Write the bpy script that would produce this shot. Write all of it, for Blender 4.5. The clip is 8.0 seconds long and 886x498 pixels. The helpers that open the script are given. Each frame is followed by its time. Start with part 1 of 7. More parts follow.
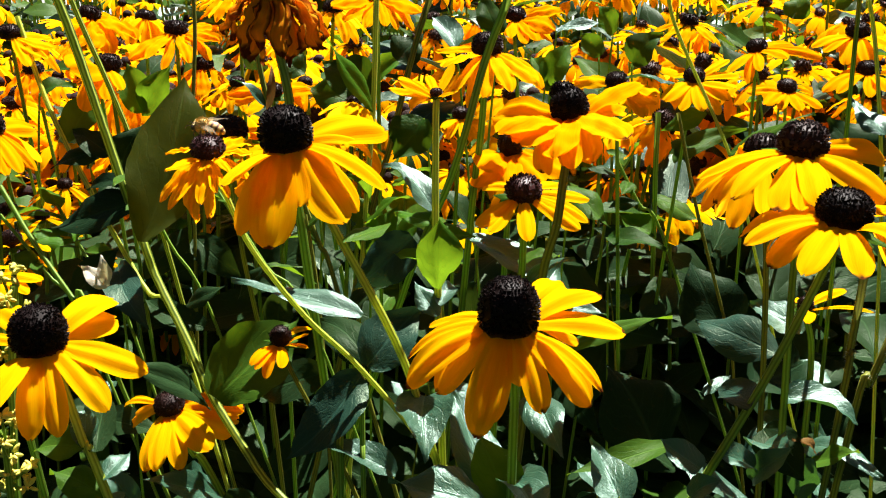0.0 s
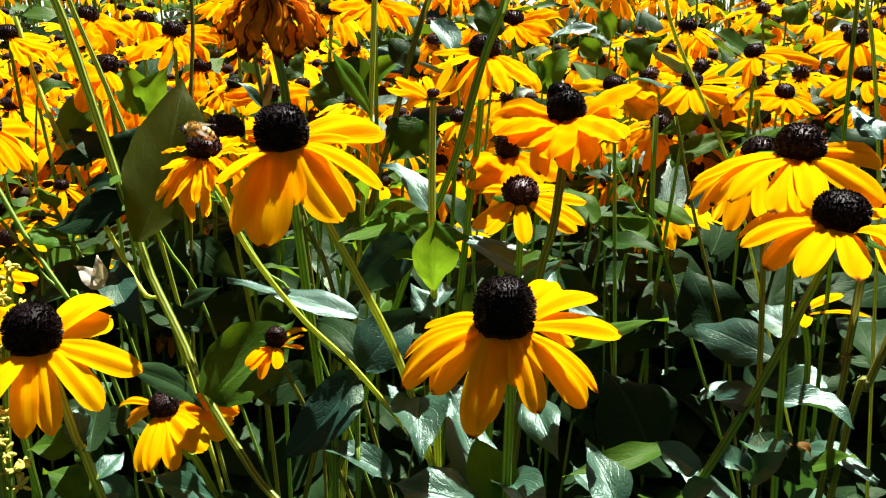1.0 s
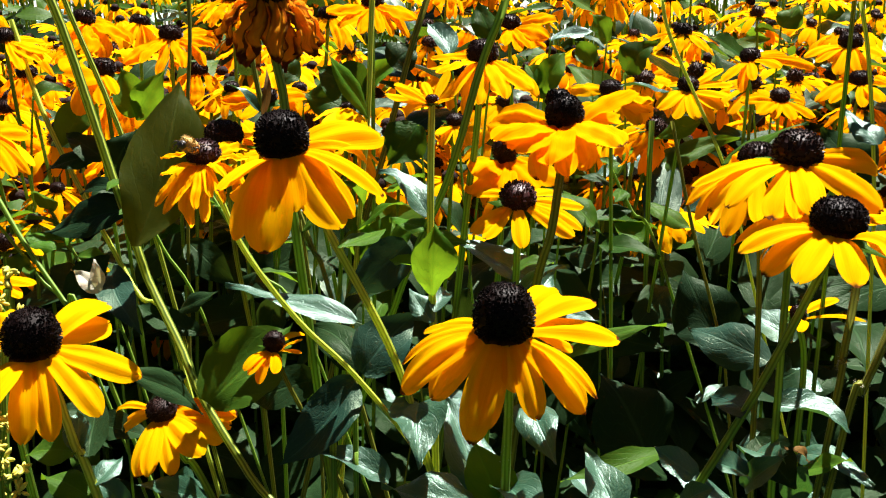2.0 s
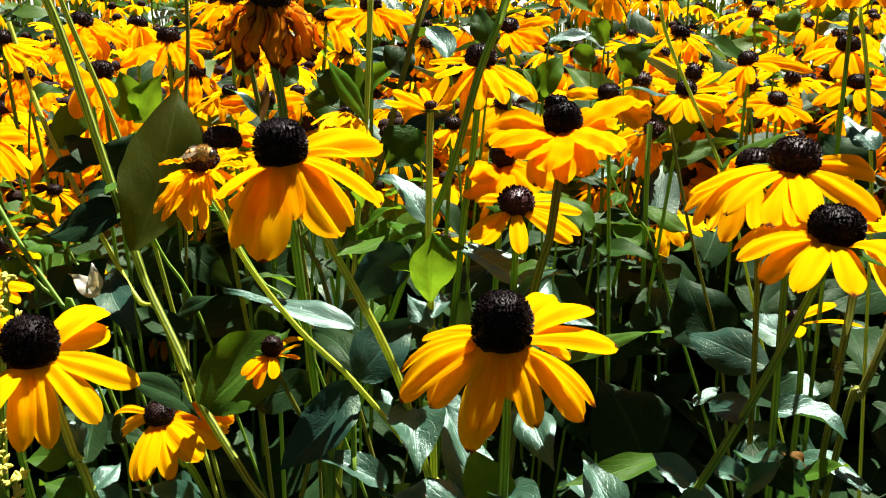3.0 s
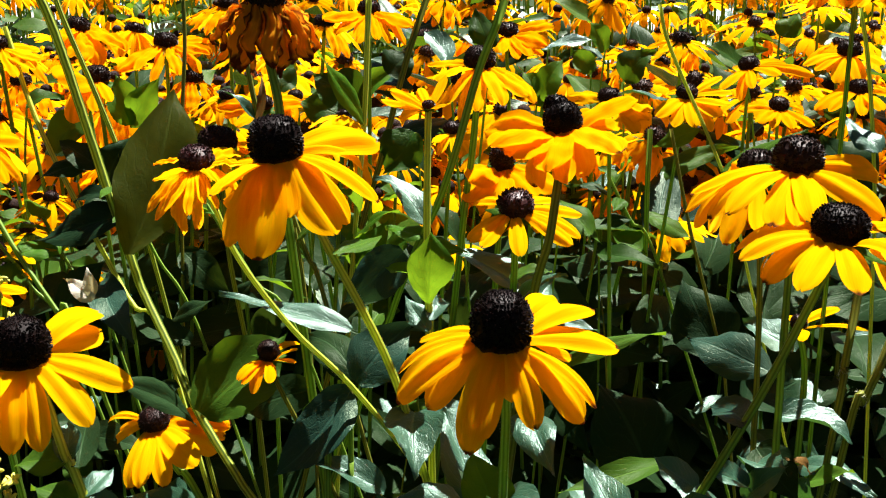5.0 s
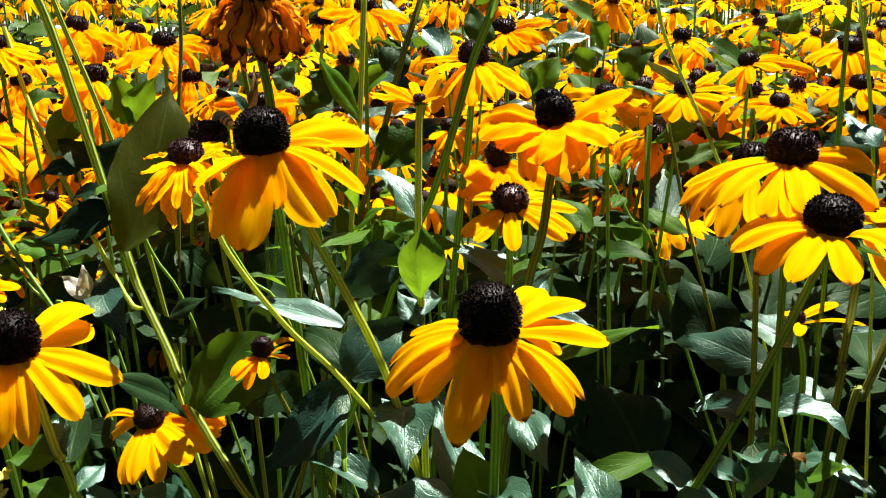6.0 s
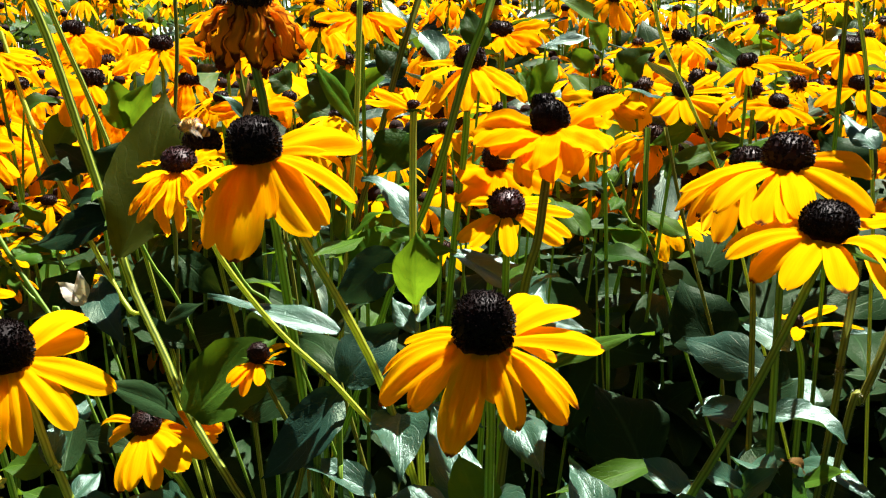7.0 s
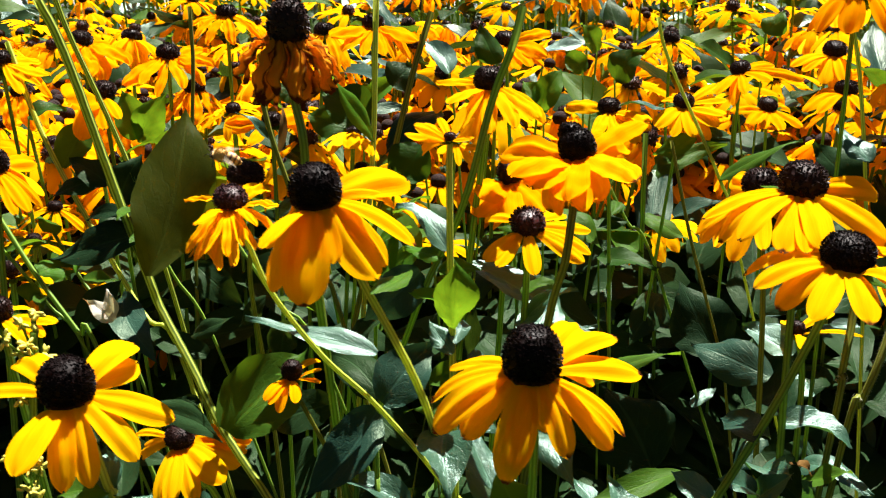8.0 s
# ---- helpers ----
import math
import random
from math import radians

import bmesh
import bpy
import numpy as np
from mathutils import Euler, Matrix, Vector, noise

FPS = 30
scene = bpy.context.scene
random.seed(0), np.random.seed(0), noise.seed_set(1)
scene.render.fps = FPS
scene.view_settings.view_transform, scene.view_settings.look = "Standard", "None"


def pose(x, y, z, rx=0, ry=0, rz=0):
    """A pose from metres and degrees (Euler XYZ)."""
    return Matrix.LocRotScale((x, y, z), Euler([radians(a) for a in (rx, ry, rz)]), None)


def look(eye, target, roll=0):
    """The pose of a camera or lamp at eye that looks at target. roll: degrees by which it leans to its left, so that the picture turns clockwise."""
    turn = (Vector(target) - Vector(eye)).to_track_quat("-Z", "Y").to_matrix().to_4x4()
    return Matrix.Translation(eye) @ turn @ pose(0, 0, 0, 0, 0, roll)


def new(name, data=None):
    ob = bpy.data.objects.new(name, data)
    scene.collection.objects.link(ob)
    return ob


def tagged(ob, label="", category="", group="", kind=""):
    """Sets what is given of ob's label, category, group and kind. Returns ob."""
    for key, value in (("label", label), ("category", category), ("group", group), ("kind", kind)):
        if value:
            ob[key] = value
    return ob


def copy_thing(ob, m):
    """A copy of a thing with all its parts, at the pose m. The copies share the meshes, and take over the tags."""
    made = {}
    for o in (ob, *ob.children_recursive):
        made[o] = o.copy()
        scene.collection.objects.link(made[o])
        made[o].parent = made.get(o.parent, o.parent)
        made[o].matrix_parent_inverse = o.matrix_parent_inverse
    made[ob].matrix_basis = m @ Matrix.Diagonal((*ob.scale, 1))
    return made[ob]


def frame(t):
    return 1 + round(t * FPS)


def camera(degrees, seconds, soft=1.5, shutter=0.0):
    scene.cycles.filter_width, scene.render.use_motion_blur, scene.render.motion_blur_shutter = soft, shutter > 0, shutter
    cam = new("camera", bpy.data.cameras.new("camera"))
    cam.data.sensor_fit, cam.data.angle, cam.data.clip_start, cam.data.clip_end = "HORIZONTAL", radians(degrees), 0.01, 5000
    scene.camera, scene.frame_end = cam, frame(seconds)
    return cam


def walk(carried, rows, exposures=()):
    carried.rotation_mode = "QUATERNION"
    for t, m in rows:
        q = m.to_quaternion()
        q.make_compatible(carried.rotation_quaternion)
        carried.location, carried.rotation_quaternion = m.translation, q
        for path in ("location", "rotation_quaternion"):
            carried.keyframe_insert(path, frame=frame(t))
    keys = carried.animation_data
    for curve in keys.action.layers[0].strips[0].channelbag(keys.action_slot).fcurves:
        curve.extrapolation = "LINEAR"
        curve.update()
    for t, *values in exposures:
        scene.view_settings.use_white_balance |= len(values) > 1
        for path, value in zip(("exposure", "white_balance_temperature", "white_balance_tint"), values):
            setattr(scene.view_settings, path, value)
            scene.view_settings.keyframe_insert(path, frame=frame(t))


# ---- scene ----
cam = camera(45, 8.0, soft=1.1, shutter=0.5)
PATH = [
    (0.0, look((0.0000, 0.0000, 0.8000), (0.0000, 0.9455, 0.4744), 0.00)),
    (0.5, look((-0.0009, -0.0004, 0.7998), (0.0019, 0.9456, 0.4757), 0.17)),
    (1.0, look((0.0009, 0.0000, 0.7971), (0.0025, 0.9477, 0.4779), 0.35)),
    (1.5, look((-0.0005, -0.0006, 0.7986), (0.0049, 0.9472, 0.4797), 0.42)),
    (3.0, look((-0.0026, 0.0009, 0.8038), (0.0093, 0.9475, 0.4815), 0.67)),
    (3.5, look((-0.0021, -0.0010, 0.8085), (0.0088, 0.9446, 0.4832), 0.76)),
    (4.0, look((-0.0033, 0.0010, 0.8066), (0.0097, 0.9478, 0.4849), 0.79)),
    (4.5, look((-0.0045, 0.0046, 0.8011), (0.0106, 0.9538, 0.4870), 0.75)),
    (6.0, look((0.0078, 0.0052, 0.7906), (0.0069, 0.9580, 0.4870), 0.17)),
    (6.5, look((0.0077, 0.0068, 0.7908), (0.0087, 0.9594, 0.4866), 0.15)),
    (7.0, look((0.0120, 0.0079, 0.7945), (0.0068, 0.9596, 0.4874), -0.12)),
    (7.5, look((0.0038, -0.0004, 0.8120), (0.0092, 0.9450, 0.4862), -0.17)),
    (8.0, look((-0.0285, -0.0006, 0.8296), (0.0176, 0.9371, 0.4853), 0.30)),
]
walk(cam, PATH)

# ---- world, sun, exposure ----
SUN_HIGH, SUN_TURN = 62.0, 24.0  # degrees above the ground, degrees to the right of straight ahead
world = bpy.data.worlds.new("sky")
scene.world = world
world.use_nodes = True
sky_node = world.node_tree.nodes.new("ShaderNodeTexSky")
sky_node.sky_type = "NISHITA"
sky_node.sun_disc = False
sky_node.sun_elevation = radians(SUN_HIGH)
sky_node.sun_rotation = radians(SUN_TURN)
sky_back = world.node_tree.nodes["Background"]
sky_back.inputs["Strength"].default_value = 0.010
world.node_tree.links.new(sky_node.outputs["Color"], sky_back.inputs["Color"])

SUN_WAY = Vector((math.cos(radians(SUN_HIGH)) * math.sin(radians(SUN_TURN)),
                  math.cos(radians(SUN_HIGH)) * math.cos(radians(SUN_TURN)), math.sin(radians(SUN_HIGH))))
sun = new("sun", bpy.data.lights.new("sun", "SUN"))
sun.data.energy, sun.data.angle, sun.data.color = 5.0, radians(0.5), (1.0, 0.96, 0.90)
sun.matrix_world = look(SUN_WAY * 20, (0, 0, 0))
scene.view_settings.exposure = 2.14


# ---- materials ----
class Nodes:
    """Short hand for a node tree."""

    def __init__(self, name):
        self.mat = bpy.data.materials.new(name)
        self.mat.use_nodes = True
        self.tree = self.mat.node_tree
        self.tree.nodes.clear()
        self.out = self.add("ShaderNodeOutputMaterial")

    def add(self, kind, **values):
        node = self.tree.nodes.new(kind)
        for key, value in values.items():
            node.inputs[key.replace("_", " ")].default_value = value
        return node

    def link(self, a, b):
        self.tree.links.new(a, b)

    def noise(self, vec, size, detail=3.0, rough=0.55):
        node = self.add("ShaderNodeTexNoise", Scale=size, Detail=detail, Roughness=rough)
        if vec is not None:
            self.link(vec, node.inputs["Vector"])
        return node.outputs["Fac"]

    def ramp(self, fac, *stops):
        node = self.add("ShaderNodeValToRGB")
        elements = node.color_ramp.elements
        while len(elements) < len(stops):
            elements.new(0.5)
        for element, (at, colour) in zip(elements, stops):
            element.position = at
            element.color = (*colour, 1) if len(colour) == 3 else colour
        self.link(fac, node.inputs["Fac"])
        return node.outputs["Color"]

    def mix(self, fac, a, b, kind="MIX"):
        node = self.tree.nodes.new("ShaderNodeMix")
        node.data_type, node.blend_type = "RGBA", kind
        for socket, value in ((node.inputs[0], fac), (node.inputs[6], a), (node.inputs[7], b)):
            if isinstance(value, (int, float)):
                socket.default_value = value
            elif isinstance(value, tuple):
                socket.default_value = (*value, 1)
            else:
                self.link(value, socket)
        return node.outputs[2]

    def maths(self, kind, a, b=0.0, c=0.0):
        node = self.tree.nodes.new("ShaderNodeMath")
        node.operation = kind
        for socket, value in zip(node.inputs, (a, b, c)):
            if isinstance(value, (int, float)):
                socket.default_value = value
            else:
                self.link(value, socket)
        return node.outputs[0]

    def bump(self, height, strength, distance):
        node = self.add("ShaderNodeBump", Strength=strength, Distance=distance)
        self.link(height, node.inputs["Height"])
        return node.outputs["Normal"]

    def uv(self):
        coords = self.add("ShaderNodeTexCoord")
        parts = self.add("ShaderNodeSeparateXYZ")
        self.link(coords.outputs["UV"], parts.inputs["Vector"])
        return parts.outputs["X"], parts.outputs["Y"], coords

    def chance(self):
        return self.add("ShaderNodeObjectInfo").outputs["Random"]

    def blade(self, front, through_colour, share, rough, normal, gloss=0.5, tint=(1, 1, 1)):
        """A thin leaf or petal: a glossy coat over a mix of reflecting and letting light through."""
        coat = self.add("ShaderNodeBsdfPrincipled", Roughness=rough)
        coat.inputs["Specular IOR Level"].default_value = gloss
        coat.inputs["Specular Tint"].default_value = (*tint, 1)
        clear = self.add("ShaderNodeBsdfTranslucent")
        both = self.add("ShaderNodeMixShader", Fac=share)
        self.link(front, coat.inputs["Base Color"])
        self.link(through_colour, clear.inputs["Color"])
        if normal is not None:
            self.link(normal, coat.inputs["Normal"])
        self.link(coat.outputs[0], both.inputs[1])
        self.link(clear.outputs[0], both.inputs[2])
        self.link(both.outputs[0], self.out.inputs["Surface"])
        return self.mat

    def solid(self, colour, rough, normal=None, gloss=0.5):
        coat = self.add("ShaderNodeBsdfPrincipled", Roughness=rough)
        coat.inputs["Specular IOR Level"].default_value = gloss
        if isinstance(colour, tuple):
            coat.inputs["Base Color"].default_value = (*colour, 1)
        else:
            self.link(colour, coat.inputs["Base Color"])
        if normal is not None:
            self.link(normal, coat.inputs["Normal"])
        self.link(coat.outputs[0], self.out.inputs["Surface"])
        return self.mat


def petal_material(name, lit, passing, worn):
    """Silky ray petal: fine lengthwise lines, a deeper base, browned tips where worn."""
    n = Nodes(name)
    u, v, coords = n.uv()
    lines = n.add("ShaderNodeCombineXYZ")
    n.link(n.maths("MULTIPLY", u, 1.5), lines.inputs["X"])
    n.link(n.maths("MULTIPLY", v, 26.0), lines.inputs["Y"])
    n.link(n.maths("MULTIPLY", n.chance(), 40.0), lines.inputs["Z"])
    streak = n.noise(lines.outputs[0], 1.0, 3.0)
    patch = n.noise(coords.outputs["Object"], 90.0, 3.0)
    tone = n.mix(n.ramp(streak, (0.35, (0, 0, 0)), (0.8, (0.8, 0.8, 0.8))), lit, tuple(a * b for a, b in zip(lit, (0.93, 0.72, 0.4))))
    tone = n.mix(n.maths("MULTIPLY", n.chance(), 0.4), tone, tuple(a * b for a, b in zip(lit, (1.0, 0.84, 0.6))))
    base = n.ramp(u, (0.0, (1, 1, 1)), (0.3, (0, 0, 0)))
    tone = n.mix(n.maths("MULTIPLY", base, 0.55), tone, tuple(a * b for a, b in zip(lit, (0.9, 0.62, 0.5))))
    glow = n.mix(n.maths("MULTIPLY", streak, 0.6), passing, tuple(a * b for a, b in zip(passing, (0.85, 0.7, 0.6))))
    edge = n.maths("ADD", n.maths("MULTIPLY", u, 1.0), n.maths("MULTIPLY", n.maths("SUBTRACT", patch, 0.5), 0.25))
    brown = n.ramp(edge, (worn, (0, 0, 0)), (min(worn + 0.05, 1.0), (1, 1, 1)))
    tone = n.mix(brown, tone, (0.14, 0.045, 0.012))
    if worn < 0.85:
        faded = n.ramp(n.maths("ADD", n.maths("MULTIPLY", n.chance(), 0.7), n.maths("MULTIPLY", streak, 0.5)), (0.45, (0, 0, 0)), (0.75, (1, 1, 1)))
        tone = n.mix(n.maths("MULTIPLY", faded, 0.2), tone, (0.16, 0.045, 0.015))
        glow = n.mix(n.maths("MULTIPLY", faded, 0.2), glow, (0.20, 0.03, 0.005))
        margin = n.maths("ADD", n.maths("ABSOLUTE", n.maths("SUBTRACT", v, 0.5)), n.maths("MULTIPLY", n.maths("SUBTRACT", patch, 0.5), 0.5))
        scorched = n.ramp(margin, (0.31, (0, 0, 0)), (0.46, (0.9, 0.9, 0.9)))
        tone = n.mix(scorched, tone, (0.07, 0.016, 0.008))
        glow = n.mix(scorched, glow, (0.12, 0.016, 0.004))
    glow = n.mix(brown, glow, (0.10, 0.02, 0.004))
    return n.blade(tone, glow, 0.60, 0.6, n.bump(streak, 0.4, 0.0006), 0.0)


def leaf_material(name, dark, light, passing, share, rough, gloss):
    """Rough-haired leaf: pale midrib, feathered side veins, blotches."""
    n = Nodes(name)
    u, v, coords = n.uv()
    across = n.maths("ABSOLUTE", n.maths("SUBTRACT", v, 0.5))
    slant = n.maths("SUBTRACT", n.maths("MULTIPLY", u, 6.0), n.maths("MULTIPLY", across, 6.0))
    wobble = n.noise(coords.outputs["UV"], 6.0, 2.0)
    wave = n.maths("SINE", n.maths("MULTIPLY", n.maths("ADD", slant, n.maths("MULTIPLY", wobble, 1.6)), 6.283))
    vein = n.ramp(wave, (0.86, (0, 0, 0)), (1.0, (1, 1, 1)))
    rib = n.ramp(across, (0.012, (1, 1, 1)), (0.035, (0, 0, 0)))
    fine = n.noise(coords.outputs["Object"], 1100.0, 3.0, 0.65)
    blot = n.noise(coords.outputs["Object"], 45.0, 3.0)
    tone = n.mix(blot, dark, light)
    tone = n.mix(n.maths("MULTIPLY", n.chance(), 0.5), tone, tuple(c * 0.6 for c in dark))
    tone = n.mix(n.maths("MULTIPLY", n.maths("MAXIMUM", n.maths("MULTIPLY", vein, 0.4), rib), 0.4), tone, tuple(min(1, c * 1.9 + 0.004) for c in light))
    spots = n.ramp(n.noise(coords.outputs["Object"], 260.0, 2.0), (0.70, (0, 0, 0)), (0.76, (1, 1, 1)))
    tone = n.mix(n.maths("MULTIPLY", spots, 0.5), tone, (0.05, 0.035, 0.012))
    glow = n.mix(n.maths("MULTIPLY", n.maths("MAXIMUM", vein, rib), 0.5), passing, tuple(c * 0.45 for c in passing))
    glow = n.mix(n.ramp(blot, (0.35, (0, 0, 0)), (0.7, (1, 1, 1))), glow, tuple(c * 0.5 for c in passing))
    blister = n.noise(coords.outputs["Object"], 260.0, 3.0, 0.6)
    height = n.maths("ADD", n.maths("MULTIPLY", fine, 0.7), n.maths("MULTIPLY", n.maths("MAXIMUM", n.maths("MULTIPLY", vein, 0.5), rib), -0.6))
    height = n.maths("ADD", height, n.maths("MULTIPLY", blister, 0.9))
    # Highlight tint: teal on glossy leaves stands in for reflected sky, green elsewhere.
    return n.blade(tone, glow, share, rough, n.bump(height, 0.46 if gloss > 0.4 else 0.38, 0.0009), gloss, (0.72, 1.0, 0.90) if gloss > 0.4 else (0.75, 1.0, 0.6))


def stem_material(name, pale, deep, ribs=0.35):
    n = Nodes(name)
    u, v, coords = n.uv()
    wander = n.noise(coords.outputs["Object"], 120.0, 2.0)
    lines = n.maths("SINE", n.maths("ADD", n.maths("MULTIPLY", v, 6.283 * 6), n.maths("MULTIPLY", wander, 3.0)))
    lines = n.maths("ADD", n.maths("MULTIPLY", lines, 0.5), 0.5)
    patch = n.noise(coords.outputs["Object"], 60.0, 3.0)
    tone = n.mix(n.ramp(lines, (ribs - 0.25, (0, 0, 0)), (0.9, (1, 1, 1))), deep, pale)
    tone = n.mix(n.maths("MULTIPLY", n.ramp(patch, (0.58, (0, 0, 0)), (0.8, (1, 1, 1))), 0.25), tone, (0.10, 0.07, 0.02))
    glow = n.mix(lines, tuple(c * 1.0 for c in pale), tuple(c * 1.9 for c in pale))
    return n.blade(tone, glow, 0.30, 0.42, n.bump(lines, 0.25, 0.0004), 0.14)


def cone_material(name, deep, pale, rough, gloss):
    """Near-black florets, browner and dusted with pollen round the rim."""
    n = Nodes(name)
    coords = n.add("ShaderNodeTexCoord")
    island = n.add("ShaderNodeNewGeometry").outputs["Random Per Island"]
    parts = n.add("ShaderNodeSeparateXYZ")
    n.link(coords.outputs["Object"], parts.inputs[0])
    tone = n.mix(island, deep, pale)
    rim = n.ramp(n.maths("ADD", parts.outputs["Z"], n.maths("MULTIPLY", island, 0.06)), (0.03, (1, 1, 1)), (0.13, (0, 0, 0)))
    tone = n.mix(n.maths("MULTIPLY", rim, 0.8), tone, (0.06, 0.017, 0.003))
    return n.solid(tone, rough, None, gloss)


def grain_material(name, a, b, size, rough, depth, gloss=0.3):
    n = Nodes(name)
    coords = n.add("ShaderNodeTexCoord")
    small = n.noise(coords.outputs["Object"], size, 5.0, 0.65)
    large = n.noise(coords.outputs["Object"], size * 0.13, 3.0)
    tone = n.mix(n.ramp(small, (0.3, (0, 0, 0)), (0.7, (1, 1, 1))), a, b)
    tone = n.mix(n.maths("MULTIPLY", large, 0.6), tone, tuple(c * 0.6 for c in a))
    return n.solid(tone, rough, n.bump(small, 0.8, depth), gloss)


PETAL = petal_material("yellow_petal", (0.94, 0.515, 0.002), (0.96, 0.42, 0.004), 0.985)
PETAL_WORN = petal_material("yellow_petal_browned_tip", (0.94, 0.495, 0.002), (0.96, 0.40, 0.004), 0.93)
# Deeper orange than PETAL; on the small low flower it stands in for shade.
PETAL_DEEP = petal_material("orange_shaded_petal", (0.93, 0.43, 0.001), (0.96, 0.345, 0.002), 0.985)
PETAL_DEAD = petal_material("withered_petal", (0.94, 0.44, 0.02), (0.97, 0.37, 0.010), 0.84)
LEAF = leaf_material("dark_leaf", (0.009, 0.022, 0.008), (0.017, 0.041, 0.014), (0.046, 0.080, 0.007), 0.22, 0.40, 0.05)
LEAF_BROAD = leaf_material("broad_leaf", (0.012, 0.042, 0.004), (0.020, 0.065, 0.006), (0.085, 0.155, 0.006), 0.40, 0.45, 0.10)
LEAF_OLIVE = leaf_material("dull_olive_leaf", (0.026, 0.034, 0.004), (0.040, 0.052, 0.006), (0.20, 0.24, 0.008), 0.52, 0.5, 0.03)
PAPER = leaf_material("papery_petal", (0.50, 0.46, 0.34), (0.72, 0.68, 0.56), (0.55, 0.48, 0.22), 0.35, 0.5, 0.1)
# Glossy grey-green leaf; some teal of the sky's sheen is in the colour.
LEAF_PALE = leaf_material("grey_green_sky_sheen_leaf", (0.014, 0.050, 0.026), (0.036, 0.095, 0.056), (0.07, 0.19, 0.02), 0.18, 0.37, 0.65)
LEAF_FRESH = leaf_material("fresh_leaf", (0.032, 0.086, 0.009), (0.060, 0.134, 0.012), (0.13, 0.24, 0.008), 0.46, 0.42, 0.08)
# Lit copy of LEAF_FRESH, with the sunlight brightened into its colours.
LEAF_SUNLIT = leaf_material("sunlit_lime_leaf", (0.035, 0.11, 0.007), (0.060, 0.165, 0.010), (0.165, 0.30, 0.010), 0.50, 0.42, 0.08)
# Darker copy of LEAF; the deep shade among stalks is in the colour.
LEAF_DEEP = leaf_material("deep_shaded_leaf", (0.006, 0.017, 0.007), (0.011, 0.029, 0.012), (0.018, 0.032, 0.006), 0.12, 0.45, 0.04)
# Shaded copy of LEAF_PALE: shade put into a darker, duller colour.
LEAF_SHADE = leaf_material("shaded_teal_leaf", (0.007, 0.026, 0.017), (0.015, 0.045, 0.031), (0.03, 0.07, 0.02), 0.15, 0.38, 0.22)
LEAF_DRY = leaf_material("dry_leaf", (0.13, 0.065, 0.016), (0.24, 0.13, 0.04), (0.17, 0.085, 0.02), 0.3, 0.6, 0.1)
STEM = stem_material("green_stem", (0.19, 0.31, 0.040), (0.095, 0.175, 0.022))
# Lighter copy of STEM: pale hairs and rim light both put into the colour.
STEM_PALE = stem_material("pale_rim_lit_stem", (0.46, 0.52, 0.075), (0.27, 0.35, 0.040))
STEM_RIBBED = stem_material("ribbed_green_stem", (0.36, 0.42, 0.06), (0.055, 0.09, 0.012), 0.65)
# Brownish on H and J; on other stalks its darkness stands in for shade.
STEM_DARK = stem_material("brownish_shaded_stem", (0.185, 0.20, 0.030), (0.09, 0.105, 0.015))
CONE = cone_material("dark_cone", (0.0012, 0.0005, 0.0004), (0.0065, 0.0020, 0.0018), 0.5, 0.07)
CONE_MID = cone_material("dark_brown_cone", (0.004, 0.0013, 0.001), (0.024, 0.008, 0.006), 0.5, 0.12)
CONE_FAR = cone_material("brown_cone", (0.010, 0.004, 0.003), (0.045, 0.018, 0.012), 0.6, 0.12)
CONE_YOUNG = cone_material("young_cone", (0.010, 0.0026, 0.0028), (0.045, 0.015, 0.016), 0.45, 0.13)
CONE_GRAIN = grain_material("brown_cone_far_off", (0.006, 0.0022, 0.0016), (0.035, 0.014, 0.009), 800.0, 0.75, 0.0012, 0.1)
SOIL = grain_material("dark_soil", (0.018, 0.012, 0.008), (0.05, 0.036, 0.024), 60.0, 0.95, 0.004)
DARK_GROUND = grain_material("dark_unseen_ground", (0.010, 0.022, 0.006), (0.026, 0.050, 0.012), 30.0, 0.9, 0.004, 0.1)
PAVING = grain_material("pale_paving", (0.20, 0.19, 0.18), (0.28, 0.27, 0.26), 40.0, 0.85, 0.002)
HAIR = grain_material("pale_hair", (0.45, 0.48, 0.30), (0.6, 0.6, 0.45), 400.0, 0.6, 0.0001)
BUD = grain_material("yellow_green_bud", (0.42, 0.40, 0.05), (0.66, 0.60, 0.09), 300.0, 0.6, 0.0004)


# ---- makers ----
def part(name, bm, material, parent, label="", m=None):
    """Links a bmesh (or a ready mesh) as one mesh object under a thing or part, at the pose m in the world."""
    if isinstance(bm, bpy.types.Mesh):
        mesh = bm
    else:
        mesh = bpy.data.meshes.new(name)
        bm.to_mesh(mesh)
        bm.free()
        mesh.shade_smooth()
        mesh.materials.append(material)
    ob = new(name, mesh)
    m = m or Matrix()
    if parent is not None:
        ob.parent = parent
        m = Matrix.Translation(-Vector(parent.location)) @ m
    ob.matrix_basis = m
    if label:
        tagged(ob, label)
    return ob


def thing(name, place, label, category, group="", kind=""):
    ob = new(name)
    ob.location = place
    ob.empty_display_size = 0.02
    return tagged(ob, label, category, group, kind)


def sheet(bm, rows, uvs, layer):
    """Faces between rows of places."""
    made = [[bm.verts.new(p) for p in row] for row in rows]
    for i in range(len(rows) - 1):
        for j in range(len(rows[0]) - 1):
            f = bm.faces.new((made[i][j], made[i + 1][j], made[i + 1][j + 1], made[i][j + 1]))
            for loop, (a, b) in zip(f.loops, ((i, j), (i + 1, j), (i + 1, j + 1), (i, j + 1))):
                loop[layer].uv = uvs[a][b]


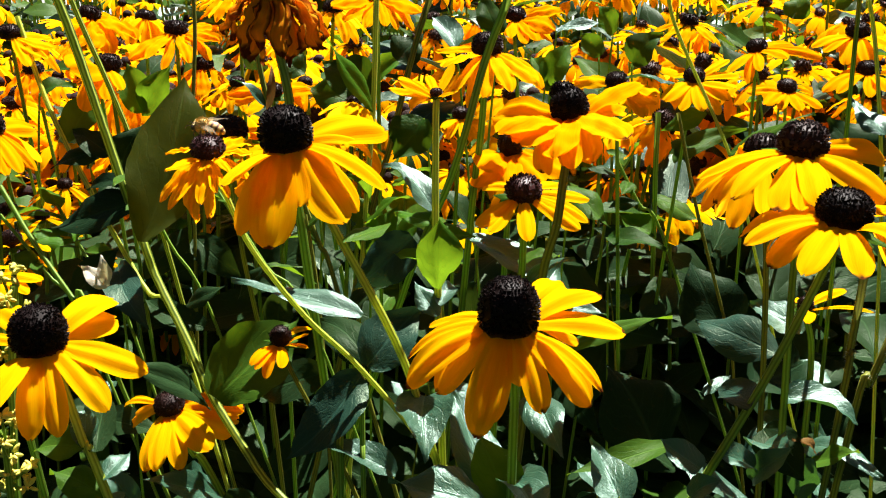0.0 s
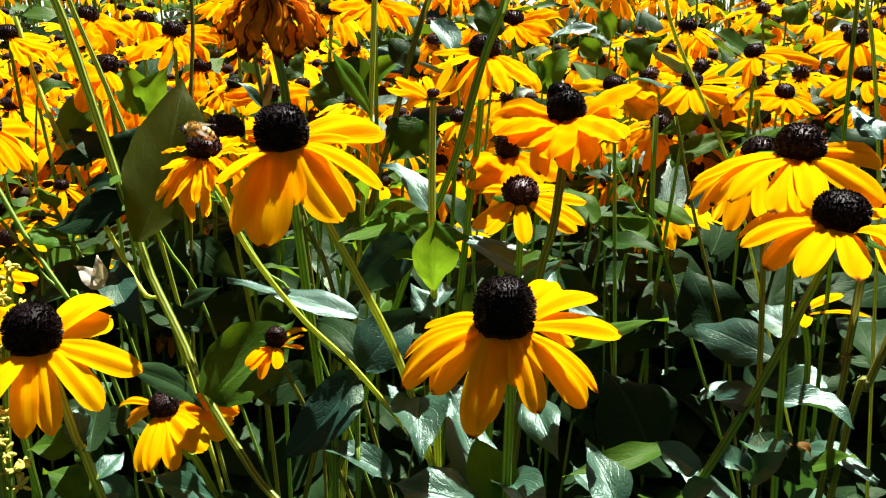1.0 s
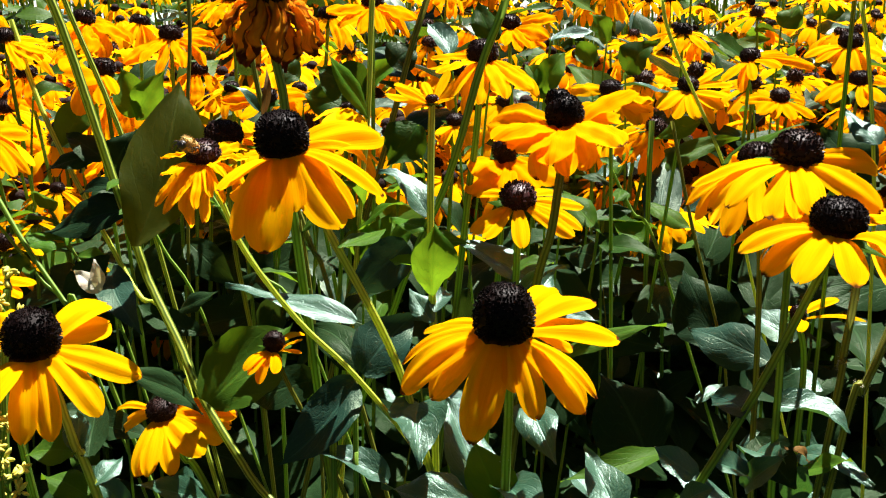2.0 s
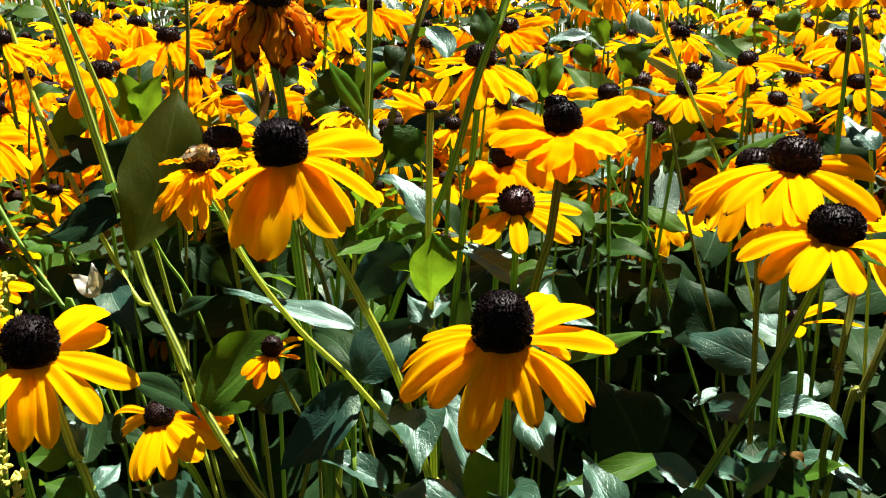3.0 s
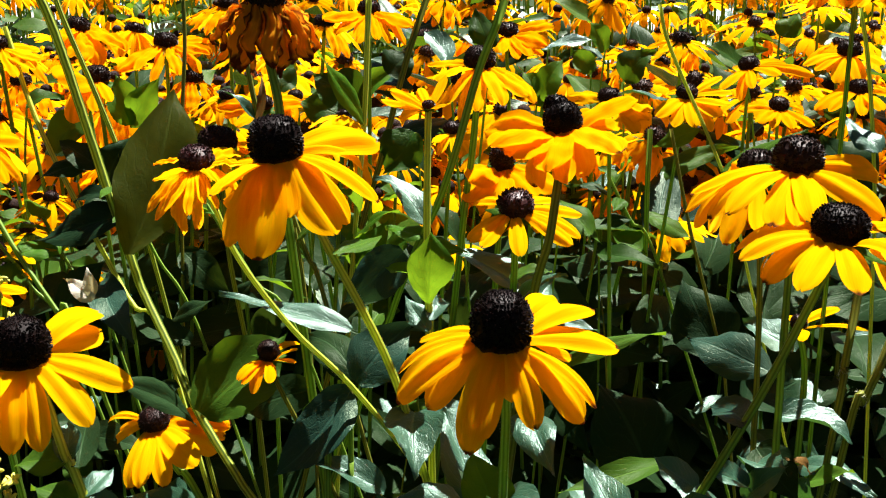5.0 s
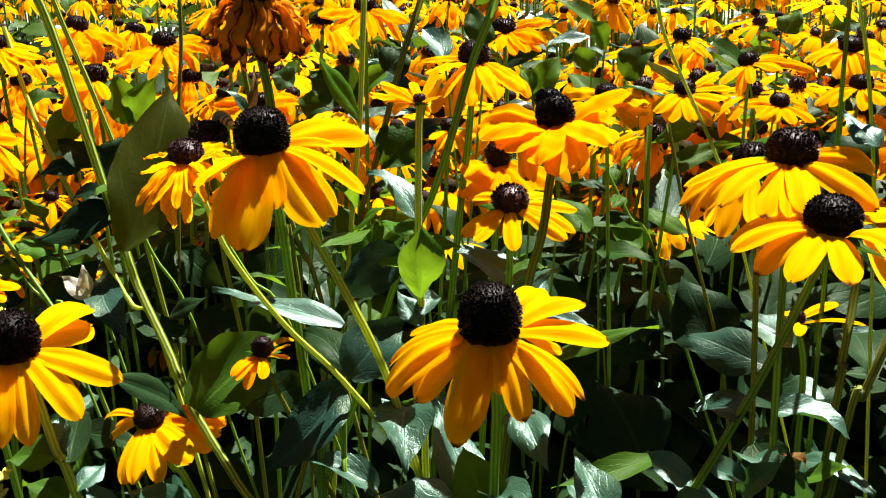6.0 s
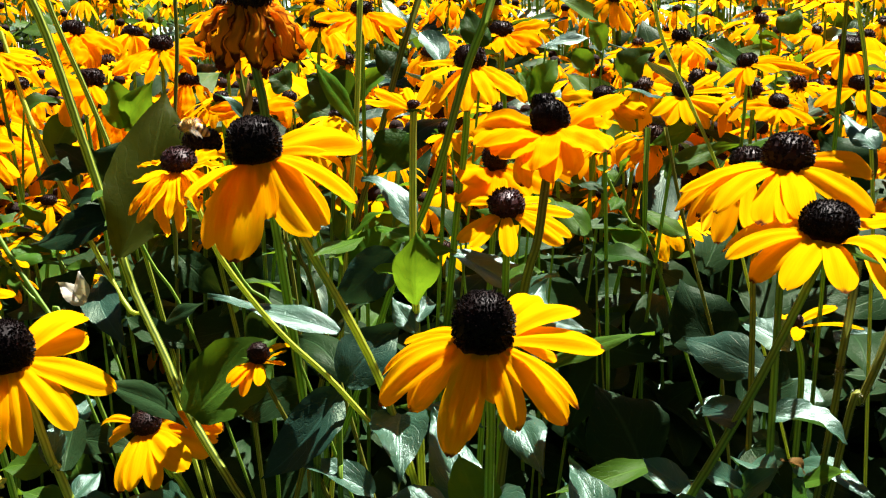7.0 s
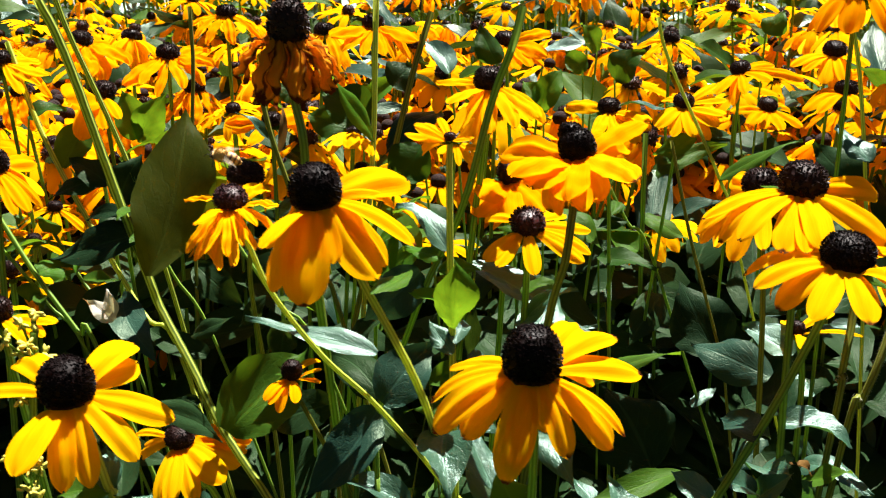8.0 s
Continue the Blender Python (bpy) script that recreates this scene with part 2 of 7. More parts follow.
def petal_bm(length, width, drop, bend, rim, seed, along=12, across=8, curl=0.0, bm=None, m=None, crumple=0.0, sway=1.0, base=0.40):
    """A ray petal from the cone's rim along +x. drop: degrees of its chord over the level; bend: half of the turn on its way."""
    rng = random.Random(seed)
    bm = bm or bmesh.new()
    layer = bm.loops.layers.uv.verify()
    arc = length / max(0.5, math.sin(radians(max(abs(bend), 1))) / radians(max(abs(bend), 1)))
    rows, uvs = [], []
    x, z = rim, 0.0
    side = rng.uniform(-0.10, 0.10) * sway
    wave, cup = rng.uniform(0, 6.3), rng.uniform(0.16, 0.32)
    notch, tilt_tip = rng.choice((0.0, 0.02, 0.035)), rng.uniform(-16, 8) * sway
    for i in range(along + 1):
        s = i / along
        turn = drop + bend * (1 - 2 * s) - curl * max(0, s - 0.7) * 200 + tilt_tip * max(0, s - 0.55) * 2.2
        if i:
            x += arc / along * math.cos(radians(turn))
            z += arc / along * math.sin(radians(turn))
        half = 0.5 * width * (base + (1 - base) * math.sin(min(1, s / 0.58) * math.pi / 2))
        if s > 0.58:
            half = 0.5 * width * max(0.05, 1 - ((s - 0.58) / 0.43) ** 2.9) ** 0.7
        row, uv = [], []
        for j in range(across + 1):
            v = j / across * 2 - 1
            ridge = 0.055 * width * math.cos(v * math.pi * 2.0 + 0.4) * math.sin(s * math.pi) ** 0.5
            sag = -cup * half * v * v + ridge + 0.02 * width * math.sin(s * 7 + v * 3 + wave)
            tip = -notch * length * (1 if abs(v) < 0.2 else 0) * max(0, s - 0.9) * 10
            y = v * half + side * length * s * s
            if crumple:
                sag += crumple * width * (math.sin(v * 7 + wave + s * 5) * 0.35 + math.sin(s * 19 + wave * 3) * 0.3 + math.sin(s * 33 + v * 4 + wave * 5) * 0.12)
                y = y * (1 - 0.35 * crumple * s) + crumple * width * 0.35 * math.sin(s * 9 + wave * 2)
            p = Vector((x + tip - sag * math.sin(radians(turn)), y, z + sag * math.cos(radians(turn))))
            row.append(m @ p if m else p)
            uv.append((s, j / across))
        rows.append(row)
        uvs.append(uv)
    sheet(bm, rows, uvs, layer)
    return bm


def leaf_bm(length, width, bend, fold, seed, along=16, across=8, bm=None, m=None, twist=0.0, belly=0.78):
    """A pointed oval leaf from its foot along +x, face up. bend: degrees by which it arches down; fold: rise of its halves."""
    rng = random.Random(seed)
    bm = bm or bmesh.new()
    layer = bm.loops.layers.uv.verify()
    rows, uvs = [], []
    a0, sway, curl = rng.uniform(0, 6.3), rng.uniform(-0.13, 0.13), rng.uniform(-0.35, 0.25)
    twist += rng.uniform(-28, 28)
    x, z = 0.0, 0.0
    for i in range(along + 1):
        s = i / along
        turn = bend * (0.5 - s)
        if i:
            x += length / along * math.cos(radians(turn))
            z += length / along * math.sin(radians(turn))
        half = 0.5 * width * max(0.02, math.sin(math.pi * min(1, 0.03 + 0.97 * s) ** belly) ** (0.80 + 0.45 * s)) * (1 + 0.022 * math.sin(s * 21 + a0) + 0.012 * math.sin(s * 47 + a0 * 2))
        row, uv = [], []
        for j in range(across + 1):
            v = j / across * 2 - 1
            rise = fold * half * (1.5 * abs(v) - 0.75 * v * v) + 0.09 * width * v * math.sin(s * 8 + a0) + curl * half * abs(v) ** 3
            rise += 0.022 * width * math.sin((s * 8 - abs(v) * 2.2) * 6.283 / 2) * abs(v)
            roll_angle = radians(twist) * s
            y, h = v * half, rise + 0.04 * length * math.sin(s * 5 + a0 * 3) * s
            y, h = y * math.cos(roll_angle) - h * math.sin(roll_angle), y * math.sin(roll_angle) + h * math.cos(roll_angle)
            p = Vector((x - h * math.sin(radians(turn)), y + sway * length * s * (1 - s) * 2, z + h * math.cos(radians(turn))))
            row.append(m @ p if m else p)
            uv.append((s, j / across))
        rows.append(row)
        uvs.append(uv)
    sheet(bm, rows, uvs, layer)
    return bm


def glide(points, steps=6):
    """A smooth line through points."""
    ps = [Vector(p) for p in points]
    ps = [ps[0] * 2 - ps[1]] + ps + [ps[-1] * 2 - ps[-2]]
    out = []
    for a, b, c, d in zip(ps, ps[1:], ps[2:], ps[3:]):
        for k in range(steps):
            t = k / steps
            out.append(0.5 * (2 * b + (c - a) * t + (2 * a - 5 * b + 4 * c - d) * t * t + (3 * b - a - 3 * c + d) * t ** 3))
    return out + [ps[-2]]


def tube_bm(points, r0, r1, sides=8, ribs=0.0, bm=None):
    bm = bm or bmesh.new()
    layer = bm.loops.layers.uv.verify()
    rows, uvs, far = [], [], 0.0
    for i, p in enumerate(points):
        way = (points[min(i + 1, len(points) - 1)] - points[max(i - 1, 0)]).normalized()
        a = way.cross(Vector((0.31, 0.95, 0.05))).normalized()
        b = way.cross(a)
        r = r0 + (r1 - r0) * i / (len(points) - 1)
        far += (p - points[i - 1]).length if i else 0
        row, uv = [], []
        for j in range(sides + 1):
            w = math.tau * j / sides
            q = r * (1 + ribs * (1 if j % 2 else -1))
            row.append(p + a * (q * math.cos(w)) + b * (q * math.sin(w)))
            uv.append((far * 20, j / sides))
        rows.append(row)
        uvs.append(uv)
    sheet(bm, rows, uvs, layer)
    return bm


CONES = {}


def cone_mesh(ratio, kind, florets, cover=None):
    """The dark centre of a flower, one unit across: a dome set with spiky florets in a spiral."""
    key = (round(ratio, 1), kind, florets, cover)
    if key in CONES:
        return CONES[key]
    rng = random.Random(florets * 31 + kind * 7 + int(ratio * 10))
    bm = bmesh.new()
    def dome(s):
        """Radius and height at s, 0 at the rim and 1 at the top, with the outward way."""
        w = -0.55 + s * (math.pi / 2 + 0.55)
        low = math.sin(-0.55)
        r, h = 0.5 * math.cos(w) ** 0.72, ratio * (math.sin(w) - low) / (1 - low)
        return r, h, Vector((math.cos(w) * 1.3 * ratio, 0, math.sin(w))).normalized()
    rings = 7
    rows = [[bm.verts.new((dome(i / rings * 0.97)[0] * 0.93 * math.cos(math.tau * j / 14), dome(i / rings * 0.97)[0] * 0.93 * math.sin(math.tau * j / 14),
                           dome(i / rings * 0.97)[1] * 0.95)) for j in range(14)] for i in range(rings + 1)]
    rows.insert(0, [bm.verts.new((0.40 * math.cos(math.tau * j / 14), 0.40 * math.sin(math.tau * j / 14), -0.08)) for j in range(14)])
    for a, b in zip(rows, rows[1:]):
        for j in range(14):
            bm.faces.new((a[j], a[(j + 1) % 14], b[(j + 1) % 14], b[j]))
    bm.faces.new(rows[-1])
    for k in range(florets):
        s = 0.02 + 0.96 * (k / florets) ** 1.25
        w = k * 2.39996 + rng.uniform(-0.35, 0.35)
        s = min(0.985, max(0.0, s + rng.uniform(-0.03, 0.03)))
        r, h, out = dome(s)
        spin = Matrix.Rotation(w, 3, "Z")
        normal = (spin @ out + Vector((rng.uniform(-1, 1), rng.uniform(-1, 1), rng.uniform(-0.5, 1))) * 0.35).normalized()
        at = spin @ Vector((r * 0.93, 0, h * 0.95))
        size = (0.046 if s < 0.85 else 0.034) * (150 / florets) ** 0.42 * rng.uniform(0.8, 1.15)
        tall = size * rng.uniform(1.2, 2.4) * (1 if s < 0.8 else 0.7)
        a = normal.orthogonal().normalized()
        b = normal.cross(a)
        foot = [bm.verts.new(at + (a * math.cos(q) + b * math.sin(q)) * size) for q in (0.4, 1.97, 3.54, 5.11)]
        head = [bm.verts.new(at + normal * tall + (a * math.cos(q) + b * math.sin(q)) * size * 0.34) for q in (0.4, 1.97, 3.54, 5.11)]
        bm.faces.new(head)
        for q in range(4):
            bm.faces.new((foot[q], foot[(q + 1) % 4], head[(q + 1) % 4], head[q]))
    mesh = bpy.data.meshes.new("cone")
    bm.to_mesh(mesh)
    bm.free()
    mesh.materials.append(cover or CONE)
    CONES[key] = mesh
    return mesh


CALYX = {}


def calyx_mesh(kind):
    """Green bracts under the flower, one unit across."""
    if kind not in CALYX:
        rng = random.Random(kind)
        bm = bmesh.new()
        rows, uvs = [], []
        for i, (r, z) in enumerate(((0.10, -0.22), (0.30, -0.15), (0.55, -0.14), (0.85, -0.24))):
            row = []
            for j in range(25):
                q = r if i < 2 else 0.30 + (r - 0.30) * (1 if j % 2 else 0.12) * (0.7 + 0.3 * math.sin(j % 24 * 2.3 + kind))
                row.append((q * math.cos(math.tau * j / 24), q * math.sin(math.tau * j / 24), z + 0.06 * math.sin(j % 24 * 1.7)))
            rows.append(row)
            uvs.append([(i / 3, j % 2 * 0.5) for j in range(25)])
        sheet(bm, rows, uvs, bm.loops.layers.uv.verify())
        bmesh.ops.remove_doubles(bm, verts=bm.verts, dist=0.0001)
        mesh = bpy.data.meshes.new("calyx")
        bm.to_mesh(mesh)
        bm.free()
        mesh.shade_smooth()
        mesh.materials.append(LEAF_FRESH)
        CALYX[kind] = mesh
    return CALYX[kind]


def head_at(root, place, lean, wide, ratio, seed, florets=700, cover=None, drooping=False):
    """The cone and calyx of a flower, its bracts folded back under drooping petals; gives back the pose of the head."""
    spread, deep = (0.62, 1.6) if drooping else (1.1, 1.0)
    m = Matrix.Translation(place) @ Euler((radians(lean[0]), radians(lean[1]), 0)).to_matrix().to_4x4()
    part("cone", cone_mesh(ratio, seed % 3, florets, cover), CONE, root, "dark brown spiky cone", m @ Matrix.Rotation(seed * 1.3, 4, "Z") @ Matrix.Diagonal((wide * 0.93, wide * 0.93, wide * 0.95, 1)))
    part("calyx", calyx_mesh(seed % 3), LEAF_FRESH, root, "green bracts", m @ Matrix.Rotation(seed * 0.7, 4, "Z") @ Matrix.Diagonal((wide * spread, wide * spread, wide * deep, 1)))
    return m


def stem_of(root, points, r0, r1, material=None, ribs=0.12, hairs=0):
    line = glide(points)
    stem = part("stem", tube_bm(line, r0, r1, 12, ribs), material or STEM, root)
    if hairs:
        rng = random.Random(hairs)
        bm = bmesh.new()
        for k in range(hairs):
            i = rng.randrange(1, max(2, int(len(line) * 0.72)))
            at = line[i - 1].lerp(line[i], rng.random())
            way = (line[i] - line[i - 1]).normalized()
            out = way.cross(Vector((rng.gauss(0, 1), rng.gauss(0, 1), rng.gauss(0, 1)))).normalized()
            foot = at + out * (r0 * 0.9)
            wide = way * 0.00006
            bm.faces.new([bm.verts.new(p) for p in (foot - wide, foot + wide, foot + out * rng.uniform(0.0007, 0.0016) + way * rng.uniform(-0.0004, 0.0006))])
        tagged(part("hairs", bm, HAIR, stem, "fine pale hairs on the stem", Matrix.Translation(root.location)), kind="stuff")
        bpy.data.objects[stem.name].children[0].location = (0, 0, 0)
    return stem


def flower(label, place, lean, wide, ratio, petals, stem, seed, material=None, thick=0.0019, worn=0, bend=16, curl=0.0, stem_material_used=None, crumple=0.0, hairs=0, young=False):
    """One flower on its stalk. petals: rows of (way round in degrees, degrees of rise, length in mm, width in mm, and where it has its own, bend and roll in degrees)."""
    foot = Vector(stem[-1])
    root = thing("coneflower", foot, label, "flower", "yellow coneflowers in the bed")
    m = head_at(root, place, lean, wide, ratio, seed, 320 if young else 1200 if hairs else 600, CONE_YOUNG if young else None if hairs else CONE_MID, min(p[1] for p in petals if math.sin(radians(p[0])) < 0.2) < -34)
    for k, (turn, rise, length, width, *own) in enumerate(petals):
        bm = petal_bm(length / 1000, width / 1000, rise, own[0] if own else bend, wide * 0.40, seed * 50 + k, 14, 10, curl=curl, crumple=crumple, sway=0.3 if own else 1.0, base=0.54 if own and width > 9 else 0.40)
        cover = PETAL_WORN if (worn and (k + seed) % worn == 0) else (material or PETAL)
        tilt = random.Random(seed * 77 + k).uniform(-0.22, 0.22) * (0.4 if own else 1) + (radians(own[1]) if own else 0)
        part("petal", bm, cover, root, "", m @ Matrix.Rotation(radians(turn), 4, "Z") @ Matrix.Rotation(tilt, 4, "X"))
    line = [Vector(place) - m.to_3x3() @ Vector((0, 0, wide * 0.1))] + [Vector(p) for p in stem]
    stem_of(root, line, thick * 0.85, thick * 1.05, stem_material_used, hairs=hairs)
    return root


def stalk(label, stem, thick, material=None, tip=1.0, hairs=0):
    """A stalk without a flower in view, which carries leaves."""
    foot = Vector(stem[-1])
    root = thing("leafy_stalk", foot, label, "plant", "leafy stalks in the bed")
    stem_of(root, [Vector(p) for p in stem], thick * tip, thick * 0.68, material, hairs=hairs)
    return root


def leaf_on(root, foot, tip, width, face, seed, material=None, bend=25, fold=0.25, twist=0.0, label="", belly=0.78):
    """A leaf from foot to tip. face: how far its upper side turns from the sky to the south."""
    foot, tip = Vector(foot), Vector(tip)
    way = (tip - foot).normalized()
    up = Vector((0, 0, 1)) * (1 - face) + Vector((0.0, -0.95, 0.3)) * face
    up = (up - way * up.dot(way)).normalized()
    side = up.cross(way)
    m = Matrix((way, side, up)).transposed().to_4x4()
    m.translation = foot
    length = (tip - foot).length
    bm = leaf_bm(length * 1.03, width, bend, fold, seed, twist=twist, belly=belly)
    return part("leaf", bm, material or LEAF, root, label, m)


def bud_spray(label, stem, thick, seed):
    """A stalk that ends in a loose spray of small closed yellow-green buds."""
    rng = random.Random(seed)
    root = stalk(label, stem, thick)
    top = Vector(stem[0])
    for k in range(12):
        heart = top + Vector((rng.gauss(0, 0.006), rng.gauss(0, 0.005), rng.uniform(-0.030, 0.012)))
        joint = top + Vector((0, 0, (heart.z - top.z) * 0.5 - 0.012))
        part("twig", tube_bm(glide([heart, (heart + joint) / 2 + Vector((0, 0, -0.002)), joint], 3), 0.0005, 0.0008, 6), STEM, root)
        for j in range(9):
            way = Vector((rng.gauss(0, 1), rng.gauss(0, 1), rng.uniform(-0.9, 0.9))).normalized()
            bm = bmesh.new()
            bmesh.ops.create_icosphere(bm, subdivisions=2, radius=rng.uniform(0.0007, 0.0011))
            for v in bm.verts:
                v.co.z *= 2.3 + 0.5 * v.co.z / 0.001
            part("bud", bm, BUD, root, "", Matrix.Translation(heart + way * rng.uniform(0.0015, 0.0034)) @ way.to_track_quat("Z", "Y").to_matrix().to_4x4())
    return root


# ---- ground ----
def flat(name, x0, x1, y0, y1, z, material, label, kind="structure", category="ground"):
    bm = bmesh.new()
    nx, ny = 24, 24
    rows = [[(x0 + (x1 - x0) * i / nx, y0 + (y1 - y0) * j / ny, z) for j in range(ny + 1)] for i in range(nx + 1)]
    sheet(bm, rows, rows_uv(nx, ny), bm.loops.layers.uv.verify())
    ob = part(name, bm, material, None)
    return tagged(ob, label, category, "", kind)


def rows_uv(nx, ny):
    return [[(i / nx, j / ny) for j in range(ny + 1)] for i in range(nx + 1)]


# Made-up dark ground, out of view, to keep bounced light off the bed.
flat("ground", -400, 400, -400, 400, -0.02, DARK_GROUND, "unseen dark green ground round the flower bed, added to cut bounced light")
flat("pavement", -12, 12, 6.4, 9.0, -0.012, PAVING, "pale grey paving behind the flower bed", category="pavement")
flat("soil", -2.45, 2.45, 0.05, 5.3, 0.0, SOIL, "dark brown soil of the flower bed")


# ---- the flowers at the front of the bed ----
main = flower("large yellow coneflower with brown-tipped drooping petals and black cone", (0.0248, 0.3735, 0.6408), (6, 0), 0.0261, 0.8, ((140, -26, 35, 9.8, 14, -12), (167, -34, 37, 10.5, 30, -9), (-160, -37, 37, 14.2, 31, -15), (-149, -49, 30, 14.6, 13, -9), (-112, -45, 38, 13.1, 21, 0), (-102, -47, 33, 11.5, 5, 0), (-82, -46, 18, 9.0, 5, 0), (-67, -47, 29, 11.2, 10, 0), (-42, -40, 35, 14.4, 23, 15), (-36, -22, 34, 6.7, 29, 0), (12, -13, 39, 14.7, 15, 16), (36, 1, 37, 13.9, 25, 3), (57, -5, 39, 11.8, 40, 15), (32, -36, 35, 12.7, -3, 18),), ((0.0283, 0.3829, 0.6066), (0.0279, 0.3820, 0.5581), (0.0261, 0.3781, 0.2790), (0.0254, 0.3766, 0.0000),), 1, hairs=420, thick=0.0019, worn=2, bend=14)
B = flower("large yellow coneflower with a few broad remaining petals", (-0.0572, 0.3831, 0.7086), (8, -4), 0.0222, 0.7, ((37, -12, 39, 16.5, 20, 33), (27, -31, 32, 9.4, 39, 21), (-15, -29, 33, 11.4, 21, 0), (-52, -44, 32, 15.8, -6, 0), (-31, -52, 30, 13.6, 12, 3), (-101, -44, 36, 18.2, 6, 0), (-76, -47, 21, 11.0, 5, 0), (-114, -47, 24, 10.0, 10, 0), (-124, -51, 32, 11.0, 18, 0), (-115, 3, 32, 6.9, 16, 0), (-111, 9, 33, 4.5, 15, 0), (164, -52, 37, 13.2, -23, -24),), ((-0.0473, 0.3845, 0.6880), (-0.0394, 0.3844, 0.6724), (-0.0160, 0.4010, 0.6130), (0.0016, 0.4350, 0.5276), (0.0084, 0.4349, 0.4966), (0.0518, 0.4345, 0.2483), (0.0681, 0.4343, 0.0000),), 2, hairs=420, stem_material_used=STEM_PALE, thick=0.0016, bend=10)
D = flower("yellow coneflower with a few upswept petals and black cone", (-0.1599, 0.3886, 0.6262), (8, 2), 0.0251, 0.7, ((66, -3, 36, 14.0, 33, 6), (54, -18, 33, 14.0, 12, 33), (-5, -22, 34, 13.8, 14, 15), (-31, -36, 31, 13.6, 21, 0), (-62, -46, 32, 10.8, 15, 0), (-84, -44, 32, 11.2, 20, 0), (-101, -6, 35, 14.1, 20, -3), (172, -10, 34, 10.0, 18, -8), (133, -8, 36, 13.5, 31, -6),), ((-0.1567, 0.3979, 0.6042), (-0.1507, 0.3985, 0.5750), (-0.1431, 0.3994, 0.5471), (-0.0838, 0.4068, 0.2735), (-0.0616, 0.4095, 0.0000),), 3, hairs=420, stem_material_used=STEM_PALE, bend=14, crumple=0.02)
low = flower("yellow coneflower in the shade of a leaf", (-0.1406, 0.4935, 0.5437), (14, 0), 0.0169, 0.5, ((152, -30, 38, 6.0, 30, -8), (180, -50, 33, 9.5, 12, -22), (-101, -19, 31, 10.4, 22, 0), (-90, -12, 32, 10.0, 16, 0), (-72, -19, 31, 10.4, 18, 0), (-47, -8, 30, 15.3, 18, 6), (-15, -52, 33, 13.0, 29, 33), (13, -29, 36, 12.8, 39, 33), (10, -39, 36, 12.7, 35, 30), (28, -26, 37, 9.3, 48, 0),), ((-0.1314, 0.4949, 0.5173), (-0.1156, 0.4949, 0.4866), (-0.0281, 0.4950, 0.2433), (0.0048, 0.4950, 0.0000),), 4)
E = flower("yellow coneflower with a dark spiky cone and drooping petals", (0.1579, 0.4584, 0.6876), (4, 0), 0.0238, 0.6, ((-179, -29, 43, 12.4, 33, -12), (-157, -24, 40, 11.8, 31, 0), (-140, -12, 42, 11.3, 24, 0), (-118, -16, 41, 12.8, 10, 0), (-98, -9, 41, 13.2, 14, 0), (-105, -13, 42, 9.8, 9, 0), (19, -29, 43, 15.5, 11, 45), (12, -18, 43, 13.1, 24, 45), (-71, -10, 42, 12.4, 28, 36), (-169, -13, 40, 11.1, 21, 0),), ((0.1588, 0.4572, 0.6536), (0.1622, 0.4625, 0.6075), (0.1617, 0.4542, 0.5527), (0.1615, 0.4470, 0.5011), (0.1611, 0.4191, 0.2505), (0.1609, 0.4086, 0.0000),), 5, bend=22, crumple=0.03, worn=4)
J = flower("yellow coneflower half hidden behind another", (0.1545, 0.5014, 0.6743), (0, -8), 0.0201, 0.6, ((-127, -43, 37, 11.8, 5, -9), (-171, -48, 34, 11.7, 20, -15), (-167, -64, 33, 11.7, 23, -18), (-105, -24, 38, 8.3, -3, 0), (112, -30, 40, 14.0, -3, -45), (101, -15, 39, 11.8, 14, -42),), ((0.1571, 0.4909, 0.6284), (0.1590, 0.4848, 0.5801), (0.1601, 0.4809, 0.5381), (0.1610, 0.4728, 0.4838), (0.1643, 0.4439, 0.2419), (0.1655, 0.4330, 0.0000),), 6, stem_material_used=STEM_DARK, thick=0.0016)
F = flower("bright yellow coneflower with broad spreading petals", (0.1590, 0.4059, 0.6733), (10, 2), 0.0247, 0.5, ((150, -36, 39, 10.6, 29, -15), (-167, -12, 33, 12.0, 26, 0), (156, -59, 35, 7.4, 33, -12), (-153, -30, 29, 12.6, 33, 0), (-124, -7, 36, 11.6, 11, 0), (-98, -1, 36, 11.8, 14, 0), (17, -52, 43, 17.6, 20, 0), (-71, 20, 36, 11.6, 28, 18), (32, -7, 39, 13.4, 6, 6),), ((0.1558, 0.4091, 0.6521), (0.1346, 0.4070, 0.5998), (0.1083, 0.4081, 0.5416), (0.0944, 0.4034, 0.5127), (0.0068, 0.3742, 0.2564), (-0.0260, 0.3632, 0.0000),), 7, hairs=420, thick=0.0019, bend=24, worn=2)
C = flower("small yellow coneflower with a ringed brown cone", (0.0405, 0.5196, 0.6504), (16, 0), 0.0200, 0.5, ((-133, -6, 27, 9.7, 9, 0), (-121, -7, 27, 8.4, 4, 0), (-90, -10, 27, 9.1, 6, 0), (-45, -10, 29, 9.5, 6, 15), (-22, -16, 28, 9.8, 16, 6), (6, -11, 27, 9.6, 10, 9), (44, -18, 27, 9.0, 10, 6), (133, -26, 27, 8.3, 13, -12),), ((0.0410, 0.5192, 0.6185), (0.0404, 0.5234, 0.5692), (0.0375, 0.5426, 0.2846), (0.0364, 0.5498, 0.0000),), 8, bend=12, young=True)
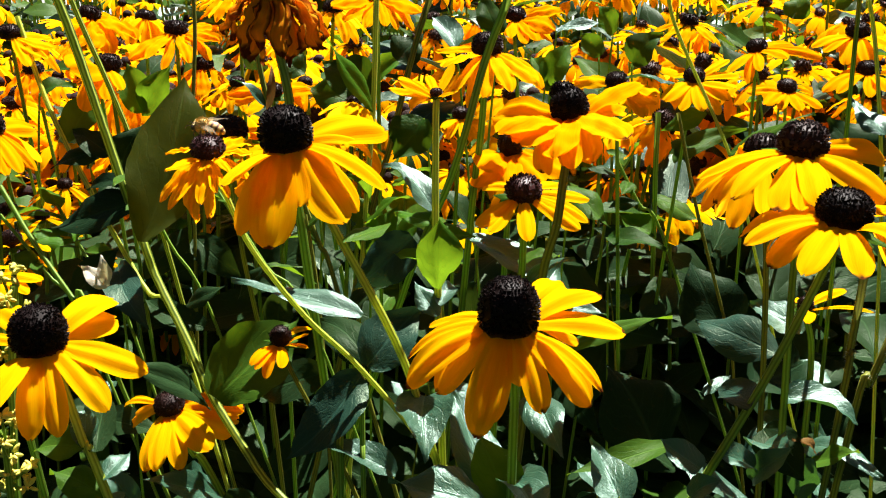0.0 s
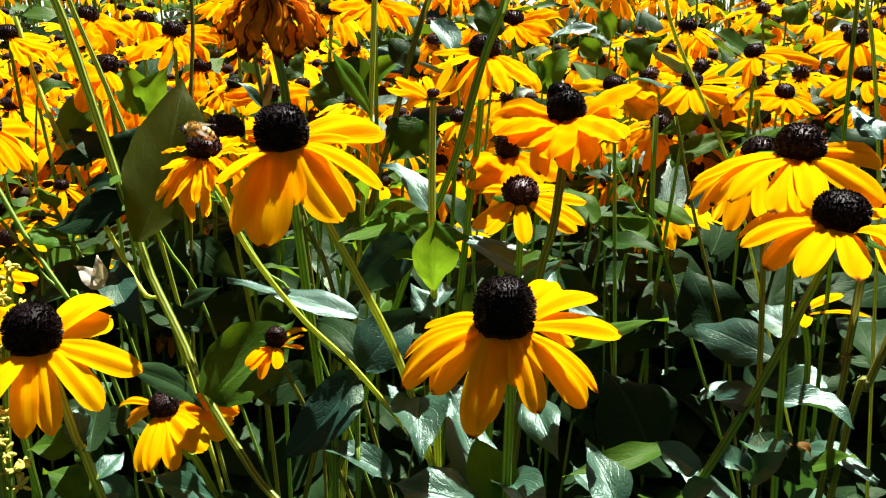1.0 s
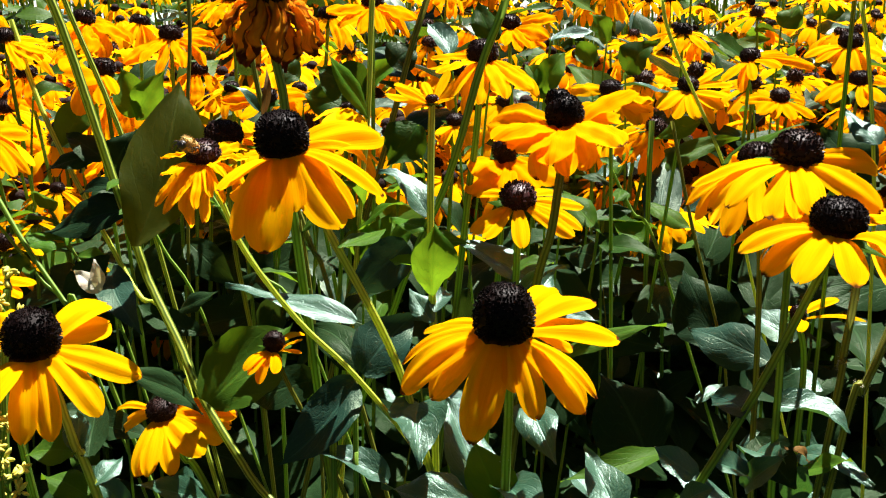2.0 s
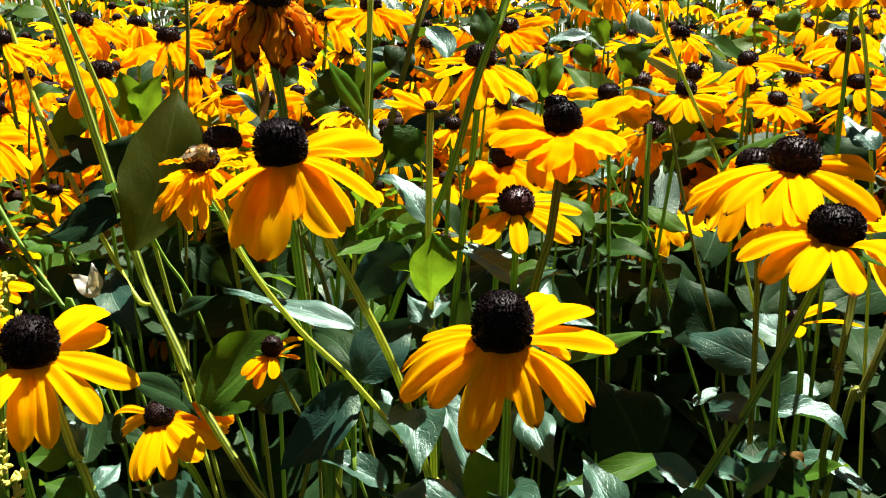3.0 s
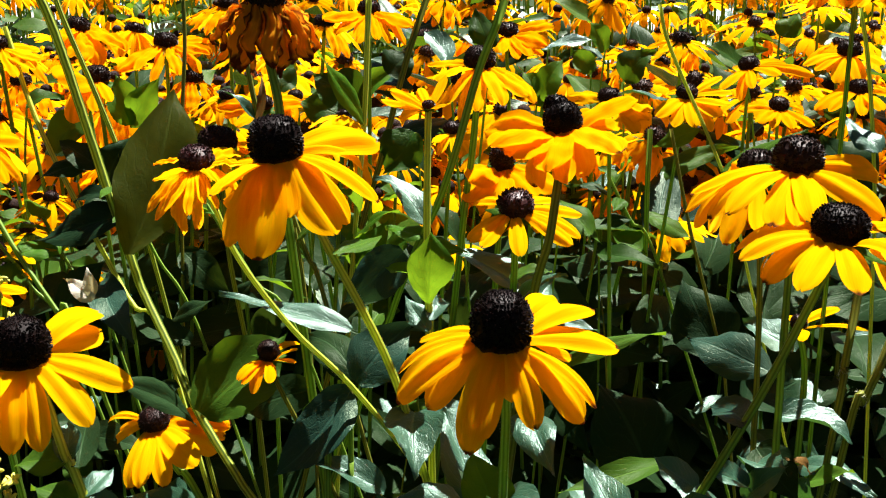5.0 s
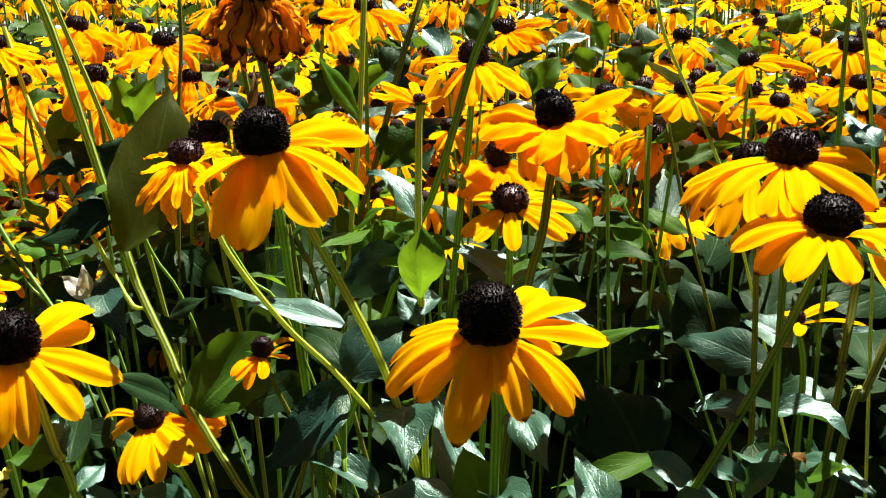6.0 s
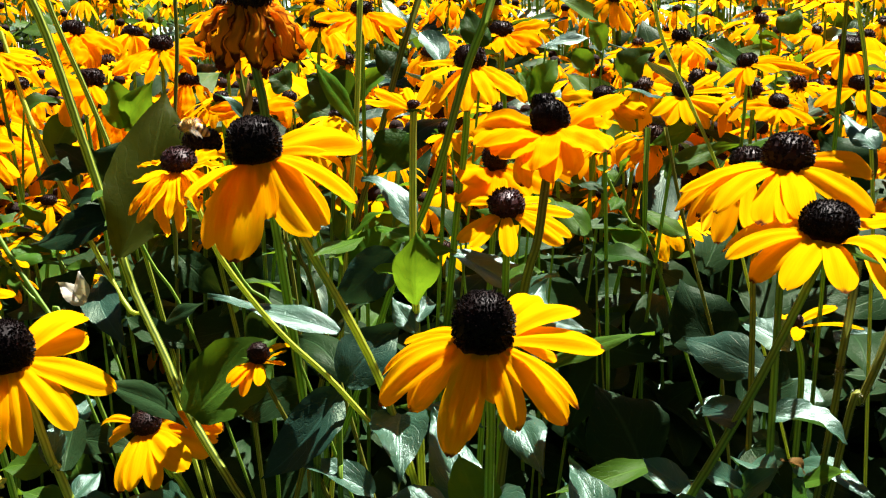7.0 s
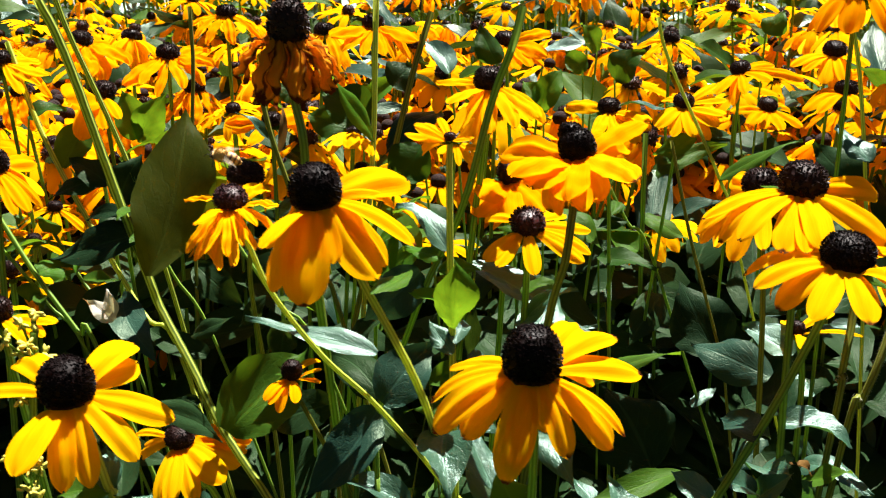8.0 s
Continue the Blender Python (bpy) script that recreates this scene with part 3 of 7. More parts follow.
G = flower("young coneflower with many narrow curled petals", (-0.0957, 0.4239, 0.6951), (14, 8), 0.0152, 0.5, ((143, -29, 26, 5.3, 0, -6), (-106, 16, 26, 4.3, 15, 0), (-118, -26, 24, 4.9, 26, 0), (-108, -30, 25, 5.0, 23, 0), (-98, -11, 26, 3.8, 7, 0), (-84, -13, 25, 5.5, 17, 0), (-111, -74, 25, 5.5, 32, 0), (-95, -77, 28, 4.8, 46, 0), (-76, -65, 24, 5.1, 30, 0), (-73, 1, 26, 4.0, 10, 0), (64, -16, 26, 8.5, 19, 12), (-39, 32, 25, 6.0, 20, 0), (-46, 8, 25, 4.4, 32, 0), (-62, 20, 26, 4.2, 24, 0), (-62, -5, 26, 3.8, 3, 0),), ((-0.0893, 0.4233, 0.6779), (-0.0806, 0.4256, 0.6537), (-0.0606, 0.4348, 0.6190), (-0.0365, 0.4362, 0.5924), (-0.0063, 0.4419, 0.5475), (0.0205, 0.4367, 0.5017), (0.1091, 0.4195, 0.2509), (0.1424, 0.4131, 0.0000),), 9, hairs=420, young=True, stem_material_used=STEM_PALE, bend=36, thick=0.0012, curl=0.05, crumple=0.22)
H = flower("coneflower with broad yellow and orange petals and two-lobed cone", (0.0584, 0.4783, 0.6993), (-4, -16), 0.0195, 0.7, ((143, 15, 34, 17.8, 37, -27), (-147, 12, 35, 18.5, 20, -24), (-145, 5, 30, 13.2, 1, -12), (-132, -1, 32, 17.8, 11, -18), (-110, -15, 32, 18.4, 10, 0), (-150, -50, 25, 17.2, 23, 0), (-103, -33, 32, 10.1, -2, 0), (-71, -76, 22, 13.8, 23, 0), (-57, -20, 30, 18.5, 10, 3), (38, -15, 30, 18.1, 16, 42), (24, 8, 32, 16.1, 17, 18),), ((0.0553, 0.4703, 0.6763), (0.0520, 0.4668, 0.6505), (0.0465, 0.4685, 0.6250), (0.0409, 0.4775, 0.5589), (0.0219, 0.5078, 0.2794), (0.0148, 0.5192, 0.0000),), 10, hairs=420, bend=18, thick=0.0021, material=PETAL_DEEP, stem_material_used=STEM_DARK, crumple=0.07, worn=3)
flower("orange-yellow coneflower crowded in among taller neighbours", (0.0384, 0.5855, 0.6574), (20, -10), 0.0159, 0.8, ((-135, 27, 31, 18.0, 16, -24), (-128, 0, 31, 18.3, 5, 0), (-97, -1, 30, 14.9, 9, 0), (-69, -5, 29, 15.7, 5, 0), (-38, -16, 29, 17.0, 8, 0),), ((0.0278, 0.5796, 0.4074), (0.0209, 0.5758, 0.2037), (0.0183, 0.5743, 0.0000),), 11, material=PETAL_DEEP, crumple=0.05)
b2 = flower("yellow coneflower with a dark spiky cone and drooping petals", (0.0230, 0.5601, 0.7158), (6, 0), 0.0182, 0.6, ((134, -12, 33, 9.4, 6, -18), (-125, 3, 33, 10.5, 15, 0), (-115, -17, 33, 5.9, 16, 0), (-109, -41, 32, 7.3, 12, 0), (-92, -26, 32, 8.5, 8, 0), (-72, -17, 33, 9.7, 15, 0), (-55, -12, 33, 11.8, 8, 6), (-40, -23, 32, 11.3, 23, 0), (52, -34, 32, 10.7, -1, 0),), ((0.0202, 0.5675, 0.6665), (0.0146, 0.5695, 0.6110), (-0.0102, 0.5784, 0.3055), (-0.0195, 0.5817, 0.0000),), 12, crumple=0.08)
hb = flower("half-open yellow coneflower with upswept petals", (-0.0029, 0.4615, 0.7120), (0, 0), 0.0062, 0.5, ((-160, 13, 20, 7.5, 3, -21), (163, -44, 19, 9.8, 42, -45), (-161, 34, 20, 8.2, 11, -39), (100, 17, 19, 4.5, 10, 0), (65, 36, 19, 4.8, -1, 0), (-16, 56, 19, 8.0, -10, 45), (-60, 16, 19, 4.7, 4, 18), (123, 11, 19, 7.3, 3, 0),), ((-0.0032, 0.4585, 0.6972), (-0.0032, 0.4458, 0.6572), (-0.0020, 0.4440, 0.6152), (0.0049, 0.4336, 0.3076), (0.0075, 0.4297, 0.0000),), 13, thick=0.0016, stem_material_used=STEM_PALE, young=True)
dead = flower("withered coneflower with shrivelled rust-brown petals", (-0.0745, 0.4861, 0.7528), (4, 0), 0.0212, 0.9, ((-161, -46, 25, 9, 30, -10), (-150, -70, 29, 8, 22, 0), (-137, -62, 27, 10, 30, 8), (-118, -74, 30, 9, 20, -6), (-104, -60, 24, 8, 34, 0), (-90, -78, 25, 11, 18, 10), (-72, -64, 28, 9, 30, -8), (-56, -82, 30, 10, 20, 0), (-38, -66, 28, 11, 34, 12), (-22, -76, 27, 9, 24, 0), (-10, -58, 26, 10, 36, 6), (8, -66, 24, 9, 30, 0), (47, -43, 22, 9, 30, 0), (154, -39, 22, 8, 30, 0), (176, -56, 25, 9, 32, 0), (-128, -86, 32, 5, 14, 0), (-46, -88, 32, 5, 14, 0),), ((-0.0733, 0.4786, 0.7310), (-0.0684, 0.4714, 0.7071), (-0.0683, 0.4727, 0.6676), (-0.0644, 0.4788, 0.6240), (-0.0418, 0.5139, 0.3120), (-0.0333, 0.5271, 0.0000),), 14, material=PETAL_DEAD, bend=34, curl=0.25, crumple=0.34, thick=0.002)
part("cone", cone_mesh(0.6, 1, 300), CONE, H, "side lobe of the cone", Matrix.Translation((0.0545, 0.4830, 0.7069)) @ Matrix.Diagonal((0.0118, 0.0118, 0.0118, 1)))
leaf_on(dead, (-0.0819, 0.4938, 0.6984), (-0.0806, 0.5011, 0.7194), 0.0040, 0.80, 15, LEAF_DRY, 30, 0.50, 30, label="dried brown bract")
part("petal", petal_bm(0.0300, 0.0070, -38, 60, 0.008, 30, curl=0.7), PETAL, H, "curled shrivelled petal", Matrix.Translation((0.0584, 0.4775, 0.6971)) @ Matrix.Rotation(radians(-118), 4, "Z"))
part("petal", petal_bm(0.0260, 0.0060, -46, 60, 0.008, 26, curl=0.7), PETAL, H, "curled shrivelled petal", Matrix.Translation((0.0584, 0.4775, 0.6971)) @ Matrix.Rotation(radians(-128), 4, "Z"))
part("petal", petal_bm(0.0240, 0.0060, -50, 60, 0.008, 24, curl=0.7), PETAL, H, "curled shrivelled petal", Matrix.Translation((0.0584, 0.4775, 0.6971)) @ Matrix.Rotation(radians(-104), 4, "Z"))
part("petal", petal_bm(0.0280, 0.0070, -30, 60, 0.008, 28, curl=0.7), PETAL, H, "curled shrivelled petal", Matrix.Translation((0.0584, 0.4775, 0.6971)) @ Matrix.Rotation(radians(-20), 4, "Z"))
leaf_on(dead, (-0.0592, 0.4823, 0.6649), (-0.0725, 0.5043, 0.6673), 0.0054, 0.40, 16, LEAF_PALE, 30, 0.40, 0)
flower("faded coneflower with a bare dark cone", (-0.0934, 0.4557, 0.6953), (0, 6), 0.0182, 0.5, ((-13, -78, 14, 4), (-101, -102, 15, 4), (-145, -85, 12, 4),), ((-0.0916, 0.4534, 0.6730), (-0.1029, 0.5192, 0.6185), (-0.1029, 0.5650, 0.5365), (-0.0990, 0.5765, 0.4470), (-0.0914, 0.5994, 0.2235), (-0.0885, 0.6080, 0.0000),), 17, stem_material_used=STEM_DARK, thick=0.0012)
# Its shade is put into the orange petal colour.
flower("small orange coneflower low in the shade", (-0.0804, 0.4864, 0.5848), (20, 4), 0.0118, 0.7, ((-126, 5, 18, 6), (-114, -2, 18, 5), (-108, -19, 18, 6), (-78, 10, 18, 6), (-51, 34, 19, 5), (54, -17, 18, 6), (-33, 48, 20, 5),), ((-0.0769, 0.4866, 0.5700), (-0.0651, 0.4917, 0.5388), (-0.0434, 0.4939, 0.4837), (0.0330, 0.5017, 0.2419), (0.0616, 0.5045, 0.0000),), 18, material=PETAL_DEEP, stem_material_used=STEM_DARK, thick=0.0012)
yb = flower("sparse small coneflower with few petals", (0.1894, 0.5195, 0.5886), (10, 0), 0.0095, 0.7, ((38, -2, 31, 7), (-32, 17, 31, 5), (-105, 24, 31, 7), (83, -27, 31, 7),), ((0.1963, 0.5214, 0.5635), (0.1947, 0.5121, 0.5212), (0.1919, 0.5029, 0.4637), (0.1829, 0.4732, 0.2319), (0.1795, 0.4620, 0.0000),), 19)
flower("flat spread yellow coneflower with few narrow petals", (-0.2496, 0.5872, 0.6009), (0, -4), 0.0131, 0.7, ((4, 7, 36, 7), (-20, 10, 36, 8), (-40, 7, 36, 8), (-93, 13, 36, 8), (94, -3, 36, 8),), ((-0.2538, 0.5834, 0.3509), (-0.2561, 0.5812, 0.1755), (-0.2570, 0.5804, 0.0000),), 20)
flower("yellow coneflower with a dark spiky cone and drooping petals", (-0.2330, 0.5395, 0.6775), (5, 0), 0.0174, 0.7, ((62, -25, 34, 11.5, 6, 45), (62, -47, 33, 12.7, 13, 0), (-48, -22, 32, 8.0, 15, 0), (-23, -42, 26, 6.4, 19, 0), (-57, -22, 32, 6.8, 10, 0),), ((-0.2504, 0.5456, 0.4275), (-0.2622, 0.5497, 0.2138), (-0.2667, 0.5513, 0.0000),), 21, material=PETAL_DEEP)
flower("yellow coneflower with a dark spiky cone and drooping petals", (-0.2137, 0.4690, 0.6262), (5, 0), 0.0145, 0.7, ((-15, -2, 23, 9), (-28, -5, 23, 9), (-48, -3, 23, 9), (77, -26, 24, 9),), ((-0.1970, 0.4910, 0.3762), (-0.1869, 0.5042, 0.1881), (-0.1832, 0.5092, 0.0000),), 22)
flower("yellow coneflower with a dark spiky cone and drooping petals", (-0.1746, 0.7080, 0.7060), (4, 4), 0.0170, 0.5, ((-116, -26, 34, 10.8, 9, -24), (-88, -31, 33, 6.8, 9, 0), (-64, -18, 33, 8.7, 12, 0), (-39, -20, 32, 10.7, 23, 0), (-33, 3, 33, 10.7, 19, 27), (57, -1, 33, 10.5, 11, 21), (-106, -14, 34, 9.1, 12, 0),), ((-0.1776, 0.7095, 0.4560), (-0.1798, 0.7106, 0.2280), (-0.1807, 0.7110, 0.0000),), 23, thick=0.0013, crumple=0.15, material=PETAL_DEEP)
flower("yellow coneflower with a dark spiky cone and drooping petals", (0.1506, 0.6403, 0.6875), (16, 0), 0.0142, 0.5, ((108, -29, 27, 7.8, 9, -27), (-131, -4, 27, 10.8, 16, 0), (-112, -12, 27, 8.3, 14, 0), (-92, -9, 27, 9.4, 13, 0), (22, -5, 27, 10.9, 4, 3), (-56, 16, 28, 10.1, 12, 6), (-65, 4, 28, 10.5, 14, 12), (38, 9, 27, 6.9, 7, 0), (-72, -15, 28, 9.2, 12, 0),), ((0.1323, 0.6582, 0.4375), (0.1195, 0.6707, 0.2188), (0.1147, 0.6754, 0.0000),), 24, thick=0.0013, crumple=0.00)
flower("yellow coneflower with a dark spiky cone and drooping petals", (0.2056, 0.7044, 0.6955), (2, -14), 0.0148, 0.5, ((-134, -6, 30, 9.6, 12, 0), (-121, -26, 29, 7.6, 11, 0), (-105, -9, 30, 7.0, 8, 0), (27, -17, 31, 9.5, 6, 39), (-75, -1, 30, 9.6, 14, 0), (-35, -18, 36, 9.3, 17, 24),), ((0.2099, 0.7162, 0.4455), (0.2129, 0.7247, 0.2228), (0.2141, 0.7278, 0.0000),), 25, thick=0.0013, crumple=0.05, material=PETAL_DEEP)
flower("yellow coneflower with a dark spiky cone and drooping petals", (0.2907, 0.7580, 0.6978), (8, 0), 0.0190, 0.5, ((-159, -8, 31, 11.9, 25, 0), (-144, -11, 30, 9.0, 19, 0), (-120, -24, 30, 12.1, 15, 0), (-95, -19, 30, 11.9, 20, 0), (-106, -32, 30, 12.0, 15, 0), (-73, 6, 30, 11.7, 20, 12),), ((0.2874, 0.7517, 0.4478), (0.2873, 0.7472, 0.2239), (0.2872, 0.7456, 0.0000),), 26, thick=0.0013, crumple=0.00)
flower("yellow coneflower with a dark spiky cone and drooping petals", (0.2355, 0.7287, 0.6650), (16, 0), 0.0147, 0.5, ((-162, 7, 26, 9.5, 21, -15), (-130, 1, 26, 9.2, 15, 0), (-111, 0, 26, 7.8, 15, 0), (-87, 1, 26, 9.0, 13, 0), (-58, -1, 26, 9.2, 14, 0), (26, -26, 26, 9.1, 8, 24),), ((0.2474, 0.7272, 0.4150), (0.2553, 0.7262, 0.2075), (0.2583, 0.7258, 0.0000),), 27, thick=0.0013, crumple=0.05, material=PETAL_DEEP)
flower("yellow coneflower with a dark spiky cone and drooping petals", (0.1041, 0.6372, 0.6847), (4, 0), 0.0156, 0.5, ((137, -12, 30, 12.8, 11, -36), (-62, -7, 30, 13.1, 11, 12), (-70, -21, 30, 12.2, 11, 0), (-113, -10, 29, 8.9, 11, 0), (-57, 4, 29, 13.1, 17, 6), (-95, -17, 29, 8.1, 10, 0),), ((0.1172, 0.6306, 0.4347), (0.1264, 0.6260, 0.2173), (0.1298, 0.6243, 0.0000),), 28, thick=0.0013, crumple=0.10)
flower("yellow coneflower with a dark spiky cone and drooping petals", (0.2863, 0.7194, 0.6776), (2, 0), 0.0175, 0.5, ((-153, -15, 33, 10.9, 24, -9), (138, -40, 33, 10.8, 19, -45), (-106, -14, 32, 8.9, 13, 0), (37, -10, 32, 10.6, 7, 39), (-137, -13, 33, 8.9, 21, 0), (-90, -6, 32, 10.7, 17, 0),), ((0.2663, 0.7205, 0.4239), (0.2529, 0.7222, 0.2119), (0.2478, 0.7228, 0.0000),), 29, thick=0.0013, crumple=0.05, material=PETAL_DEEP)
flower("yellow coneflower with a dark spiky cone and drooping petals", (-0.2750, 0.6869, 0.7063), (0, 2), 0.0165, 0.5, ((69, -10, 35, 9.5, 3, 33), (-29, -7, 34, 9.7, 3, 15), (-39, -14, 34, 9.8, 3, 12), (-55, -24, 33, 8.1, 5, 0), (-14, -38, 33, 9.3, 31, 6),), ((-0.2682, 0.7114, 0.4540), (-0.2631, 0.7298, 0.2270), (-0.2612, 0.7367, 0.0000),), 30, thick=0.0013, crumple=0.10)
flower("yellow coneflower with a dark spiky cone and drooping petals", (-0.2249, 0.6909, 0.7178), (4, 10), 0.0158, 0.5, ((-54, -29, 31, 14.4, 18, 9), (-64, -21, 30, 12.6, 14, 0), (-95, -1, 30, 11.4, 16, 0), (-24, -6, 32, 13.7, 25, 12), (66, -16, 31, 12.0, 8, 30), (-85, -21, 29, 11.1, 10, 0),), ((-0.2107, 0.6901, 0.4669), (-0.1994, 0.6897, 0.2334), (-0.1951, 0.6895, 0.0000),), 31, thick=0.0013, crumple=0.15, material=PETAL_DEEP)
flower("yellow coneflower with a dark spiky cone and drooping petals", (-0.2063, 0.6604, 0.6908), (4, 0), 0.0181, 0.5, ((-114, 21, 38, 21.6, 25, -45), (-77, -19, 32, 10.2, 16, 0), (-103, -34, 32, 16.8, 21, 0), (-63, -8, 32, 7.4, 13, 0), (79, -26, 33, 13.2, 0, 0),), ((-0.1952, 0.6693, 0.4393), (-0.1880, 0.6758, 0.2197), (-0.1853, 0.6783, 0.0000),), 32, material=PETAL_DEEP, thick=0.0013, crumple=0.00)
flower("yellow coneflower with a dark spiky cone and drooping petals", (-0.2172, 0.7916, 0.7034), (-20, 10), 0.0165, 0.5, ((-64, -70, 26, 8.6, 19, 0), (-49, -51, 26, 9.0, 21, 0), (-91, -60, 25, 7.7, 18, 0), (-42, -26, 26, 9.4, 27, 9), (-106, -39, 25, 8.7, 25, 0),), ((-0.2216, 0.7875, 0.4523), (-0.2215, 0.7847, 0.2262), (-0.2215, 0.7837, 0.0000),), 33, thick=0.0013, crumple=0.05)
flower("yellow coneflower with a dark spiky cone and drooping petals", (-0.2831, 0.7395, 0.6748), (0, 0), 0.0156, 0.5, ((20, -56, 27, 11), (67, -53, 27, 11), (103, -45, 27, 11), (138, -51, 27, 11), (211, -44, 27, 11), (254, -45, 27, 11), (295, -49, 27, 11), (344, -54, 27, 11),), ((-0.2632, 0.7578, 0.4248), (-0.2497, 0.7702, 0.2124), (-0.2446, 0.7748, 0.0000),), 34, material=PETAL_DEEP, thick=0.0013, crumple=0.15)
flower("yellow coneflower with a dark spiky cone and drooping petals", (0.0453, 0.6905, 0.7167), (6, 0), 0.0165, 0.5, ((31, 8, 30, 11.5, 17, 24), (-51, 2, 31, 11.8, 22, 27), (-69, -9, 30, 10.4, 14, 0), (-98, -5, 30, 7.0, 11, 0), (-81, -13, 30, 7.6, 10, 0), (-117, 4, 30, 8.7, 17, 0), (-56, -11, 30, 9.4, 10, 0),), ((0.0617, 0.6869, 0.4648), (0.0744, 0.6848, 0.2324), (0.0792, 0.6840, 0.0000),), 35, thick=0.0013, crumple=0.10, material=PETAL_DEEP)
flower("yellow coneflower with a dark spiky cone and drooping petals", (0.0108, 0.6508, 0.6629), (16, 0), 0.0119, 0.5, ((-117, 10, 20, 6.6, 11, 0), (-109, -10, 20, 5.7, 8, 0), (-52, 11, 20, 8.4, 8, 0), (-68, -10, 20, 5.9, 8, 0), (-87, -10, 20, 4.5, 6, 0),), ((-0.0007, 0.6508, 0.4129), (-0.0082, 0.6508, 0.2065), (-0.0111, 0.6508, 0.0000),), 36, thick=0.0013, crumple=0.05)
flower("yellow coneflower with a dark spiky cone and drooping petals", (-0.0987, 0.6156, 0.6834), (6, 0), 0.0131, 0.5, ((160, -12, 28, 10.9, 15, -30), (166, -31, 28, 10.9, 15, -39), (47, -10, 28, 10.8, 9, 39), (43, -32, 28, 13.5, 12, 45), (-107, -5, 27, 8.7, 12, 0),), ((-0.0959, 0.6061, 0.4315), (-0.0956, 0.6000, 0.2157), (-0.0954, 0.5978, 0.0000),), 37, thick=0.0013, crumple=0.10, material=PETAL_DEEP)
flower("yellow coneflower with a dark spiky cone and drooping petals", (-0.0504, 0.5937, 0.6814), (-30, 10), 0.0095, 0.5, ((196, -34, 18, 10), (265, -46, 18, 10), (314, -46, 18, 10), (388, -38, 18, 10), (440, -45, 18, 10), (499, -33, 18, 10),), ((-0.0667, 0.6045, 0.4314), (-0.0779, 0.6119, 0.2157), (-0.0821, 0.6147, 0.0000),), 38, thick=0.0013, crumple=0.05)
flower("yellow coneflower with a dark spiky cone and drooping petals", (-0.1613, 0.7205, 0.6810), (0, 0), 0.0152, 0.5, ((5, -53, 26, 9), (37, -55, 26, 9), (75, -43, 26, 9), (112, -46, 26, 9), (147, -53, 26, 9), (182, -47, 26, 9), (222, -43, 26, 9), (257, -56, 26, 9), (282, -44, 26, 9), (327, -53, 26, 9),), ((-0.1771, 0.7185, 0.4310), (-0.1880, 0.7171, 0.2155), (-0.1921, 0.7166, 0.0000),), 39, thick=0.0013, crumple=0.15, material=PETAL_DEEP)
flower("yellow coneflower with a dark spiky cone and drooping petals", (0.1843, 0.8113, 0.6990), (4, 0), 0.0152, 0.5, ((0, -23, 25, 8), (34, -21, 25, 8), (77, -30, 25, 8), (103, -28, 25, 8), (139, -22, 25, 8), (178, -21, 25, 8), (210, -26, 25, 8), (247, -31, 25, 8), (294, -21, 25, 8), (324, -30, 25, 8),), ((0.1963, 0.8334, 0.4490), (0.2049, 0.8493, 0.2245), (0.2082, 0.8552, 0.0000),), 40, thick=0.0013, crumple=0.10)
flower("yellow coneflower with a dark spiky cone and drooping petals", (-0.0393, 0.6540, 0.7333), (0, 0), 0.0149, 0.5, ((-131, -3, 31, 12.4, 10, -24), (-120, -18, 30, 11.3, 5, 0), (-46, -10, 31, 12.5, 13, 15), (-43, -33, 29, 8.1, 22, 0), (-78, -24, 30, 6.8, 9, 0), (-63, -29, 29, 6.6, 12, 0), (-101, -26, 29, 7.1, 8, 0),), ((-0.0424, 0.6711, 0.4762), (-0.0506, 0.6860, 0.2381), (-0.0536, 0.6916, 0.0000),), 41, thick=0.0013, crumple=0.10, material=PETAL_DEEP)
flower("yellow coneflower with a dark spiky cone and drooping petals", (0.1971, 0.5183, 0.7693), (-4, 0), 0.0185, 0.5, ((8, -49, 24, 12), (56, -50, 24, 12), (87, -51, 24, 12), (122, -57, 24, 12), (176, -52, 24, 12), (202, -50, 24, 12), (244, -51, 24, 12), (296, -51, 24, 12), (338, -49, 24, 12),), ((0.2085, 0.5324, 0.5193), (0.2179, 0.5442, 0.2597), (0.2215, 0.5486, 0.0000),), 42, material=PETAL_DEEP, thick=0.0013, crumple=0.00)
flower("yellow coneflower with a dark spiky cone and drooping petals", (-0.3208, 0.7910, 0.6399), (0, 0), 0.0169, 0.5, ((-4, -36, 29, 9), (43, -34, 29, 9), (68, -27, 29, 9), (115, -33, 29, 9), (135, -30, 29, 9), (186, -36, 29, 9), (208, -31, 29, 9), (248, -25, 29, 9), (294, -34, 29, 9), (332, -23, 29, 9),), ((-0.3053, 0.8192, 0.3899), (-0.2956, 0.8368, 0.1949), (-0.2920, 0.8434, 0.0000),), 43, thick=0.0013, crumple=0.00)
flower("yellow coneflower with a dark spiky cone and drooping petals", (0.3435, 0.8529, 0.6356), (4, 0), 0.0182, 0.5, ((0, -36, 29, 9), (33, -35, 29, 9), (75, -36, 29, 9), (102, -24, 29, 9), (152, -30, 29, 9), (183, -35, 29, 9), (217, -28, 29, 9), (243, -36, 29, 9), (291, -26, 29, 9), (332, -35, 29, 9),), ((0.3450, 0.8528, 0.3856), (0.3459, 0.8528, 0.1928), (0.3462, 0.8528, 0.0000),), 44, thick=0.0013, crumple=0.10, material=PETAL_DEEP)
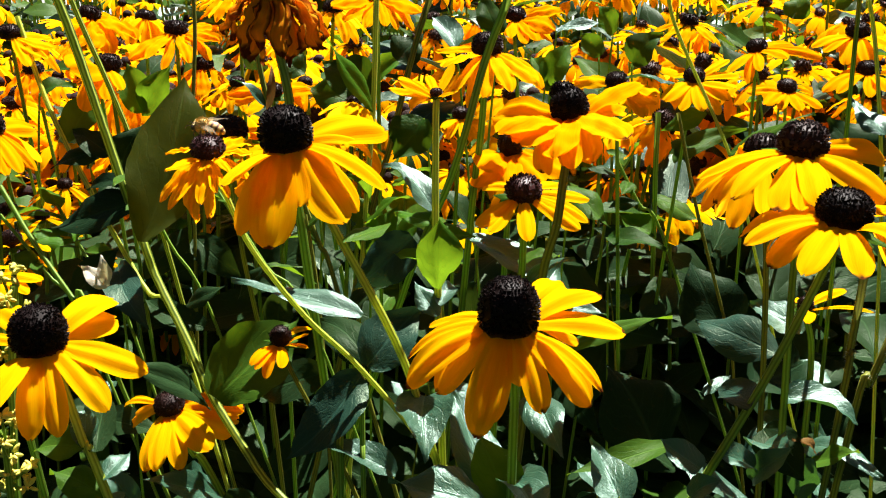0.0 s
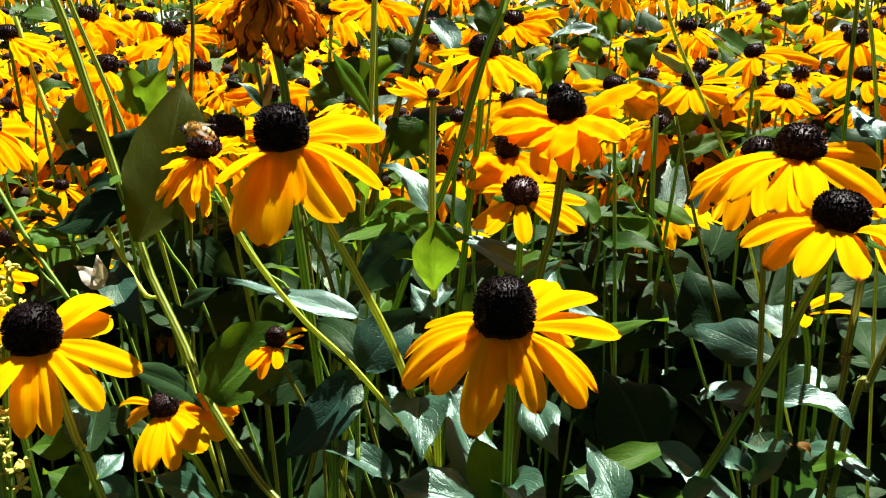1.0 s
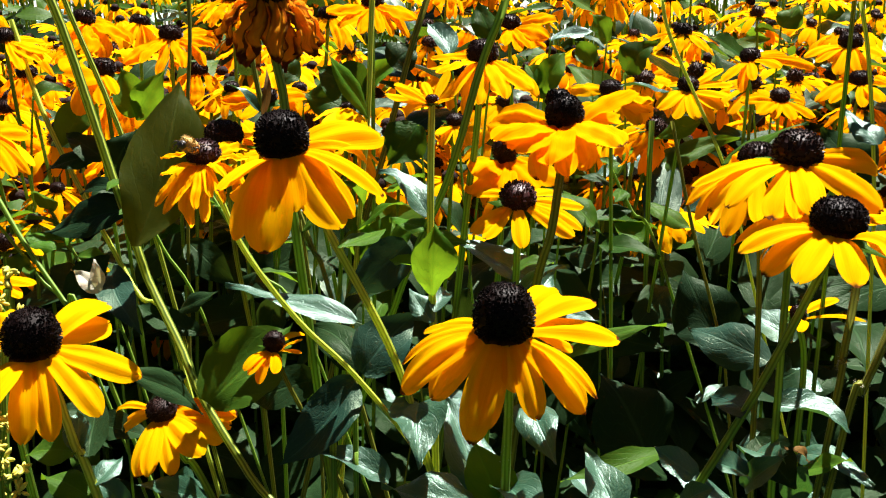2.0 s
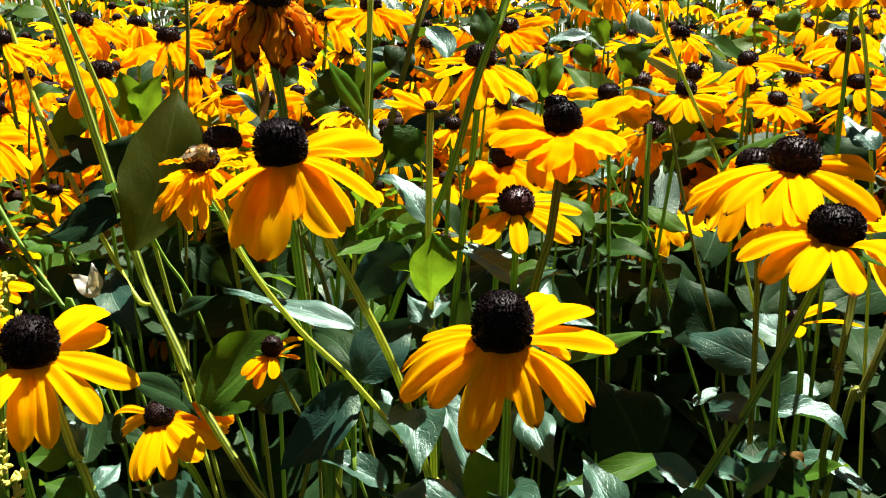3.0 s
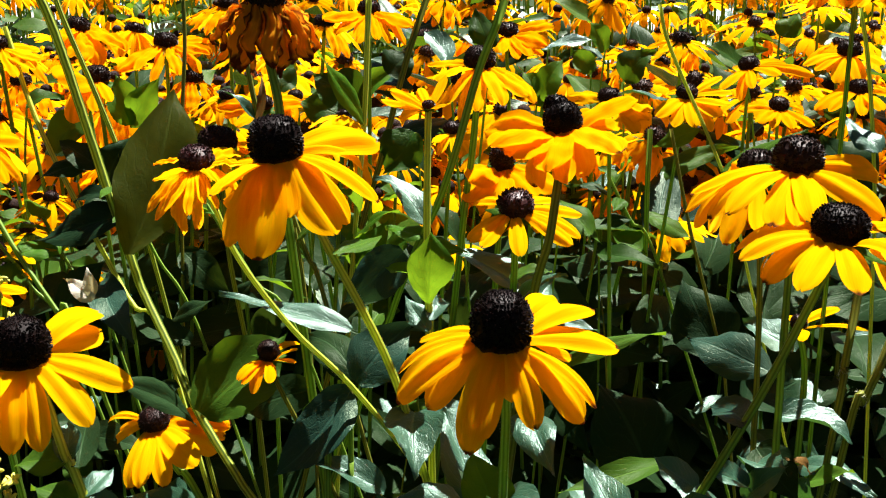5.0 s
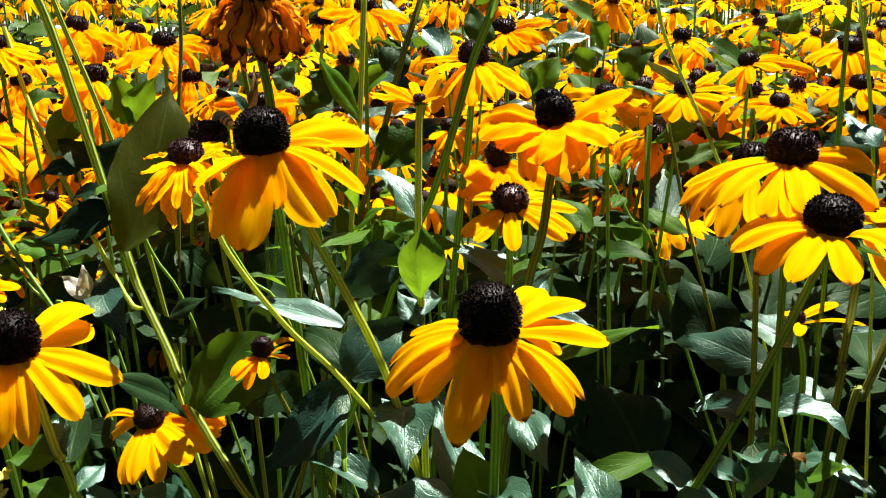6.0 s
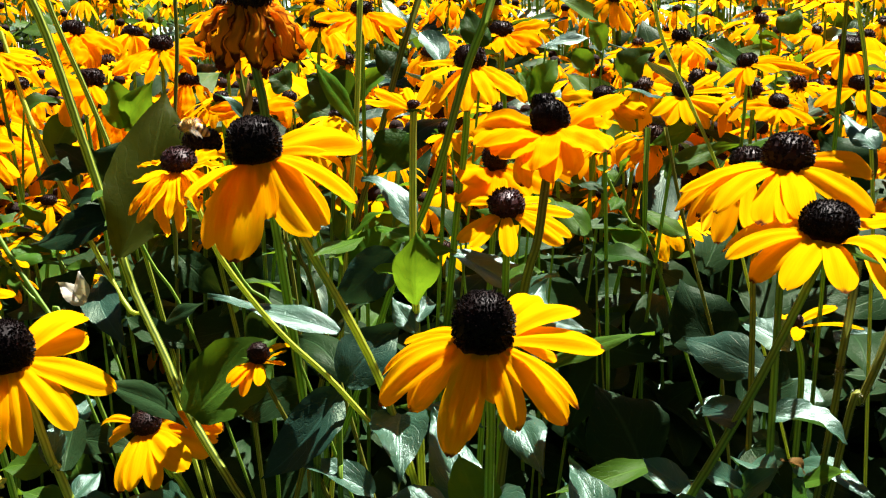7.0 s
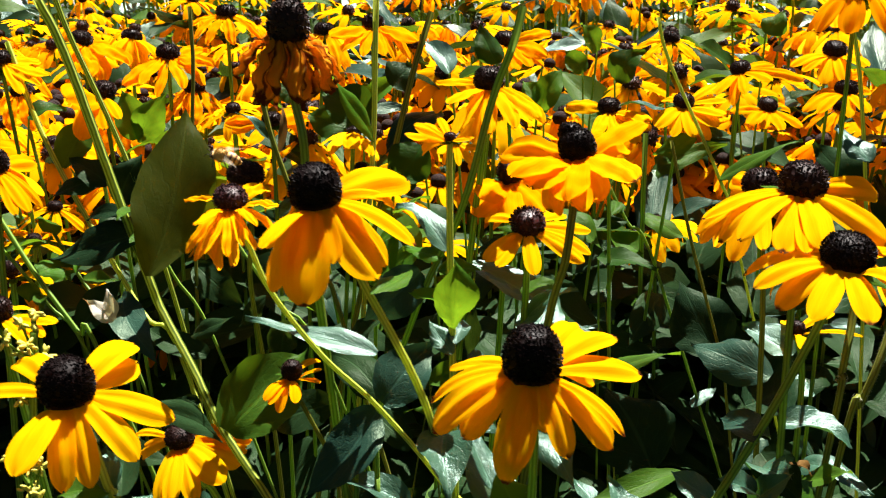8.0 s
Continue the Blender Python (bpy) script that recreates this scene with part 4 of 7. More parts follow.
flower("yellow coneflower with a dark spiky cone and drooping petals", (-0.0738, 0.7329, 0.7170), (0, 0), 0.0152, 0.5, ((-6, -40, 27, 8), (37, -39, 27, 8), (66, -34, 27, 8), (112, -34, 27, 8), (141, -43, 27, 8), (176, -43, 27, 8), (216, -43, 27, 8), (255, -43, 27, 8), (293, -42, 27, 8), (318, -46, 27, 8),), ((-0.0925, 0.7231, 0.4670), (-0.1064, 0.7158, 0.2335), (-0.1117, 0.7131, 0.0000),), 45, thick=0.0013, crumple=0.10)
flower("yellow coneflower with a dark spiky cone and drooping petals", (-0.1423, 0.7571, 0.7258), (0, 0), 0.0156, 0.5, ((-9, -28, 28, 8), (31, -34, 28, 8), (70, -34, 28, 8), (112, -33, 28, 8), (149, -36, 28, 8), (171, -23, 28, 8), (220, -29, 28, 8), (249, -32, 28, 8), (279, -32, 28, 8), (325, -30, 28, 8),), ((-0.1402, 0.7507, 0.4758), (-0.1386, 0.7459, 0.2379), (-0.1380, 0.7441, 0.0000),), 46, thick=0.0013, crumple=0.15, material=PETAL_DEEP)
flower("yellow coneflower with a dark spiky cone and drooping petals", (-0.2807, 0.7861, 0.6259), (4, 0), 0.0161, 0.5, ((-1, -30, 27, 8), (29, -36, 27, 8), (71, -32, 27, 8), (106, -31, 27, 8), (149, -24, 27, 8), (185, -32, 27, 8), (216, -36, 27, 8), (261, -32, 27, 8), (294, -35, 27, 8), (317, -30, 27, 8),), ((-0.2761, 0.8072, 0.3759), (-0.2733, 0.8198, 0.1879), (-0.2723, 0.8245, 0.0000),), 47, thick=0.0013, crumple=0.05)
flower("yellow coneflower with a dark spiky cone and drooping petals", (-0.3250, 0.7655, 0.5659), (4, 0), 0.0152, 0.5, ((0, -18, 27, 8), (37, -22, 27, 8), (80, -19, 27, 8), (105, -19, 27, 8), (139, -26, 27, 8), (181, -18, 27, 8), (225, -24, 27, 8), (245, -24, 27, 8), (288, -22, 27, 8), (332, -17, 27, 8),), ((-0.3153, 0.7823, 0.3159), (-0.3104, 0.7907, 0.1580), (-0.3086, 0.7939, 0.0000),), 48, thick=0.0013, crumple=0.00, material=PETAL_DEEP)
flower("yellow coneflower with a dark spiky cone and drooping petals", (-0.2572, 0.7347, 0.5379), (10, 0), 0.0107, 0.5, ((2, -14, 16, 8), (39, -17, 16, 8), (97, -13, 16, 8), (185, -15, 16, 8), (231, -9, 16, 8), (262, -16, 16, 8), (319, -8, 16, 8),), ((-0.2582, 0.7461, 0.2879), (-0.2587, 0.7514, 0.1439), (-0.2589, 0.7533, 0.0000),), 49, thick=0.0013, crumple=0.05)
flower("yellow coneflower with a dark spiky cone and drooping petals", (-0.2436, 0.8211, 0.6046), (4, 0), 0.0151, 0.5, ((-6, -38, 27, 8), (36, -38, 27, 8), (72, -36, 27, 8), (106, -39, 27, 8), (152, -32, 27, 8), (182, -37, 27, 8), (225, -28, 27, 8), (257, -40, 27, 8), (280, -31, 27, 8), (332, -30, 27, 8),), ((-0.2298, 0.8401, 0.3546), (-0.2220, 0.8509, 0.1773), (-0.2191, 0.8550, 0.0000),), 50, thick=0.0013, crumple=0.00, material=PETAL_DEEP)
flower("yellow coneflower with a dark spiky cone and drooping petals", (0.1272, 0.7854, 0.6239), (4, 0), 0.0144, 0.5, ((4, -35, 24, 7), (44, -39, 24, 7), (66, -35, 24, 7), (108, -29, 24, 7), (145, -38, 24, 7), (176, -41, 24, 7), (217, -29, 24, 7), (260, -30, 24, 7), (293, -28, 24, 7), (327, -36, 24, 7),), ((0.1333, 0.8000, 0.3739), (0.1369, 0.8087, 0.1869), (0.1382, 0.8119, 0.0000),), 51, thick=0.0013, crumple=0.05)
flower("yellow coneflower with a dark spiky cone and drooping petals", (0.1757, 0.8240, 0.6130), (4, 0), 0.0142, 0.5, ((14, -29, 25, 7), (40, -36, 25, 7), (72, -30, 25, 7), (121, -26, 25, 7), (157, -29, 25, 7), (194, -37, 25, 7), (225, -35, 25, 7), (266, -32, 25, 7), (289, -23, 25, 7), (325, -26, 25, 7),), ((0.1851, 0.8513, 0.3630), (0.1905, 0.8671, 0.1815), (0.1925, 0.8731, 0.0000),), 52, thick=0.0013, crumple=0.10, material=PETAL_DEEP)
flower("yellow coneflower with a dark spiky cone and drooping petals", (0.1645, 0.8728, 0.5704), (4, 0), 0.0143, 0.5, ((8, -24, 23, 7), (49, -26, 23, 7), (86, -27, 23, 7), (136, -23, 23, 7), (159, -31, 23, 7), (201, -27, 23, 7), (246, -23, 23, 7), (290, -27, 23, 7), (323, -27, 23, 7),), ((0.1686, 0.8872, 0.3204), (0.1707, 0.8946, 0.1602), (0.1715, 0.8974, 0.0000),), 53, thick=0.0013, crumple=0.00)
tall = stalk("tall ribbed green stalk with a large leaf", ((-0.2263, 0.6190, 0.7548), (-0.2111, 0.6087, 0.7249), (-0.1835, 0.5829, 0.6499), (-0.1640, 0.5580, 0.6082), (-0.1578, 0.5510, 0.5942), (-0.1367, 0.5234, 0.5692), (-0.1210, 0.5014, 0.5484), (-0.0939, 0.4744, 0.5193), (-0.0506, 0.4363, 0.4699), (0.0129, 0.3804, 0.2350), (0.0367, 0.3594, 0.0000),), 0.0025, STEM_RIBBED)
leaf_on(tall, (-0.1569, 0.5288, 0.6218), (-0.1423, 0.5856, 0.6952), 0.0445, 0.90, 54, LEAF_OLIVE, 12, 0.12, 0, label="large dark green upright leaf", belly=1.05)
stalk("slim green stalk beside a thicker one", ((-0.2257, 0.6429, 0.7626), (-0.2149, 0.6327, 0.7332), (-0.1897, 0.6141, 0.6790), (-0.1749, 0.6013, 0.6418), (-0.1511, 0.5828, 0.5574), (-0.0882, 0.5340, 0.2787), (-0.0646, 0.5156, 0.0000),), 0.0016, STEM_RIBBED)
s3 = stalk("slim ribbed green flower stalk", ((-0.2709, 0.6910, 0.7182), (-0.2421, 0.6590, 0.6558), (-0.1806, 0.5986, 0.5728), (-0.1487, 0.5671, 0.5427), (-0.0793, 0.4984, 0.2714), (-0.0532, 0.4727, 0.0000),), 0.0016, STEM_PALE)
s4 = stalk("slim ribbed green flower stalk", ((-0.0368, 0.6190, 0.7548), (-0.0377, 0.6087, 0.7249), (-0.0393, 0.5922, 0.6769), (-0.0456, 0.5633, 0.5930), (-0.0636, 0.4816, 0.2965), (-0.0703, 0.4510, 0.0000),), 0.0016, STEM_PALE)
leaf_on(s4, (-0.0393, 0.5927, 0.6784), (-0.0620, 0.5757, 0.7212), 0.0155, 0.45, 55, LEAF_SUNLIT, 40, 0.30, 0, label="bright green arching leaf")
s5 = stalk("dark brownish leaning flower stalk", ((0.0346, 0.5158, 0.7624), (0.0293, 0.5098, 0.7449), (0.0197, 0.5062, 0.7191), (0.0043, 0.4937, 0.6673), (-0.0244, 0.5088, 0.5882), (-0.1098, 0.5536, 0.2941), (-0.1419, 0.5704, 0.0000),), 0.0020)
s6 = stalk("dark brownish leaning flower stalk", ((-0.0046, 0.6365, 0.7440), (-0.0161, 0.6247, 0.7100), (-0.0308, 0.6055, 0.6542), (-0.0472, 0.5842, 0.5923), (-0.1098, 0.5026, 0.2961), (-0.1333, 0.4720, 0.0000),), 0.0018, STEM_DARK)
s7 = stalk("slim ribbed green flower stalk", ((-0.1454, 0.6375, 0.7471), (-0.1438, 0.6269, 0.7162), (-0.1448, 0.6119, 0.6728), (-0.1438, 0.5885, 0.6047), (-0.1403, 0.5052, 0.3023), (-0.1390, 0.4740, 0.0000),), 0.0011, STEM_DARK)
s8 = stalk("slim ribbed green flower stalk", ((0.1297, 0.6354, 0.7409), (0.1363, 0.6269, 0.7162), (0.1657, 0.6045, 0.6511), (0.1817, 0.5980, 0.6015), (0.2593, 0.5664, 0.3008), (0.2884, 0.5546, 0.0000),), 0.0011, STEM_PALE)
s9 = stalk("slim ribbed green flower stalk", ((0.2381, 0.6149, 0.7428), (0.2428, 0.6035, 0.7099), (0.2460, 0.5819, 0.6469), (0.2444, 0.5612, 0.5870), (0.2382, 0.4804, 0.2935), (0.2359, 0.4501, 0.0000),), 0.0013, STEM_PALE)
s10 = stalk("slim ribbed green flower stalk", ((0.1319, 0.5922, 0.6769), (0.1430, 0.5736, 0.6229), (0.1604, 0.5509, 0.5570), (0.1636, 0.5416, 0.5300), (0.1885, 0.4686, 0.2650), (0.1978, 0.4412, 0.0000),), 0.0010, STEM_DARK)
s11 = stalk("slim ribbed green flower stalk", ((0.1409, 0.6909, 0.6564), (0.1391, 0.6788, 0.6214), (0.1411, 0.6759, 0.5516), (0.1477, 0.6668, 0.2758), (0.1501, 0.6634, 0.0000),), 0.0018)
s12 = stalk("slim ribbed green flower stalk", ((-0.1023, 0.5854, 0.7187), (-0.0932, 0.5724, 0.6810), (-0.0686, 0.5505, 0.6173), (-0.0533, 0.5365, 0.5767), (0.0234, 0.4666, 0.2883), (0.0522, 0.4404, 0.0000),), 0.0014, STEM_DARK)
s13 = stalk("slim ribbed green flower stalk", ((-0.0709, 0.5258, 0.6377), (-0.0651, 0.5145, 0.6047), (-0.0607, 0.4993, 0.5608), (-0.0578, 0.4813, 0.5086), (-0.0465, 0.4113, 0.2543), (-0.0423, 0.3850, 0.0000),), 0.0010, STEM_DARK)
s14 = stalk("slim ribbed green flower stalk", ((-0.2485, 0.5788, 0.6379), (-0.2257, 0.5590, 0.6112), (-0.2004, 0.5395, 0.5854), (-0.1851, 0.5325, 0.5651), (-0.0925, 0.4904, 0.2826), (-0.0578, 0.4745, 0.0000),), 0.0014)
s15 = stalk("slim ribbed green flower stalk", ((-0.0486, 0.4513, 0.5750), (-0.0481, 0.4419, 0.5475), (-0.0476, 0.4341, 0.5251), (-0.0426, 0.3618, 0.2625), (-0.0408, 0.3347, 0.0000),), 0.0017)
s16 = stalk("slim ribbed green flower stalk", ((-0.0380, 0.4513, 0.5750), (-0.0375, 0.4419, 0.5475), (-0.0370, 0.4341, 0.5251), (-0.0320, 0.3618, 0.2625), (-0.0302, 0.3347, 0.0000),), 0.0013)
leaf_on(hb, (-0.0022, 0.4368, 0.6310), (-0.0014, 0.4312, 0.6639), 0.0200, 0.75, 56, LEAF_SUNLIT, 24, 0.50, 14, label="bright green young leaf", belly=1.35)
leaf_on(hb, (-0.0040, 0.4548, 0.6617), (-0.0269, 0.4760, 0.6774), 0.0153, 0.30, 58, LEAF_PALE, 40, 0.42, 0, label="glossy leaf shining in the sun")
leaf_on(E, (0.1634, 0.4609, 0.5658), (0.1936, 0.4460, 0.5595), 0.0225, 0.32, 59, LEAF_PALE, 40, 0.42, -10, label="glossy grey-green leaf shining in the sun")
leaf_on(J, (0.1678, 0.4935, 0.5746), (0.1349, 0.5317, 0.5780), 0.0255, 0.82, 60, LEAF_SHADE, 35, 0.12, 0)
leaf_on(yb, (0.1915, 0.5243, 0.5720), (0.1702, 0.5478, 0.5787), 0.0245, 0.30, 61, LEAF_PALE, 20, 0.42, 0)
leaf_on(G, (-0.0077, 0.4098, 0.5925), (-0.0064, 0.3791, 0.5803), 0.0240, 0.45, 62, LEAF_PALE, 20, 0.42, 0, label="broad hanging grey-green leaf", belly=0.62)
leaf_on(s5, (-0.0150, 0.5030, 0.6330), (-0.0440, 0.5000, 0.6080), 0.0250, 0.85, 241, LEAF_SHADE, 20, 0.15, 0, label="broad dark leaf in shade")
leaf_on(s4, (-0.0405, 0.6100, 0.6845), (-0.0703, 0.6250, 0.7012), 0.0270, 0.80, 242, LEAF_BROAD, 20, 0.15, 0, label="broad dark green leaf")
leaf_on(s4, (-0.0540, 0.6300, 0.6752), (-0.0809, 0.6400, 0.6831), 0.0220, 0.75, 243, LEAF_BROAD, 25, 0.20, 0)
leaf_on(s6, (-0.0288, 0.6600, 0.6957), (-0.0133, 0.6700, 0.7065), 0.0230, 0.80, 244, LEAF, 20, 0.15, 0)
# Two green stalks given the dark stem colour in place of shade.
stalk("hairy ribbed green stalk", ((0.2104, 0.5000, 0.6296), (0.2054, 0.4900, 0.6062), (0.2017, 0.4850, 0.5776), (0.1987, 0.4800, 0.5485), (0.1700, 0.4600, 0.2500), (0.1650, 0.4500, 0.0000)), 0.0021, STEM_DARK, hairs=700)
stalk("hairy ribbed green stalk", ((0.2326, 0.5000, 0.6023), (0.2225, 0.4900, 0.5817), (0.2139, 0.4850, 0.5619), (0.2051, 0.4800, 0.5388), (0.1750, 0.4700, 0.2400), (0.1700, 0.4600, 0.0000)), 0.0021, STEM_DARK, hairs=700)
s17 = stalk("short leafy green side shoot", ((0.0651, 0.3466, 0.5781), (0.0701, 0.3596, 0.5544), (0.1061, 0.4527, 0.2772), (0.1196, 0.4876, 0.0000),), 0.0010, tip=0.3)
leaf_on(s17, (0.0675, 0.3517, 0.5758), (0.0588, 0.3775, 0.5890), 0.0170, 0.50, 63, LEAF_PALE, 8, 0.42, 8, label="upright pointed grey-green leaf", belly=0.60)
leaf_on(G, (-0.0369, 0.4486, 0.6133), (-0.0987, 0.4721, 0.6199), 0.0157, 0.30, 64, LEAF_PALE, 30, 0.42, 0, label="long grey-green leaf catching the sun")
leaf_on(tall, (-0.1141, 0.4838, 0.5539), (-0.0760, 0.5149, 0.5842), 0.0400, 0.62, 65, LEAF_FRESH, 46, 0.15, 10, label="broad green leaf with shadows on it")
leaf_on(tall, (-0.1187, 0.4843, 0.5479), (-0.1481, 0.4465, 0.5918), 0.0165, 0.42, 66, LEAF, 34, 0.50, -12, label="arching dark green leaf over a flower")
leaf_on(s16, (-0.0347, 0.4457, 0.5893), (-0.0103, 0.4638, 0.6112), 0.0262, 0.75, 67, LEAF_SHADE, 15, 0.15, 0)
leaf_on(s15, (-0.0373, 0.4444, 0.5856), (-0.0695, 0.4234, 0.5552), 0.0256, 0.66, 68, LEAF_SHADE, 30, 0.20, 0)
leaf_on(s16, (-0.0354, 0.4556, 0.5875), (-0.0627, 0.4903, 0.5959), 0.0218, 0.50, 69, LEAF, 30, 0.20, 0)
leaf_on(s12, (-0.0538, 0.5412, 0.5748), (-0.0283, 0.5332, 0.5976), 0.0183, 0.40, 70, LEAF, 30, 0.20, 0)
leaf_on(H, (0.0423, 0.4775, 0.5589), (0.0522, 0.4242, 0.5576), 0.0213, 0.40, 71, LEAF_PALE, 30, 0.42, 0)
leaf_on(main, (0.0288, 0.3938, 0.5616), (0.0381, 0.3539, 0.5684), 0.0204, 0.40, 72, LEAF_PALE, 30, 0.42, 0)
leaf_on(main, (0.0281, 0.3813, 0.5559), (0.0160, 0.4089, 0.5746), 0.0214, 0.80, 73, LEAF_SUNLIT, 20, 0.20, 0)
leaf_on(s8, (0.1657, 0.6039, 0.6496), (0.2080, 0.5917, 0.6754), 0.0142, 0.35, 74, LEAF_FRESH, 30, 0.20, 0, label="long bright green leaf")
leaf_on(s9, (0.2438, 0.5783, 0.6672), (0.2327, 0.6042, 0.6809), 0.0203, 0.30, 75, LEAF_PALE, 30, 0.42, 0)
leaf_on(s9, (0.2542, 0.6013, 0.6418), (0.2247, 0.6109, 0.6697), 0.0360, 0.70, 76, LEAF, 20, 0.10, 0)
leaf_on(s3, (-0.1862, 0.6514, 0.6646), (-0.1662, 0.6507, 0.6933), 0.0208, 0.80, 77, LEAF_SUNLIT, 30, 0.20, 0, label="curled bright green leaf")
leaf_on(s3, (-0.1862, 0.6514, 0.6646), (-0.1949, 0.6611, 0.6926), 0.0209, 0.80, 78, LEAF_SUNLIT, 30, 0.20, 0)
leaf_on(s3, (-0.2009, 0.6240, 0.6463), (-0.2273, 0.6013, 0.6418), 0.0153, 0.30, 79, LEAF, 50, 0.20, 0)
leaf_on(s12, (-0.0962, 0.5734, 0.6839), (-0.1120, 0.5687, 0.7007), 0.0079, 0.40, 80, LEAF_PALE, 30, 0.42, 0)
leaf_on(b2, (0.0146, 0.5695, 0.6110), (0.0662, 0.5405, 0.5883), 0.0218, 0.30, 81, LEAF_PALE, 30, 0.42, 0)
leaf_on(C, (0.0395, 0.5069, 0.5827), (0.0642, 0.5549, 0.5994), 0.0241, 0.35, 82, LEAF_PALE, 30, 0.42, 0)
leaf_on(main, (0.0437, 0.4283, 0.6003), (0.0975, 0.4249, 0.6211), 0.0113, 0.25, 83, LEAF_FRESH, 30, 0.20, 0)
leaf_on(s8, (0.1373, 0.6372, 0.6847), (0.1068, 0.6183, 0.6914), 0.0133, 0.20, 85, LEAF_PALE, 30, 0.42, 0)
leaf_on(F, (0.1298, 0.4039, 0.5908), (0.1232, 0.4333, 0.5840), 0.0172, 0.70, 86, LEAF_SHADE, 30, 0.20, 0)
leaf_on(E, (0.1555, 0.4631, 0.5478), (0.1680, 0.4376, 0.5351), 0.0243, 0.60, 87, LEAF, 30, 0.20, 0)
leaf_on(E, (0.1528, 0.4605, 0.5400), (0.1595, 0.4330, 0.5526), 0.0187, 0.30, 88, LEAF_PALE, 30, 0.42, 0)
leaf_on(F, (0.1062, 0.4298, 0.5581), (0.0552, 0.4085, 0.5560), 0.0130, 0.20, 89, LEAF_FRESH, 16, 0.10, 0)
leaf_on(D, (-0.1507, 0.3985, 0.5750), (-0.1721, 0.3977, 0.5728), 0.0166, 0.40, 90, LEAF_FRESH, 30, 0.20, 0)
leaf_on(D, (-0.1460, 0.3977, 0.5728), (-0.1532, 0.4325, 0.5816), 0.0172, 0.70, 91, LEAF, 30, 0.20, 0)
leaf_on(E, (0.1802, 0.4596, 0.5374), (0.1665, 0.4527, 0.5481), 0.0082, 0.50, 92, LEAF_DRY, 70, 0.50, 40, label="curled tan dead leaf")
leaf_on(s4, (-0.0409, 0.5664, 0.6020), (-0.0456, 0.5746, 0.6259), 0.0159, 0.60, 94, LEAF_SUNLIT, 20, 0.20, 0)
leaf_on(s4, (-0.0425, 0.5659, 0.6005), (-0.0255, 0.5847, 0.6246), 0.0166, 0.60, 95, LEAF_SUNLIT, 20, 0.20, 0)
leaf_on(s6, (-0.0308, 0.5863, 0.5985), (-0.0126, 0.5821, 0.6169), 0.0162, 0.50, 96, LEAF_SUNLIT, 20, 0.20, 0)
leaf_on(s6, (-0.0406, 0.5906, 0.6108), (-0.0537, 0.5970, 0.6294), 0.0151, 0.60, 97, LEAF_FRESH, 20, 0.20, 0)
leaf_on(s8, (0.1551, 0.6218, 0.6707), (0.1305, 0.6284, 0.6591), 0.0134, 0.50, 98, LEAF_FRESH, 30, 0.20, 0)
leaf_on(s11, (0.1410, 0.6824, 0.6011), (0.1686, 0.6680, 0.5899), 0.0186, 0.40, 99, LEAF_FRESH, 30, 0.20, 0)
leaf_on(s11, (0.1403, 0.6739, 0.5763), (0.1164, 0.6883, 0.5875), 0.0212, 0.40, 100, LEAF_FRESH, 30, 0.20, 0)
leaf_on(s3, (-0.2350, 0.6555, 0.6458), (-0.2206, 0.6758, 0.6741), 0.0214, 0.60, 101, LEAF_FRESH, 30, 0.20, 0)
leaf_on(s14, (-0.2295, 0.5684, 0.6080), (-0.2077, 0.5895, 0.6077), 0.0193, 0.40, 102, LEAF_SUNLIT, 30, 0.20, 0)
v0 = stalk("slim green stalk with a broad leaf", ((0.1240, 0.7886, 0.6945), (0.1196, 0.7854, 0.6239), (0.1040, 0.7742, 0.3119), (0.0981, 0.7700, 0.0000),), 0.0016, tip=0.4)
leaf_on(v0, (0.1240, 0.7886, 0.6945), (0.1115, 0.7854, 0.7159), 0.0188, 0.60, 103, LEAF_SUNLIT, 28, 0.20, 0)
v1 = stalk("slim green stalk with a broad leaf", ((0.1412, 0.8017, 0.6710), (0.1447, 0.7978, 0.5982), (0.1563, 0.7848, 0.2991), (0.1606, 0.7800, 0.0000),), 0.0017, tip=0.4)
leaf_on(v1, (0.1412, 0.8017, 0.6710), (0.1619, 0.7990, 0.6939), 0.0269, 0.60, 104, LEAF_BROAD, 28, 0.20, 0)
v2 = stalk("slim green stalk with a broad leaf", ((0.2387, 0.8246, 0.6760), (0.2525, 0.8201, 0.6016), (0.2972, 0.8057, 0.3008), (0.3140, 0.8003, 0.0000),), 0.0017, tip=0.4)
leaf_on(v2, (0.2387, 0.8246, 0.6760), (0.2037, 0.8099, 0.6950), 0.0231, 0.60, 105, LEAF_BROAD, 28, 0.20, 0)
v3 = stalk("slim green stalk with a broad leaf", ((0.0317, 0.6066, 0.7189), (0.0269, 0.6087, 0.6635), (0.0037, 0.6188, 0.3317), (-0.0050, 0.6225, 0.0000),), 0.0013, tip=0.4)
leaf_on(v3, (0.0317, 0.6066, 0.7189), (0.0228, 0.6139, 0.7398), 0.0178, 0.70, 106, LEAF_BROAD, 28, 0.20, 0)
v4 = stalk("slim green stalk with a broad leaf", ((-0.0463, 0.6770, 0.6775), (-0.0477, 0.6764, 0.6144), (-0.0530, 0.6743, 0.3072), (-0.0550, 0.6734, 0.0000),), 0.0014, tip=0.4)
leaf_on(v4, (-0.0463, 0.6770, 0.6775), (-0.0248, 0.6833, 0.6958), 0.0180, 0.40, 107, LEAF_SUNLIT, 28, 0.20, 0)
